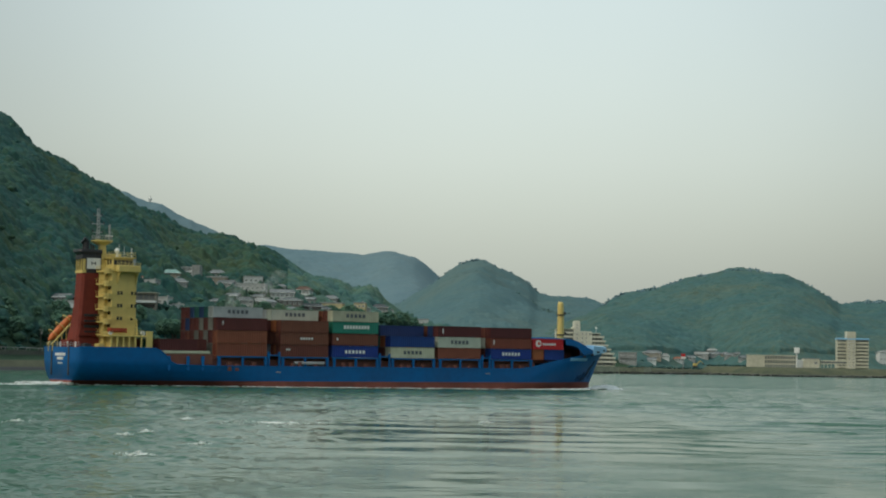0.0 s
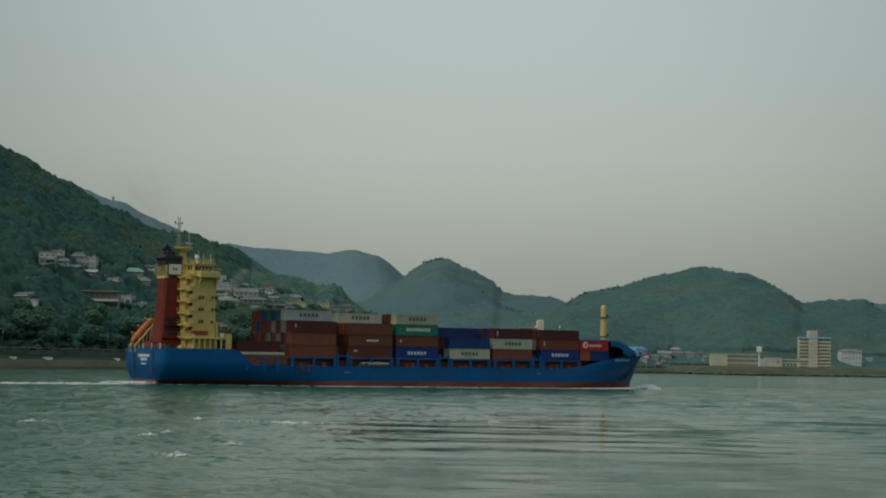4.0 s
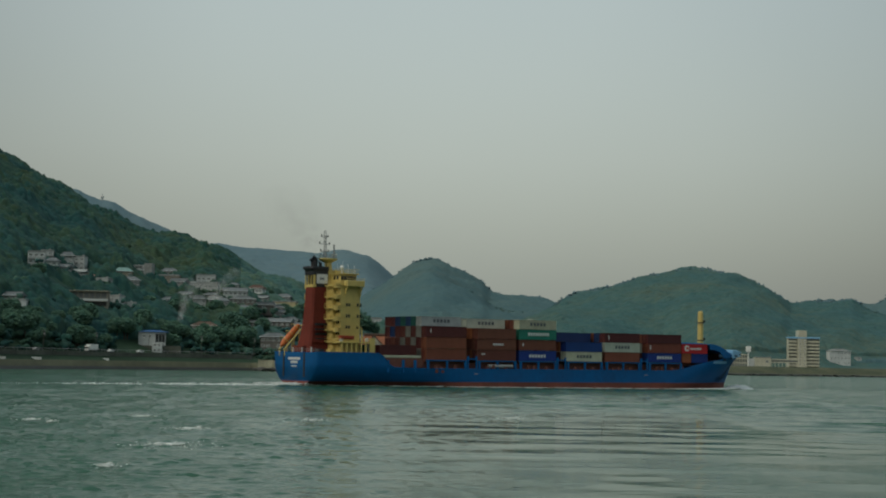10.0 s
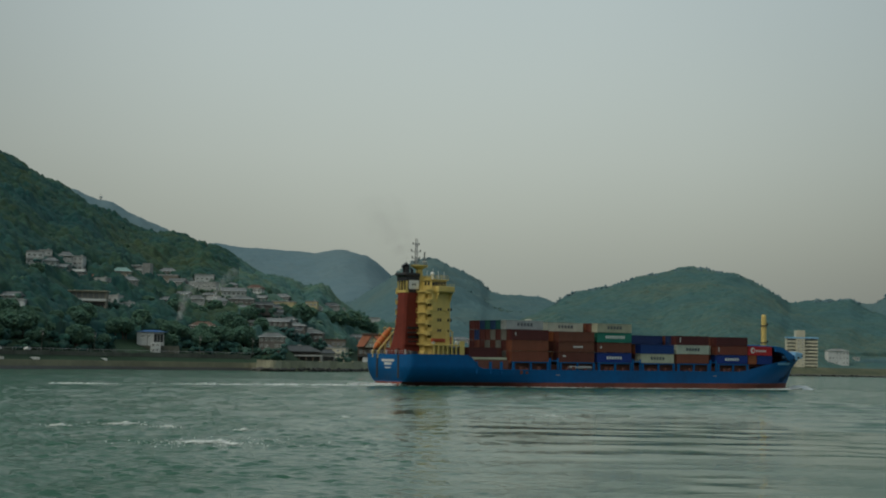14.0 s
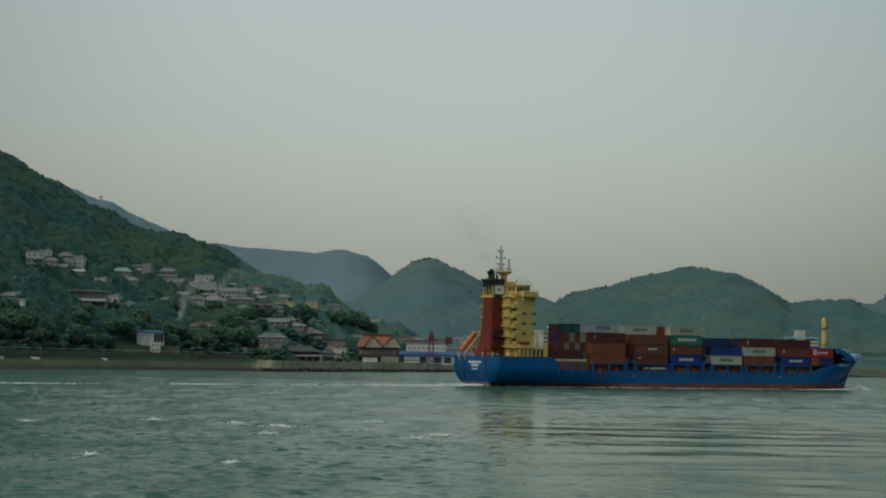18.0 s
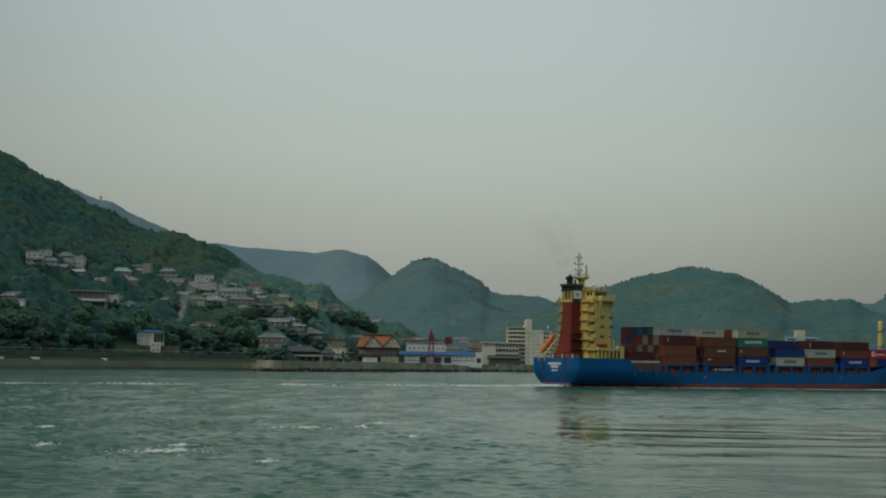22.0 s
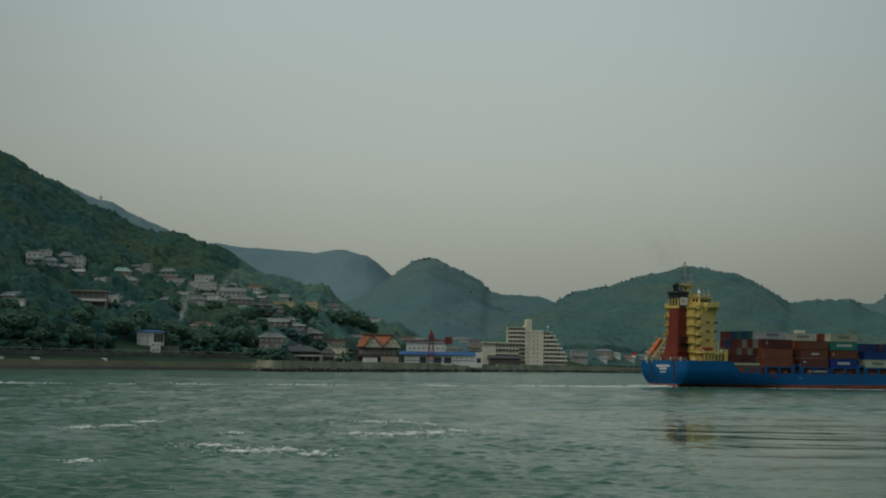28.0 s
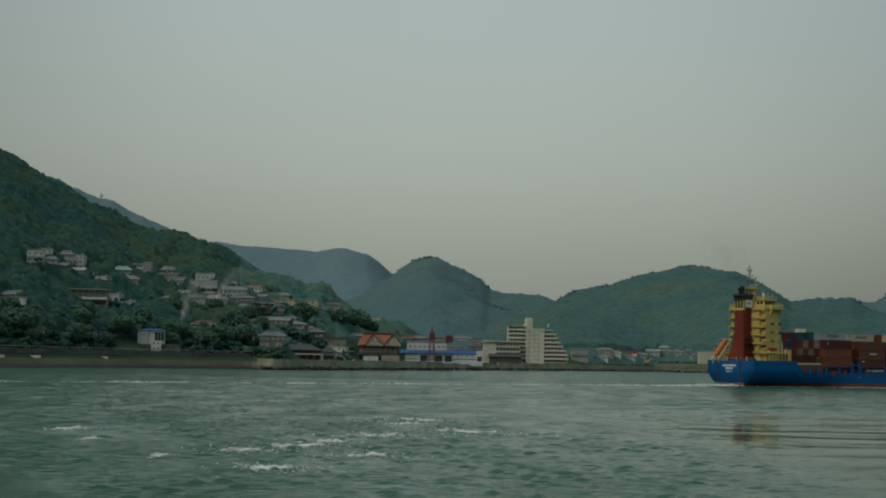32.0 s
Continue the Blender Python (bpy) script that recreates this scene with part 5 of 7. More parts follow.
canopy("ridge_canopy", (3, 5), -0.12, 0.335, 1750, 3330, 0.0008, 3.2, 9.0, 4.6, LEAF_HAZE, "woodland of the ridges in the middle distance, painted hazy")
canopy("distant_canopy", (1, 2), -0.31, 0.06, 2450, 4260, 0.0012, 6.0, 16.0, 5.0, LEAF_BLUE_HAZE, "woodland of the distant mountains, blue-grey with painted haze")


# ---------------------------------------------------------------- smoke over the gardens
def plume(x, y, z, lean, tall, seed, label):
    """Soft overlapping puffs, wider and thinner with height."""
    rng = np.random.default_rng(seed)
    t = thing("smoke_plume", pose(x, y, z), label, "smoke")
    for i in range(6):
        k = i / 5
        V, F = clumps(np.zeros((1, 3)), np.ones(1), 2, rng, 1.0, 0.03)
        r = 1.1 + 4.2 * k
        at = Matrix.Translation((lean * k ** 1.4 + rng.normal(0, 0.25) * r, rng.normal(0, 0.3) * r, 1.5 + tall * k))
        piece("smoke_puff", mesh_of("smoke_puff", V, F, True), SMOKE_MAT[min(2, i // 2)], t, m=at @ Matrix.Diagonal((r, r, 1.6 + 0.2 * tall, 1)))
    return t


def smoke_material(name, thick):
    m = bpy.data.materials.new(name)
    m.use_nodes = True
    nt = m.node_tree
    out, b = nt.nodes["Material Output"], nt.nodes["Principled BSDF"]
    b.inputs["Base Color"].default_value, b.inputs["Roughness"].default_value = (0.85, 0.90, 0.90, 1), 1.0
    b.inputs["Specular IOR Level"].default_value = 0.0
    clear, mix = nt.nodes.new("ShaderNodeBsdfTransparent"), nt.nodes.new("ShaderNodeMixShader")
    n = nt.nodes.new("ShaderNodeTexNoise")
    n.inputs["Scale"].default_value = 1.6
    r = nt.nodes.new("ShaderNodeMapRange")
    r.inputs["From Min"].default_value, r.inputs["From Max"].default_value = 0.3, 0.65
    r.inputs["To Max"].default_value = thick
    co = nt.nodes.new("ShaderNodeTexCoord")
    nt.links.new(co.outputs["Object"], n.inputs["Vector"])
    nt.links.new(n.outputs["Fac"], r.inputs["Value"])
    # thins out towards the rim of each puff, sideways and upwards
    flat = nt.nodes.new("ShaderNodeVectorMath")
    flat.operation = "MULTIPLY"
    flat.inputs[1].default_value = (1, 0, 1)
    size = nt.nodes.new("ShaderNodeVectorMath")
    size.operation = "LENGTH"
    rim = nt.nodes.new("ShaderNodeMapRange")
    rim.interpolation_type = "SMOOTHSTEP"
    rim.inputs["From Min"].default_value, rim.inputs["From Max"].default_value = 0.95, 0.15
    both = nt.nodes.new("ShaderNodeMath")
    both.operation = "MULTIPLY"
    nt.links.new(co.outputs["Object"], flat.inputs[0])
    nt.links.new(flat.outputs[0], size.inputs[0])
    nt.links.new(size.outputs["Value"], rim.inputs["Value"])
    nt.links.new(r.outputs["Result"], both.inputs[0])
    nt.links.new(rim.outputs["Result"], both.inputs[1])
    nt.links.new(both.outputs[0], mix.inputs[0])
    nt.links.new(clear.outputs[0], mix.inputs[1])
    nt.links.new(b.outputs[0], mix.inputs[2])
    nt.links.new(mix.outputs[0], out.inputs["Surface"])
    return m


SMOKE_MAT = [smoke_material("smoke_thick", 0.30), smoke_material("smoke_thin", 0.20), smoke_material("smoke_faint", 0.13)]
PLUMES = [(plume(-143.0, 921.0, 20.5, 7, 22, 31, "thin white smoke rising from a garden fire"), (-143.0, 921.0, 20.5)),
          (plume(-136.0, 1010.0, 37.0, 11, 17, 32, "faint bluish smoke drifting over the roofs"), (-136.0, 1010.0, 37.0))]


# ---------------------------------------------------------------- traffic on the coast road
def wheel_set(t, xs, half, r):
    for x in xs:
        for s in (-1, 1):
            w = part("wheel", rod((x, s * half - 0.12, r), (x, s * half + 0.12, r), r, n=12), DARK_STEEL, t)
            part("rim", rod((x, s * half - 0.14, r), (x, s * half + 0.14, r), r * 0.55, n=10), GREY_STEEL, w)


def truck():
    t = thing("box_truck", Matrix.Identity(4), "white box truck driving along the coast road", "truck")
    part("cargo_box", box(-3.2, 3.6, -1.15, 1.15, 0.9, 3.6, 0.08), WHITE_PAINT, t)
    part("cab", box(-5.0, -3.3, -1.05, 1.05, 0.5, 2.7, 0.2), WHITE_PAINT, t)
    part("windscreen", box(-5.05, -4.9, -0.9, 0.9, 1.6, 2.4), GLASS_DARK, t)
    part("side_window", box(-4.7, -3.9, -1.08, -1.02, 1.6, 2.3), GLASS_DARK, t)
    part("chassis", box(-4.8, 3.6, -0.5, 0.5, 0.45, 0.88), DARK_STEEL, t)
    wheel_set(t, (-4.1, 2.2), 0.95, 0.45)
    return t


def car(mat, words):
    t = thing("car", Matrix.Identity(4), words + " car driving along the coast road", "car", "cars on the coast road")
    part("body", box(-2.1, 2.1, -0.85, 0.85, 0.3, 0.95, 0.18), mat, t)
    part("cabin", loft([[(-1.3, -0.8, 0.95), (1.7, -0.8, 0.95), (1.7, 0.8, 0.95), (-1.3, 0.8, 0.95)], [(-0.6, -0.68, 1.5), (1.3, -0.68, 1.5), (1.3, 0.68, 1.5), (-0.6, 0.68, 1.5)]]), mat, t)
    part("side_glass", box(-0.6, 1.3, -0.79, -0.74, 1.0, 1.38), GLASS_DARK, t)
    wheel_set(t, (-1.35, 1.35), 0.78, 0.32)
    return t


TRAFFIC = [(truck(), 655.0, 34.0), (car(WHITE_PAINT, "small white"), 688.0, 31.0), (car(GREY_STEEL, "silver"), 556.0, 31.0), (car(WHITE_PAINT, "white"), 740.0, 31.0), (car(FUNNEL_BLACK, "black"), 470.0, 31.0)]


def road_pose(start, off, t):
    """Along the shore by the bearing, heading to the left."""
    b = (start - 49.0 * t - 784) / 3000.0
    y = float(coast(b)) + off
    p, q = Vector((b * y, y)), None
    b2 = b - 0.004
    y2 = float(coast(b2)) + off
    way = math.degrees(math.atan2(y2 - y, b2 * y2 - b * y))
    z = float(np.interp(b, [-0.114, -0.106, -0.02], [7.1, 4.7, 4.7]))
    return pose(b * y, y, z, 0, 0, way + 180)


# ---------------------------------------------------------------- container ship (bow along x, port along y)
def ship_top(x):
    return float(np.interp(x, [0, 17, 18.5, 21, 22.8, 112, 116, 121, 126, 134, 141, 148], [7.65, 7.65, 7.0, 4.7, 3.95, 3.95, 4.35, 5.6, 6.6, 7.9, 8.9, 9.7]))


def hull_half(s, z):
    """Half the breadth at the share s of the length and at the height z."""
    stern = np.interp(z, [-3, -0.6, 0.3, 1.2, 2.6, 4.2, 8], [0.5, 3.6, 6.2, 7.9, 9.3, 10.2, 10.5])
    run = np.clip(s / 0.30, 0, 1) ** 1.8
    body = stern + (10.6 - stern) * run
    fine_z = np.clip((z + 1) / 10.5, 0, 1)
    start = 0.76 + 0.14 * fine_z
    k = np.clip((s - start) / (1 - start), 0, 1)
    return float(max(0.05, body * (1 - k ** (1.7 + 1.2 * fine_z))))


def ship_hull(ship):
    stations = np.concatenate([np.linspace(0, 0.11, 12), np.linspace(0.12, 0.155, 9), np.linspace(0.2, 0.74, 12), np.linspace(0.76, 1.0, 30)])

    def skin(low, high, rows, side):
        ring = []
        for s in stations:
            x_mid = s * 144
            a, b = low(x_mid), high(x_mid)
            line = []
            for z in np.linspace(a, b, rows):
                end = 142.5 + 5.0 * max(0.0, z / 9.7) ** 1.1
                line.append((s * end, side * hull_half(s, z), z))
            ring.append(line)
        return ring

    bm = bmesh.new()

    def lay(ring):
        rows = [[bm.verts.new(p) for p in line] for line in ring]
        for r0, r1 in zip(rows, rows[1:]):
            for i in range(len(r0) - 1):
                bm.faces.new((r0[i], r1[i], r1[i + 1], r0[i + 1]))
        return rows

    left = lay(skin(lambda x: 0.62, ship_top, 12, 1))
    right = lay(skin(lambda x: 0.62, ship_top, 12, -1))
    for i in range(11):
        bm.faces.new((left[0][i], left[0][i + 1], right[0][i + 1], right[0][i]))
        bm.faces.new((left[-1][i], right[-1][i], right[-1][i + 1], left[-1][i + 1]))
    bmesh.ops.recalc_face_normals(bm, faces=bm.faces)
    hull = part("hull", bm, HULL_BLUE, ship, "blue painted steel hull")
    for p in hull.data.polygons:
        p.use_smooth = True
    bm = bmesh.new()
    left = lay(skin(lambda x: -2.8, lambda x: 0.62, 6, 1))
    right = lay(skin(lambda x: -2.8, lambda x: 0.62, 6, -1))
    for i in range(5):
        bm.faces.new((left[0][i], left[0][i + 1], right[0][i + 1], right[0][i]))
    bmesh.ops.recalc_face_normals(bm, faces=bm.faces)
    part("boot_topping", bm, BOOT_RED, ship, "rust-red band along the waterline")
    # decks a little below the bulwark's edge
    bm = bmesh.new()
    last = None
    for s in stations:
        x = s * 144
        z = {True: 6.7, False: ship_top(x) - 1.0}[x < 17.5]
        h = hull_half(s, z) - 0.06
        end = 142.5 + 5.0 * max(0.0, z / 9.7) ** 1.1
        pair = (bm.verts.new((s * end, h, z)), bm.verts.new((s * end, -h, z)))
        if last:
            bm.faces.new((last[0], last[1], pair[1], pair[0]))
        last = pair
    part("deck", bm, DECK_RED, ship, "red-brown painted deck")
    # rub rail and rail cap along both edges
    for side in (-1, 1):
        bm = bmesh.new()
        for s0, s1 in zip(stations, stations[1:]):
            pts = []
            for s in (s0, s1):
                z = ship_top(s * 144)
                end = 142.5 + 5.0 * max(0.0, z / 9.7) ** 1.1
                pts.append((s * end, side * hull_half(s, z), z))
            add_rod(bm, pts[0], pts[1], 0.09, n=5)
        part("bulwark_rail", bm, HULL_BLUE, ship)
    # dark seams and name bars of the transom, draught marks
    for y in (5.6, -4.6):
        part("stern_guide", box(-0.12, 0.02, y - 0.35, y + 0.35, 1.6, 7.5), DARK_STEEL, ship, "dark vertical recess in the transom")
    for z, wide, n in ((5.75, 6.0, 10), (4.9, 3.4, 6), (4.05, 2.6, 7)):
        for i in range(n):
            a = 0.4 - wide / 2 + wide * i / n
            part("name_bar", box(-0.14, 0.0, a, a + wide / n * 0.72, z, z + (0.62 if z > 4.5 else 0.3)), MARK_WHITE, ship)
    for x, n in ((46.8, 3), (103.5, 3)):
        for i in range(n):
            part("hull_mark", box(x - 0.6 + i * 0.42, x - 0.32 + i * 0.42, -10.68, -10.5, 2.55, 2.85), GREY_STEEL, ship, "small pale hull mark")
    def on_bow(x, z, out):
        """A point of the bow's side, so far out of the plating."""
        return (x, -hull_half(min(1.0, x / (142.5 + 5.0 * (z / 9.7) ** 1.1)), z) - out, z)

    def bow_mark(name, x0, x1, z0, z1, mat, label, lean=0.0, out=0.03):
        rows = []
        for z in np.linspace(z0, z1, 5):
            k = lean * (z - z0)
            rows.append([on_bow(x0 + k, z, out), on_bow(x1 + k, z, out), on_bow(x1 + k, z, -0.15), on_bow(x0 + k, z, -0.15)])
        part(name, loft(rows), mat, ship, label)

    for i in range(9):
        bow_mark("bow_name_bar", 128.6 + i * 0.7, 129.15 + i * 0.7, 6.05, 6.75, PALE_BLUE, "pale lettering bar on the bow", 0.0, 0.16)
    scuffs = np.random.default_rng(77)
    for x, z, wide, tall in ((137.6, 1.2, 0.9, 3.6), (138.9, 2.0, 0.5, 3.4), (136.4, 0.9, 0.6, 2.4), (139.6, 4.6, 0.7, 1.6), (135.2, 0.9, 0.4, 1.7), (140.5, 1.6, 0.4, 2.2), (134.0, 1.0, 0.35, 1.3)):
        bow_mark("paint_scuff", x, x + wide, z, z + tall, HULL_WORN, "dark rubbed streak on the bow plating", scuffs.uniform(0.1, 0.4), 0.11)
    part("anchor_recess", box(138.6, 140.2, -3.9, -3.1, 4.0, 5.6, 0.2), DARK_STEEL, ship, "dark anchor pocket")
    part("anchor", loft([[(139.0, -4.0, 4.3), (139.8, -4.0, 4.3), (139.8, -3.6, 4.3), (139.0, -3.6, 4.3)], [(139.25, -4.1, 5.4), (139.55, -4.1, 5.4), (139.55, -3.7, 5.4), (139.25, -3.7, 5.4)]]), DARK_STEEL, ship)
    for x in (133.0, 136.0, 143.2, 145.0):
        s = x / 147
        part("fairlead", box(x - 0.35, x + 0.35, -hull_half(s, 8.3) - 0.1, -hull_half(s, 8.3) + 0.3, ship_top(x) - 0.85, ship_top(x) - 0.35, 0.08), DARK_STEEL, ship)


def rails(ship, pts, height=1.05, mat=None, name="railing"):
    bm = bmesh.new()
    for a, b in zip(pts, pts[1:]):
        a, b = Vector(a), Vector(b)
        n = max(1, round((b - a).length / 1.8))
        for i in range(n + 1):
            p = a.lerp(b, i / n)
            add_rod(bm, p, p + Vector((0, 0, height)), 0.035, n=4)
        for k in (0.5, 1.0):
            add_rod(bm, a + Vector((0, 0, height * k)), b + Vector((0, 0, height * k)), 0.035, n=4)
    return part(name, bm, mat or SHIP_YELLOW, ship)


def ship_house(ship):
    # funnel casing
    def ring(x0, x1, h, z, cut=0.5):
        return [(x0, -h + cut, z), (x0 + cut, -h, z), (x1, -h, z), (x1, h, z), (x0 + cut, h, z), (x0, h - cut, z)]
    part("funnel_casing", loft([ring(1.7, 7.7, 3.5, 6.7), ring(2.1, 7.7, 3.3, 9.0), ring(2.7, 7.7, 2.75, 12.2), ring(3.1, 7.7, 2.3, 16.0), ring(3.35, 7.7, 2.15, 19.5), ring(3.55, 7.7, 2.1, 23.6)]),
         FUNNEL_BROWN, ship, "red-brown funnel casing")
    part("winch_house", box(1.0, 3.0, -1.8, 3.4, 6.7, 9.2, 0.1), FUNNEL_BROWN, ship)
    for z in (10.2, 13.0):
        rails(ship, [(2.6, -3.5, z), (8.4, -3.5, z)], 1.0, FUNNEL_BROWN)
        part("casing_walkway", box(2.4, 8.4, -3.7, -3.0, z - 0.15, z), FUNNEL_BROWN, ship)
    for z in (9.4, 10.6, 11.8, 13.0, 14.2):
        part("casing_louvre", box(3.9, 7.2, -3.0, -2.2, z, z + 0.55), FUNNEL_BLACK, ship, "dark louvre")
    part("funnel_band", box(4.3, 7.7, -2.14, 2.14, 23.6, 27.6), FUNNEL_BLACK, ship, "black top of the funnel")
    part("funnel_emblem", box(4.45, 7.5, -2.22, -2.13, 24.5, 26.8), MARK_WHITE, ship, "white emblem panel")
    for x0, x1 in ((5.2, 5.45), (6.0, 6.25), (5.45, 6.0)):
        part("emblem_bar", box(x0 + 0.2, x1 + 0.2, -2.26, -2.22, 25.35 if x1 - x0 < 0.4 else 25.6, 26.05 if x1 - x0 < 0.4 else 25.8), MARK_DARK, ship)
    for y in (-2.0, -0.67, 0.67, 2.0):
        part("louvre_post", box(3.6, 3.9, y - 0.13, y + 0.13, 23.6, 26.6), SHIP_YELLOW, ship)
    for x in (4.05,):
        part("louvre_post", box(x - 0.1, x + 0.1, -2.1, -1.85, 23.6, 26.6), SHIP_YELLOW, ship)
    part("funnel_collar", box(3.5, 4.3, -2.15, 2.15, 26.6, 27.6), FUNNEL_BLACK, ship)
    part("louvre_core", box(4.05, 4.3, -1.85, 1.85, 23.6, 26.6), DARK_STEEL, ship)
    part("louvre_sill", box(3.5, 4.32, -2.18, 2.18, 23.6, 24.2), SHIP_YELLOW, ship)
    part("funnel_cap", loft([ring(3.4, 7.75, 2.2, 27.6), ring(2.7, 7.8, 2.35, 28.2), ring(2.8, 7.8, 2.3, 28.7)]), FUNNEL_BLACK, ship, "black overhanging funnel cap")
    for x, y, r, z in ((4.9, -0.6, 0.55, 30.6), (5.0, 0.9, 0.5, 30.2), (5.6, -1.4, 0.22, 29.8), (5.7, 0.6, 0.22, 30.0), (6.4, -0.8, 0.18, 29.6)):
        bm = rod((x, y, 28.6), (x, y, z), r, n=12)
        add_rod(bm, (x + 0.05, y, z - 0.15), (x - r * 1.3, y, z + r * 0.8), r * 0.95, n=12)
        part("exhaust_pipe", bm, FUNNEL_BLACK, ship)
    # accommodation block
    before = set(ship.children)
    part("accommodation_block", box(7.8, 13.9, -9.3, 9.3, 6.7, 24.0, 0.12), SHIP_YELLOW, ship, "yellow accommodation block")
    part("stair_tower", box(7.3, 7.85, -6.6, 6.6, 6.7, 24.0), SHIP_YELLOW, ship)
    for z in (10.5, 13.2, 15.9, 18.6, 21.3, 24.0):
        arc = [(7.8, -9.4), (7.3, -9.35), (6.9, -9.0), (6.7, -8.3), (6.7, -3.2), (7.8, -3.2)]
        arc2 = [(x, -y) for x, y in arc]
        part("balcony_deck", loft([[(x, y, z - 0.25) for x, y in arc], [(x, y, z + 0.05) for x, y in arc]]), SHIP_YELLOW, ship)
        part("balcony_deck", loft([[(x, y, z - 0.25) for x, y in arc2], [(x, y, z + 0.05) for x, y in arc2]]), SHIP_YELLOW, ship)
        for line in (arc, arc2):
            part("balcony_apron", loft([[(x, y, z - 0.6), (x, y, z + 0.5), (x + 0.08, y * 0.985, z + 0.5), (x + 0.08, y * 0.985, z - 0.6)] for x, y in line[:4]]), SHIP_YELLOW, ship)
            rails(ship, [(x, y, z) for x, y in line[:5]], 1.0)
    for z in (13.4, 16.1, 18.8):
        for x in (8.85, 9.55, 11.95, 12.75):
            if z == 13.4 and x > 12.5:
                continue
            w = part("window_frame", box(x - 0.3, x + 0.3, -9.37, -9.28, z + 0.0, z + 0.85, 0.03), SHIP_YELLOW, ship)
            part("pane", box(x - 0.25, x + 0.25, -9.42, -9.36, z + 0.05, z + 0.8), GLASS_DARK, w)
    for z in (12.4, 15.1, 17.8, 20.5):
        for y in (-7.4, -6.4):
            part("pane", box(7.72, 7.82, y - 0.3 - 1, y + 0.3 - 1, z - 0.5, z + 0.4), GLASS_DARK, ship)
        part("aft_door", box(7.7, 7.82, 6.9, 7.7, z - 1.8, z + 0.2), GREY_STEEL, ship)
    for i in range(5):
        z = 10.5 + i * 2.7
        bm = bmesh.new()
        for k in range(9):
            add_box(bm, 6.9, 7.5, -7.6 + k * 0.25 if i % 2 else -5.6 - k * 0.25, -7.3 + k * 0.25 if i % 2 else -5.3 - k * 0.25, z + k * 0.29, z + k * 0.29 + 0.05)
        part("ladder_stair", bm, SHIP_YELLOW, ship)
    for ob in set(ship.children) - before:
        for v in ob.data.vertices:
            x, y, z = v.co
            v.co = (13.5 + (x - 13.9) * 5.6 / 6.1 if x > 7.8 else 7.9 + (x - 7.8) * 1.35, y * 0.86, z)
    # gallery round the foot of the block
    part("gallery_roof", box(6.6, 16.5, -10.3, 10.3, 9.9, 10.3, 0.08), SHIP_YELLOW, ship)
    for y in (-10.15, 10.15):
        for x in np.linspace(7.2, 14.0, 6):
            part("gallery_post", box(x - 0.16, x + 0.16, y - 0.14, y + 0.14, 7.6, 9.9), SHIP_YELLOW, ship)
        part("gallery_end", box(15.1, 16.5, y - 0.16, y + 0.16, 7.6, 11.2), SHIP_YELLOW, ship)
        part("gallery_sill", box(6.6, 16.5, y - 0.12, y + 0.12, 7.3, 7.75), SHIP_YELLOW, ship)
    rails(ship, [(6.7, -10.2, 10.3), (15.0, -10.2, 10.3)], 0.9)
    # rescue boat and davit on the gallery
    hull = [[(6.5 + 4.3 * k, -9.9 + s * w * 0.6, z) for s, w, z in ((-1, wt, 11.75), (-1, wt * 0.8, 11.1), (0, 0, 10.75), (1, wt * 0.8, 11.1), (1, wt, 11.75))] for k, wt in ((0, 0.35), (0.12, 0.8), (0.5, 0.95), (0.85, 0.75), (1.0, 0.12))]
    part("rescue_boat", loft(hull), ORANGE_RED, ship, "red open rescue boat")
    bm = rod((13.2, -9.6, 10.3), (12.9, -9.8, 13.6), 0.2)
    add_rod(bm, (12.9, -9.8, 13.6), (11.2, -10.1, 14.3), 0.15)
    add_rod(bm, (11.2, -10.1, 14.3), (11.1, -10.1, 12.0), 0.05, n=5)
    part("boat_davit", bm, SHIP_YELLOW, ship)
    for x in (7.1, 14.4):
        part("life_raft", rod((x, -10.1, 10.75), (x, -9.5, 10.75), 0.42, n=12), WHITE_PAINT, ship, "white life raft canister")
    # bridge deck with wings
    before = set(ship.children)
    part("bridge_deck", box(7.6, 14.0, -9.4, 9.4, 23.9, 24.3, 0.05), SHIP_YELLOW, ship)
    for side in (-1, 1):
        ys = sorted((side * 9.25, side * 11.0))
        part("bridge_wing", box(8.6, 13.8, ys[0], ys[1], 23.7, 25.2, 0.15), SHIP_YELLOW, ship)
        for x in (9.0, 13.2):
            part("wing_bracket", loft([[(x, side * 9.3, 21.2), (x + 0.25, side * 9.3, 21.2), (x + 0.25, side * 9.4, 21.2), (x, side * 9.4, 21.2)],
                                       [(x, side * 9.3, 22.6), (x + 0.25, side * 9.3, 22.6), (x + 0.25, side * 9.8, 22.6), (x, side * 9.8, 22.6)],
                                       [(x, side * 9.3, 23.6), (x + 0.25, side * 9.3, 23.6), (x + 0.25, side * 10.8, 23.6), (x, side * 10.8, 23.6)]]), SHIP_YELLOW, ship)
        rails(ship, [(8.6, side * 10.9, 25.2), (13.8, side * 10.9, 25.2)], 0.5)
    part("bridge_house", box(8.6, 13.4, -7.2, 7.2, 24.3, 26.8, 0.1), SHIP_YELLOW, ship)
    for x0 in np.linspace(8.8, 12.4, 5):
        part("bridge_window", box(x0, x0 + 0.75, -7.26, -7.16, 25.4, 26.4), GLASS_DARK, ship)
    for y0 in np.linspace(-6.4, 5.4, 10):
        part("bridge_window", box(13.36, 13.46, y0, y0 + 1.0, 25.5, 26.5), GLASS_DARK, ship)
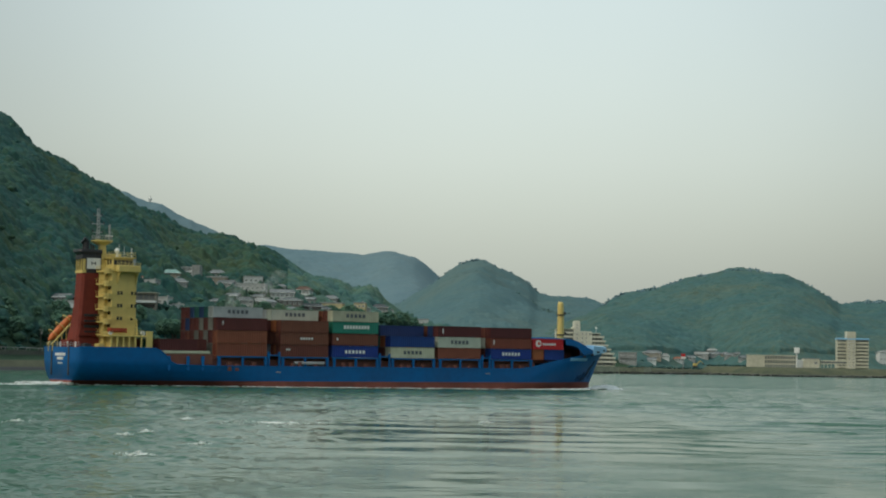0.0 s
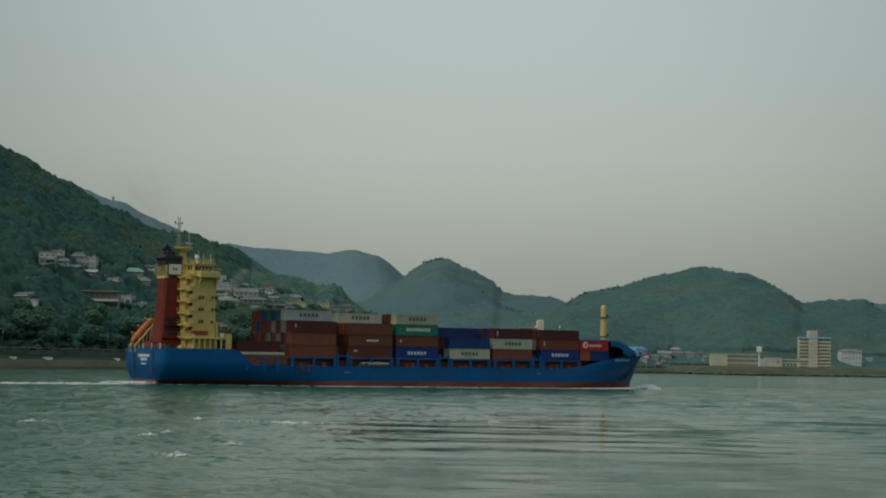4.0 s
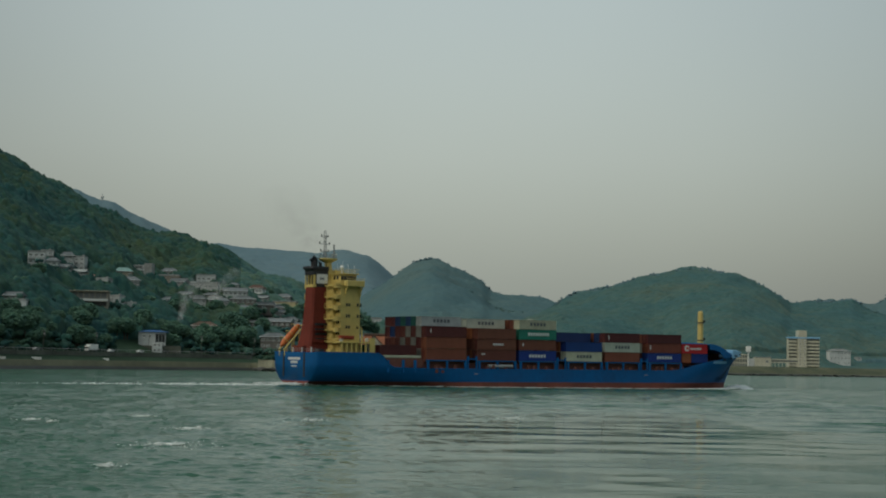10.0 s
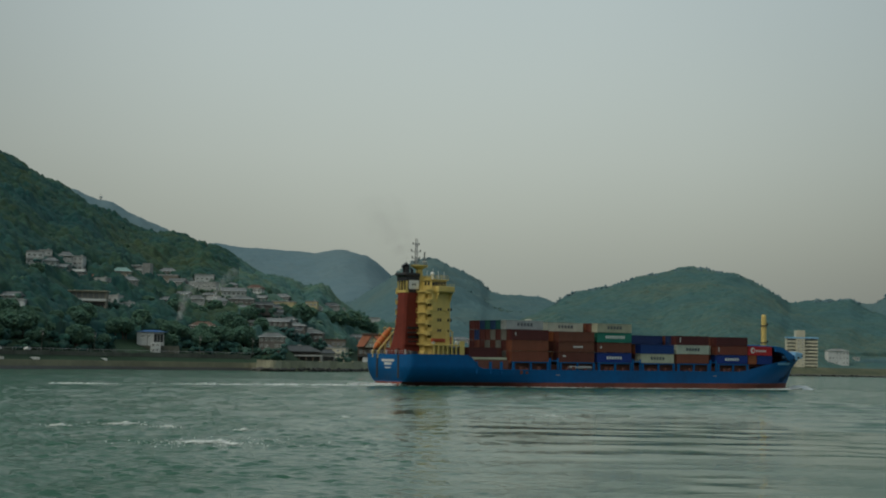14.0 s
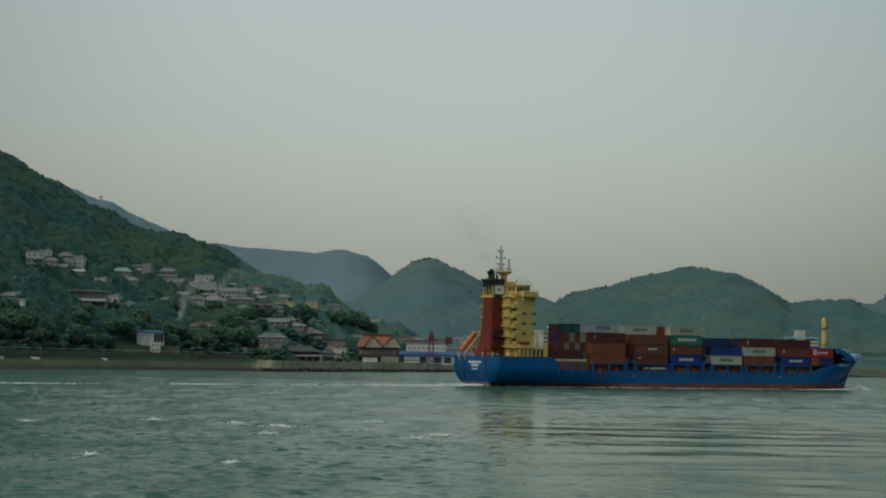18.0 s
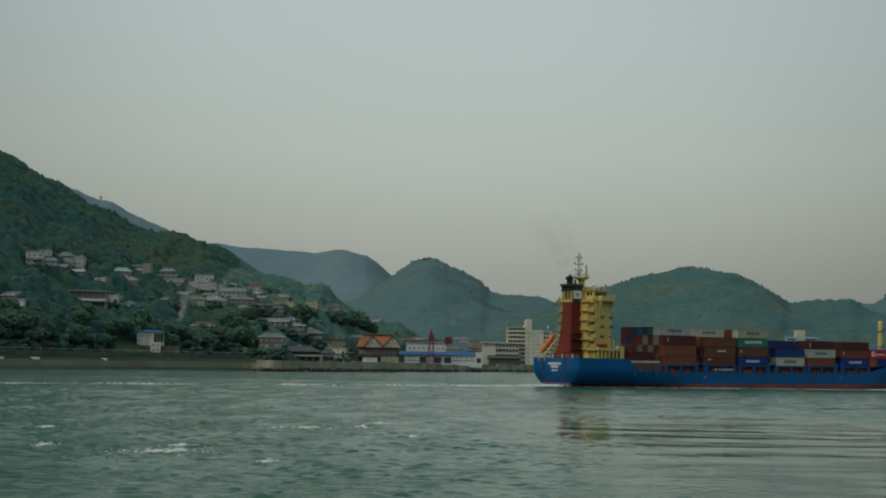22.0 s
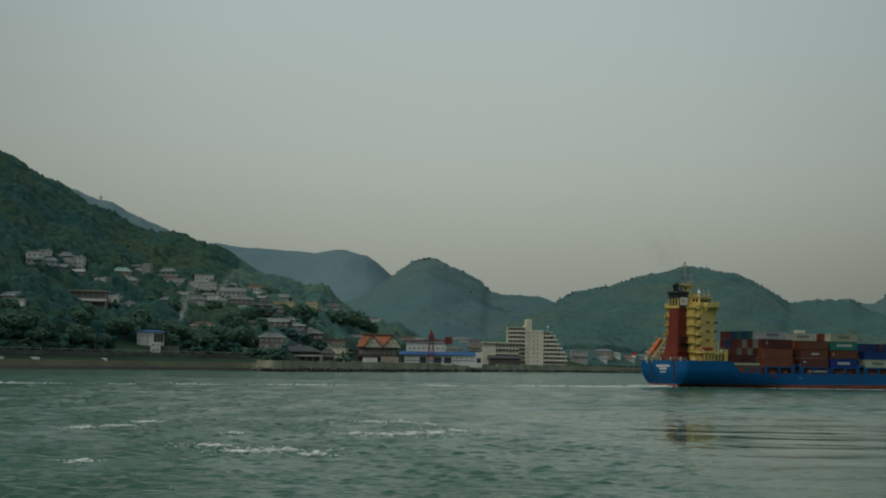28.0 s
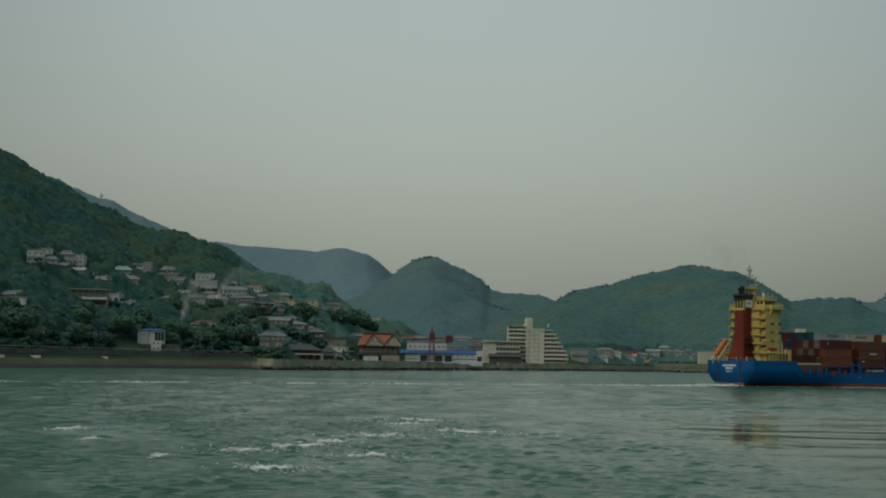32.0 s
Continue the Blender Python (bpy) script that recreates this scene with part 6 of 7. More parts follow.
    for y0 in (-6.2, -4.6, 3.6, 5.2):
        part("bridge_window", box(8.54, 8.64, y0, y0 + 1.0, 25.5, 26.5), GLASS_DARK, ship)
    part("bridge_roof", box(8.2, 13.9, -7.6, 7.6, 26.8, 27.05, 0.05), SHIP_YELLOW, ship)
    rails(ship, [(8.2, -7.5, 27.05), (13.8, -7.5, 27.05), (13.8, 7.5, 27.05), (8.2, 7.5, 27.05), (8.2, -7.5, 27.05)], 1.0)
    bm = rod((10.4, -4.6, 27.0), (10.4, -4.6, 28.0), 0.22)
    part("dome_post", bm, WHITE_PAINT, ship)
    bm = bmesh.new()
    bmesh.ops.create_uvsphere(bm, u_segments=16, v_segments=10, radius=0.55, matrix=Matrix.Translation((10.4, -4.6, 28.5)))
    dome = part("satellite_dome", bm, WHITE_PAINT, ship, "white satellite dome")
    for p in dome.data.polygons:
        p.use_smooth = True
    part("compass_platform", box(9.8, 12.4, -2.0, 2.0, 27.0, 28.0, 0.05), SHIP_YELLOW, ship)
    for x, y, z in ((11.4, -3.2, 30.0), (11.8, -5.4, 29.4), (13.4, -5.8, 29.2), (13.2, 3.0, 29.8)):
        part("whip_antenna", rod((x, y, 27.2), (x, y, z), 0.05, n=5), WHITE_PAINT, ship)
    for ob in set(ship.children) - before:
        ob.data.transform(Matrix.Translation((0.35, 0, 0)) @ Matrix.Diagonal((0.97, 0.88, 1, 1)))
    # main mast
    up = pose(0.0, 0.3, -0.9)
    before = set(ship.children)
    part("mast_column", loft([[(7.5 + a, -1.6 + b, 23.8) for a, b in ((0, -0.9), (2.2, -0.9), (2.2, 0.9), (0, 0.9))],
                              [(7.5 + a, -1.6 + b, 27.0) for a, b in ((0, -0.7), (1.5, -0.7), (1.5, 0.7), (0, 0.7))],
                              [(7.4 + a, -1.6 + b, 31.4) for a, b in ((0, -0.6), (1.2, -0.6), (1.2, 0.6), (0, 0.6))]]), SHIP_YELLOW, ship, "yellow mast column")
    part("mast_platform", loft([[(8.0 + 0.9 * math.cos(a), -1.6 + 0.9 * math.sin(a), 30.6) for a in np.linspace(0, 6.28, 12, endpoint=False)],
                                [(8.0 + 2.4 * math.cos(a), -1.6 + 2.2 * math.sin(a), 31.4) for a in np.linspace(0, 6.28, 12, endpoint=False)],
                                [(8.0 + 2.4 * math.cos(a), -1.6 + 2.2 * math.sin(a), 31.7) for a in np.linspace(0, 6.28, 12, endpoint=False)]]), SHIP_YELLOW, ship)
    rails(ship, [(8.0 + 2.3 * math.cos(a), -1.6 + 2.1 * math.sin(a), 31.7) for a in np.linspace(0, 6.28, 9)], 0.9, GREY_STEEL)
    bm = bmesh.new()
    for dx, dy in ((-0.35, -0.35), (0.35, -0.35), (0, 0.4)):
        add_rod(bm, (7.0 + dx, -1.6 + dy, 31.6), (7.0 + dx * 0.6, -1.6 + dy * 0.6, 38.6), 0.09, n=5)
    for i in range(8):
        z = 32.0 + i * 0.7
        add_rod(bm, (6.65, -1.95, z), (7.35, -1.95, z + 0.7), 0.06, n=4)
        add_rod(bm, (7.35, -1.95, z), (7.0, -1.2, z + 0.7), 0.06, n=4)
    part("lattice_mast", bm, GREY_STEEL, ship, "grey lattice signal mast")
    for z, half in ((33.4, 1.1), (35.2, 1.4), (37.0, 0.9)):
        part("mast_yard", rod((7.0 - half, -1.6, z), (7.0 + half, -1.6, z), 0.1, n=5), GREY_STEEL, ship)
        part("mast_lamp", rod((7.0 - half, -1.6, z), (7.0 - half, -1.6, z + 0.6), 0.14, n=8), DARK_STEEL, ship)
        part("mast_lamp", rod((7.0 + half, -1.6, z), (7.0 + half, -1.6, z + 0.5), 0.14, n=8), DARK_STEEL, ship)
    bm = rod((9.7, -1.6, 31.6), (9.7, -1.6, 35.2), 0.2, n=6)
    add_rod(bm, (9.7, -1.6, 33.4), (10.4, -1.6, 33.4), 0.08, n=5)
    part("radar_post", bm, GREY_STEEL, ship)
    part("radar_scanner", box(8.9, 10.5, -1.75, -1.45, 32.6, 32.85, 0.05), WHITE_PAINT, ship)
    for ob in set(ship.children) - before:
        ob.matrix_basis = up
    # free-fall lifeboat on its ramp at the port quarter
    tilt = pose(0.2, 6.6, 8.9, 0, -47, 0)
    b = loft([[(tilt @ Vector((x, r * math.cos(a), 0.55 + 1.0 * r * math.sin(a)))) for a in np.linspace(0, 6.28, 12, endpoint=False)]
              for x, r in ((-0.5, 0.1), (0.0, 0.42), (0.9, 0.72), (2.2, 0.76), (4.6, 0.76), (6.2, 0.68), (6.9, 0.5), (7.1, 0.2))])
    boat = part("lifeboat", b, ORANGE, ship, "orange enclosed free-fall lifeboat")
    for p in boat.data.polygons:
        p.use_smooth = True
    for y in (-1.3, 1.3):
        a, b = tilt @ Vector((-0.9, y, -0.2)), tilt @ Vector((7.4, y, -0.2))
        part("ramp_beam", rod(a, b, 0.2), SHIP_YELLOW, ship)
        for k in (0.05, 0.4, 0.75, 1.0):
            p = a.lerp(b, k)
            part("ramp_leg", rod((p.x, p.y, 6.7), p, 0.15), SHIP_YELLOW, ship)
    for k in (1.4, 3.6, 5.8):
        hoop = [tilt @ Vector((k, 1.3 * math.cos(a), 0.6 + 1.5 * math.sin(a))) for a in np.linspace(-0.5, math.pi + 0.5, 9)]
        bm = bmesh.new()
        for p, q in zip(hoop, hoop[1:]):
            add_rod(bm, p, q, 0.09, n=5)
        part("cradle_hoop", bm, SHIP_YELLOW, ship)
    for k in (0.2, 0.55, 0.95):
        a, b = tilt @ Vector((8 * k, -1.3, -0.2)), tilt @ Vector((8 * k, 1.3, -0.2))
        part("ramp_rung", rod(a, b, 0.12), SHIP_YELLOW, ship)
    # low support under the short stack forward of the house
    part("stack_beam", box(18.4, 30.4, -9.75, -9.4, 6.55, 7.15, 0.05), BOX_PAINT["cream"], ship, "pale beam under the containers")
    part("stack_wall", box(18.4, 31.0, -9.7, 9.5, 4.2, 6.5), DECK_RED, ship)
    # poop fittings
    for x, y in ((3.0, -6.6), (3.2, 4.0), (5.6, -7.6)):
        bm = rod((x, y - 0.8, 7.9), (x, y + 0.8, 7.9), 0.6, n=12)
        add_box(bm, x - 0.7, x + 0.7, y - 1.1, y - 0.85, 6.7, 8.4)
        add_box(bm, x - 0.7, x + 0.7, y + 0.85, y + 1.1, 6.7, 8.4)
        part("mooring_winch", bm, SHIP_YELLOW if x > 5 else DARK_STEEL, ship)
    for y in (-7.0, -2.5, 2.0, 9.0):
        part("stern_post", rod((0.5, y, 6.7), (0.5, y, 8.8), 0.15), WHITE_PAINT, ship)
    rails(ship, [(0.3, -9.8, 7.65), (0.3, 9.8, 7.65)], 0.9, GREY_STEEL)


ORANGE_RED = material("boat_red", (0.42, 0.06, 0.03), 0.45, grain=1.5, vary=0.15, bump=0.03)


def ship_bow(ship):
    # foremast
    part("foremast", loft([[(133.2 + r * math.cos(a), r * math.sin(a), z) for a in np.linspace(0, 6.28, 12, endpoint=False)] for z, r in ((6.0, 0.95), (14, 0.85), (20.6, 0.75), (21.1, 0.5))]), SHIP_YELLOW, ship, "yellow foremast")
    for z in (12.5, 17.6):
        part("foremast_ring", rod((133.2, 0, z), (133.2, 0, z + 0.3), 1.05, n=12), DARK_STEEL, ship)
        part("foremast_lamp", box(133.9, 134.8, -0.4, 0.4, z + 0.3, z + 0.9, 0.1), DARK_STEEL, ship)
    bm = rod((134.3, 0, 8), (134.3, 0, 19.5), 0.05, n=4)
    part("foremast_ladder", bm, SHIP_YELLOW, ship)
    # curved whaleback over the forecastle
    prof = [(127.0, 11.5), (128.6, 11.4), (130.6, 10.9), (132.6, 10.1), (134.4, 9.2), (136.0, 8.75)]
    rings = []
    for x, z in prof:
        h = hull_half(min(1, x / 146.0), 8.5) + 0.25
        rings.append([(x, -h, z - 0.25), (x, -h, z), (x, -h * 0.5, z + 0.35), (x, 0, z + 0.45), (x, h * 0.5, z + 0.35), (x, h, z), (x, h, z - 0.25), (x, 0, z + 0.15)])
    part("whaleback", loft(rings), HULL_BLUE, ship, "blue curved wave breaker")
    for side in (-1, 1):
        bm = loft([[(x, side * (hull_half(min(1, x / 146.0), 8.5) + 0.27), z - 1.5 if x < 131 else ship_top(x) - 0.15), (x, side * (hull_half(min(1, x / 146.0), 8.5) + 0.27), z + 0.05),
                    (x, side * (hull_half(min(1, x / 146.0), 8.5) + 0.1), z + 0.05), (x, side * (hull_half(min(1, x / 146.0), 8.5) + 0.1), z - 1.5 if x < 131 else ship_top(x) - 0.15)] for x, z in prof])
        part("whaleback_edge", bm, HULL_BLUE, ship)
    rings = []
    for x in np.linspace(136.4, 147.2, 12):
        z = ship_top(x)
        s = min(1.0, x / (142.5 + 5.0 * (z / 9.7) ** 1.1))
        h = hull_half(s, z) + 0.12
        lift = 1.4 * max(0.0, (144.5 - x) / 8.0)
        rings.append([(x, -h - 0.05, z - 0.75), (x, -h, z + 0.15 + lift), (x, -max(0.02, h - 1.0), z + 0.4 + lift), (x, max(0.02, h - 1.0), z + 0.4 + lift), (x, h, z + 0.15 + lift), (x, h + 0.05, z - 0.75), (x, 0, z - 0.2)])
    part("forecastle_cover", loft(rings), PALE_BLUE, ship, "light blue forecastle cover")
    for x in (138.0, 141.0):
        part("cover_port", box(x - 0.3, x + 0.3, -hull_half(x / 147, 9) - 0.22, -hull_half(x / 147, 9) + 0.2, ship_top(x) - 0.35, ship_top(x) + 0.05), DARK_STEEL, ship)
    part("breakwater", box(135.5, 135.8, -5.0, 5.0, 6.4, 9.1, 0.04), DECK_RED, ship, "rust-brown bulkhead under the wave breaker")
    part("windlass", box(129.0, 134.0, -4.0, 4.0, 6.6, 8.4, 0.3), DECK_RED, ship, "rust-brown windlass")


BAYS = ((32.0, 2.83, 6.2), (47.65, 2.75, 6.2), (60.88, 2.74, 6.2), (76.48, 2.6, 6.2), (89.72, 2.6, 6.25), (104.9, 2.58, 6.25))


def ship_deck(ship):
    part("hatch_coaming", box(23.5, 119.0, -8.6, 8.6, 2.8, 5.5), DECK_RED, ship, "red-brown hatch coaming")
    for i, (x, h, z) in enumerate(BAYS):
        part("hatch_cover", box(x, x + 12.19, -9.3, 9.3, 5.5, z - 0.05, 0.05), DECK_RED, ship)
    part("hatch_cover", box(18.2, 30.6, -9.3, 9.3, 5.3, 5.85, 0.05), DECK_RED, ship)
    part("hatch_cover", box(117.4, 127.2, -7.4, 7.4, 5.3, 6.15, 0.05), DECK_RED, ship)
    for i, (x, h, z) in enumerate(BAYS):
        for side in (-1, 1):
            for dx, w in ((0.4, 0.3), (6.1, 0.24), (11.8, 0.3)):
                part("stanchion", box(x + dx - w, x + dx + w, side * 10.05 - 0.2, side * 10.05 + 0.2, 2.9, 6.1), HULL_BLUE, ship)
            part("edge_beam", box(x, x + 12.19, side * 9.9 - 0.25, side * 9.9 + 0.25, 5.85, 6.12), HULL_BLUE, ship)
            for dx in (2.4, 4.2, 8.3):
                part("deck_locker", box(x + dx, x + dx + 0.9, side * 10.1 - 0.3, side * 10.1 + 0.3, 2.9, 4.7 + 0.3 * math.sin(x + dx), 0.06), DECK_RED, ship)
        # lashing bridge aft of each bay
        if i:
            g0, g1 = BAYS[i - 1][0] + 12.3, x - 0.1
            if g1 - g0 > 1.5:
                for side in (-1, 1):
                    for gx in (g0 + 0.3, g1 - 0.3):
                        part("bridge_post", box(gx - 0.18, gx + 0.18, side * 9.9 - 0.2, side * 9.9 + 0.2, 2.9, 7.2), HULL_BLUE, ship)
                part("lashing_bridge", box(g0, g1, -9.9, 9.9, 6.3, 6.6), HULL_BLUE, ship)
    bm = rod((51.0, -9.9, 4.7), (58.6, -9.9, 4.7), 0.45, n=8)
    part("gangway", bm, GREY_STEEL, ship, "pale stowed gangway")
    for x in (20.5, 25.0, 28.5):
        part("stanchion", box(x - 0.3, x + 0.3, -10.25, -9.85, 2.9, 6.0), HULL_BLUE, ship)


def container_mesh(length, height):
    """Corrugated walls between corner posts; aft end at x 0."""
    n = int(length / 0.56)
    xs, dep = [], []
    for i in range(n):
        for k, d in ((0.0, 0.0), (0.3, 0.0), (0.5, 0.05), (0.8, 0.05)):
            xs.append(0.12 + (length - 0.24) * (i + k) / n)
            dep.append(d)
    xs.append(length - 0.12)
    dep.append(0.0)
    V, F = [], []
    for side in (-1, 1):
        o = len(V)
        for x, d in zip(xs, dep):
            y = side * (1.2 - d)
            V += [(x, y, 0.12), (x, y, height - 0.1)]
        for i in range(len(xs) - 1):
            a = o + 2 * i
            F.append((a, a + 2, a + 3, a + 1))
    o = len(V)
    V += [(0.12, -1.2, height - 0.06), (length - 0.12, -1.2, height - 0.06), (length - 0.12, 1.2, height - 0.06), (0.12, 1.2, height - 0.06)]
    V += [(length - 0.06, -1.18, 0.1), (length - 0.06, 1.18, 0.1), (length - 0.06, 1.18, height - 0.1), (length - 0.06, -1.18, height - 0.1)]
    V += [(0.1, -1.2, 0.12), (length - 0.1, -1.2, 0.12), (length - 0.1, 1.2, 0.12), (0.1, 1.2, 0.12)]
    F += [(o, o + 1, o + 2, o + 3), (o + 4, o + 5, o + 6, o + 7), (o + 8, o + 11, o + 10, o + 9)]
    return mesh_of("body", V, F)


def frame_mesh(length, height):
    bm = bmesh.new()
    for y in (-1.22, 1.1):
        for z in (0.0, height - 0.12):
            add_box(bm, 0, length, y, y + 0.12, z, z + 0.12)
        for x in (0.0, length - 0.16):
            add_box(bm, x, x + 0.16, y, y + 0.12, 0.12, height - 0.12)
    for x in (0.0, length - 0.12):
        for z in (0.0, height - 0.12):
            add_box(bm, x, x + 0.12, -1.1, 1.1, z, z + 0.12)
    me = bpy.data.meshes.new("frame")
    bm.to_mesh(me)
    bm.free()
    return me


def door_mesh(height, side):
    bm = bmesh.new()
    y0, y1 = sorted((side * 0.01, side * 1.1))
    add_box(bm, 0.16, 0.22, y0 + 0.03, y1 - 0.03, 0.12, height - 0.12)
    for k in (0.3, 0.8):
        add_rod(bm, (0.1, side * k, 0.15), (0.1, side * k, height - 0.15), 0.05, n=5)
    me = bpy.data.meshes.new("door")
    bm.to_mesh(me)
    bm.free()
    return me


MESHES = {}


def shared(key, make, mat):
    """One mesh for each shape and paint."""
    k = (*key, mat.name)
    if k not in MESHES:
        base = (*key, "")
        if base not in MESHES:
            MESHES[base] = make()
        MESHES[k] = MESHES[base].copy()
        MESHES[k].materials.append(mat)
    return MESHES[k]


LOADS = []  # containers and their places on the ship


def container(x, y, z, length, height, paint, mark=None):
    mat = BOX_PAINT[paint]
    size = "forty-foot" if length > 10 else "short"
    c = thing("shipping_container", Matrix.Identity(4), f"{paint.replace('dull', 'faded olive-grey')} corrugated steel {size} container stacked on the ship", "container", "containers on the ship")
    piece("body", shared(("body", length, height), lambda: container_mesh(length, height), mat), None, c)
    piece("frame", shared(("frame", length, height), lambda: frame_mesh(length, height), mat), None, c)
    for side in (-1, 1):
        piece("door", shared(("door", height, side), lambda: door_mesh(height, side), mat), None, c)
    if mark:
        tone, x0, wide, n, zc, tall = mark
        bm = bmesh.new()
        for i in range(n):
            a = x0 + wide * i / n
            add_box(bm, a, a + wide / n * 0.62, -1.25, -1.21, zc - tall / 2, zc + tall / 2)
        part("logo_mark", bm, tone, c, "plain lettering bars")
    LOADS.append((c, Matrix.Translation((x, y, z))))
    return c


def load_ship():
    rng = random.Random(7)
    common = ["brown", "brown", "rust", "maroon", "brown", "white", "grey", "navy", "green", "orange", "rust", "cream"]
    word = (MARK_WHITE, 3.4, 5.6, 6, 1.25, 0.75)
    dark_word = (MARK_DARK, 3.6, 5.4, 5, 1.3, 0.8)
    small = (MARK_WHITE, 5.0, 3.4, 5, 1.35, 0.5)
    side = {0: [("rust", None), ("rust", None), ("maroon", (MARK_WHITE, 1.2, 0.32, 1, 1.6, 0.9)), None],
            1: [("brown", (MARK_WHITE, 1.4, 1.2, 2, 1.6, 0.4)), ("brown", small), ("brown", None), None],
            2: [("blue", word), ("brown", (MARK_WHITE, 1.2, 0.5, 1, 1.4, 0.7)), ("green", (MARK_WHITE, 3.0, 7.0, 9, 1.45, 0.8)), ("cream", dark_word)],
            3: [("cream", dark_word), ("blue", None), None],
            4: [("rust", None), ("white", dark_word), ("maroon", (MARK_WHITE, 1.2, 0.4, 1, 1.3, 1.2))],
            5: [("blue", word), ("rust", (MARK_WHITE, 0.8, 0.4, 1, 1.5, 1.2)), ("maroon", None)]}
    for i, (x, h, z) in enumerate(BAYS):
        for row in range(8):
            y = -8.5 + row * 2.46
            for tier in range(len(side[i])):
                spec = side[i][tier]
                if row == 0:
                    if spec is None:
                        continue
                    paint, mark = spec
                else:
                    paint, mark = rng.choice(common), None
                    top = tier == len(side[i]) - 1
                    if top and i == 0:
                        paint, mark = ["", "grey", "teal", "navy", "teal", "navy", "maroon", "maroon"][row], (dark_word if row == 1 else None)
                    if i == 0 and not top:
                        paint = (["", "dull", "dull", "brown", "maroon", "brown", "maroon", "brown"], ["", "maroon", "dull", "brown", "dull", "maroon", "brown", "maroon"], ["", "dull", "maroon", "dull", "brown", "maroon", "navy", "maroon"])[tier][row]
                    if top and i == 1:
                        if row < 2 or row in (5, 7):
                            continue
                        paint, mark = ("white", dark_word) if row == 2 else (paint, None)
                    if top and i == 2 and row > 5:
                        paint = "brown"
                    if top and i == 3:
                        if row < 2:
                            continue
                        paint = ["", "", "navy", "cream", "green", "blue", "cream", "maroon"][row]
                    if top and i > 3 and row in (5,):
                        continue
                hh = h if not (tier == 3) else 2.5
                container(x, y, z + tier * h, 12.19, hh - 0.1, paint, mark)
    for row in range(8):
        y = -8.5 + row * 2.46
        container(18.4, y, 7.2, 12.19 if row else 9.1, 2.5, "maroon" if row < 2 else rng.choice(common))
    for row in range(1, 7):
        y = -8.5 + row * 2.46
        container(117.6, y, 6.2, 6.06, 2.6, "orange" if row == 1 else rng.choice(common))
        container(117.5, y, 8.82, 9.12, 2.6, "red" if row < 3 else rng.choice(common), (MARK_WHITE, 0.8, 5.6, 6, 1.5, 0.7) if row == 1 else None)
    container(117.6, -8.3, 6.2, 3.4, 2.6, "orange")
    container(121.2, -8.3, 6.2, 6.06, 2.6, "blue")
    red = container(117.5, -8.5, 8.82, 9.4, 2.6, "red", (MARK_WHITE, 3.0, 4.2, 7, 1.25, 0.55))
    bm = rod((1.7, -1.26, 1.4), (1.7, -1.21, 1.4), 0.85, n=20)
    part("round_mark", bm, MARK_WHITE, red, "white round emblem")
    part("round_mark_core", rod((1.85, -1.275, 1.4), (1.85, -1.262, 1.4), 0.42, n=16), BOX_PAINT["red"], red)


SHIP = thing("container_ship", Matrix.Identity(4), "blue-hulled container ship with yellow deckhouse and red-brown funnel", "container ship")
ship_hull(SHIP)
ship_house(SHIP)
ship_bow(SHIP)
ship_deck(SHIP)
load_ship()


def ship_pose(t):
    """The ship's place on the water at t seconds: a slow turn on a straight course."""
    k = t - 14.0
    cx, cy = -8.12 + 5.673 * k + 0.0066 * k * k, 429.19 + 5.439 * k + 0.00285 * k * k
    head = 0.5920 - 0.0007 * k
    ox, oy = cx - 9.4 * math.sin(head), cy + 9.4 * math.cos(head)
    return pose(ox, oy, -0.44, 0, -0.361, math.degrees(head))


# ---------------------------------------------------------------- water
SEA_LEVEL = -0.85
DRIFT = 1.2  # metres a second by which the tidal stream carries the surface


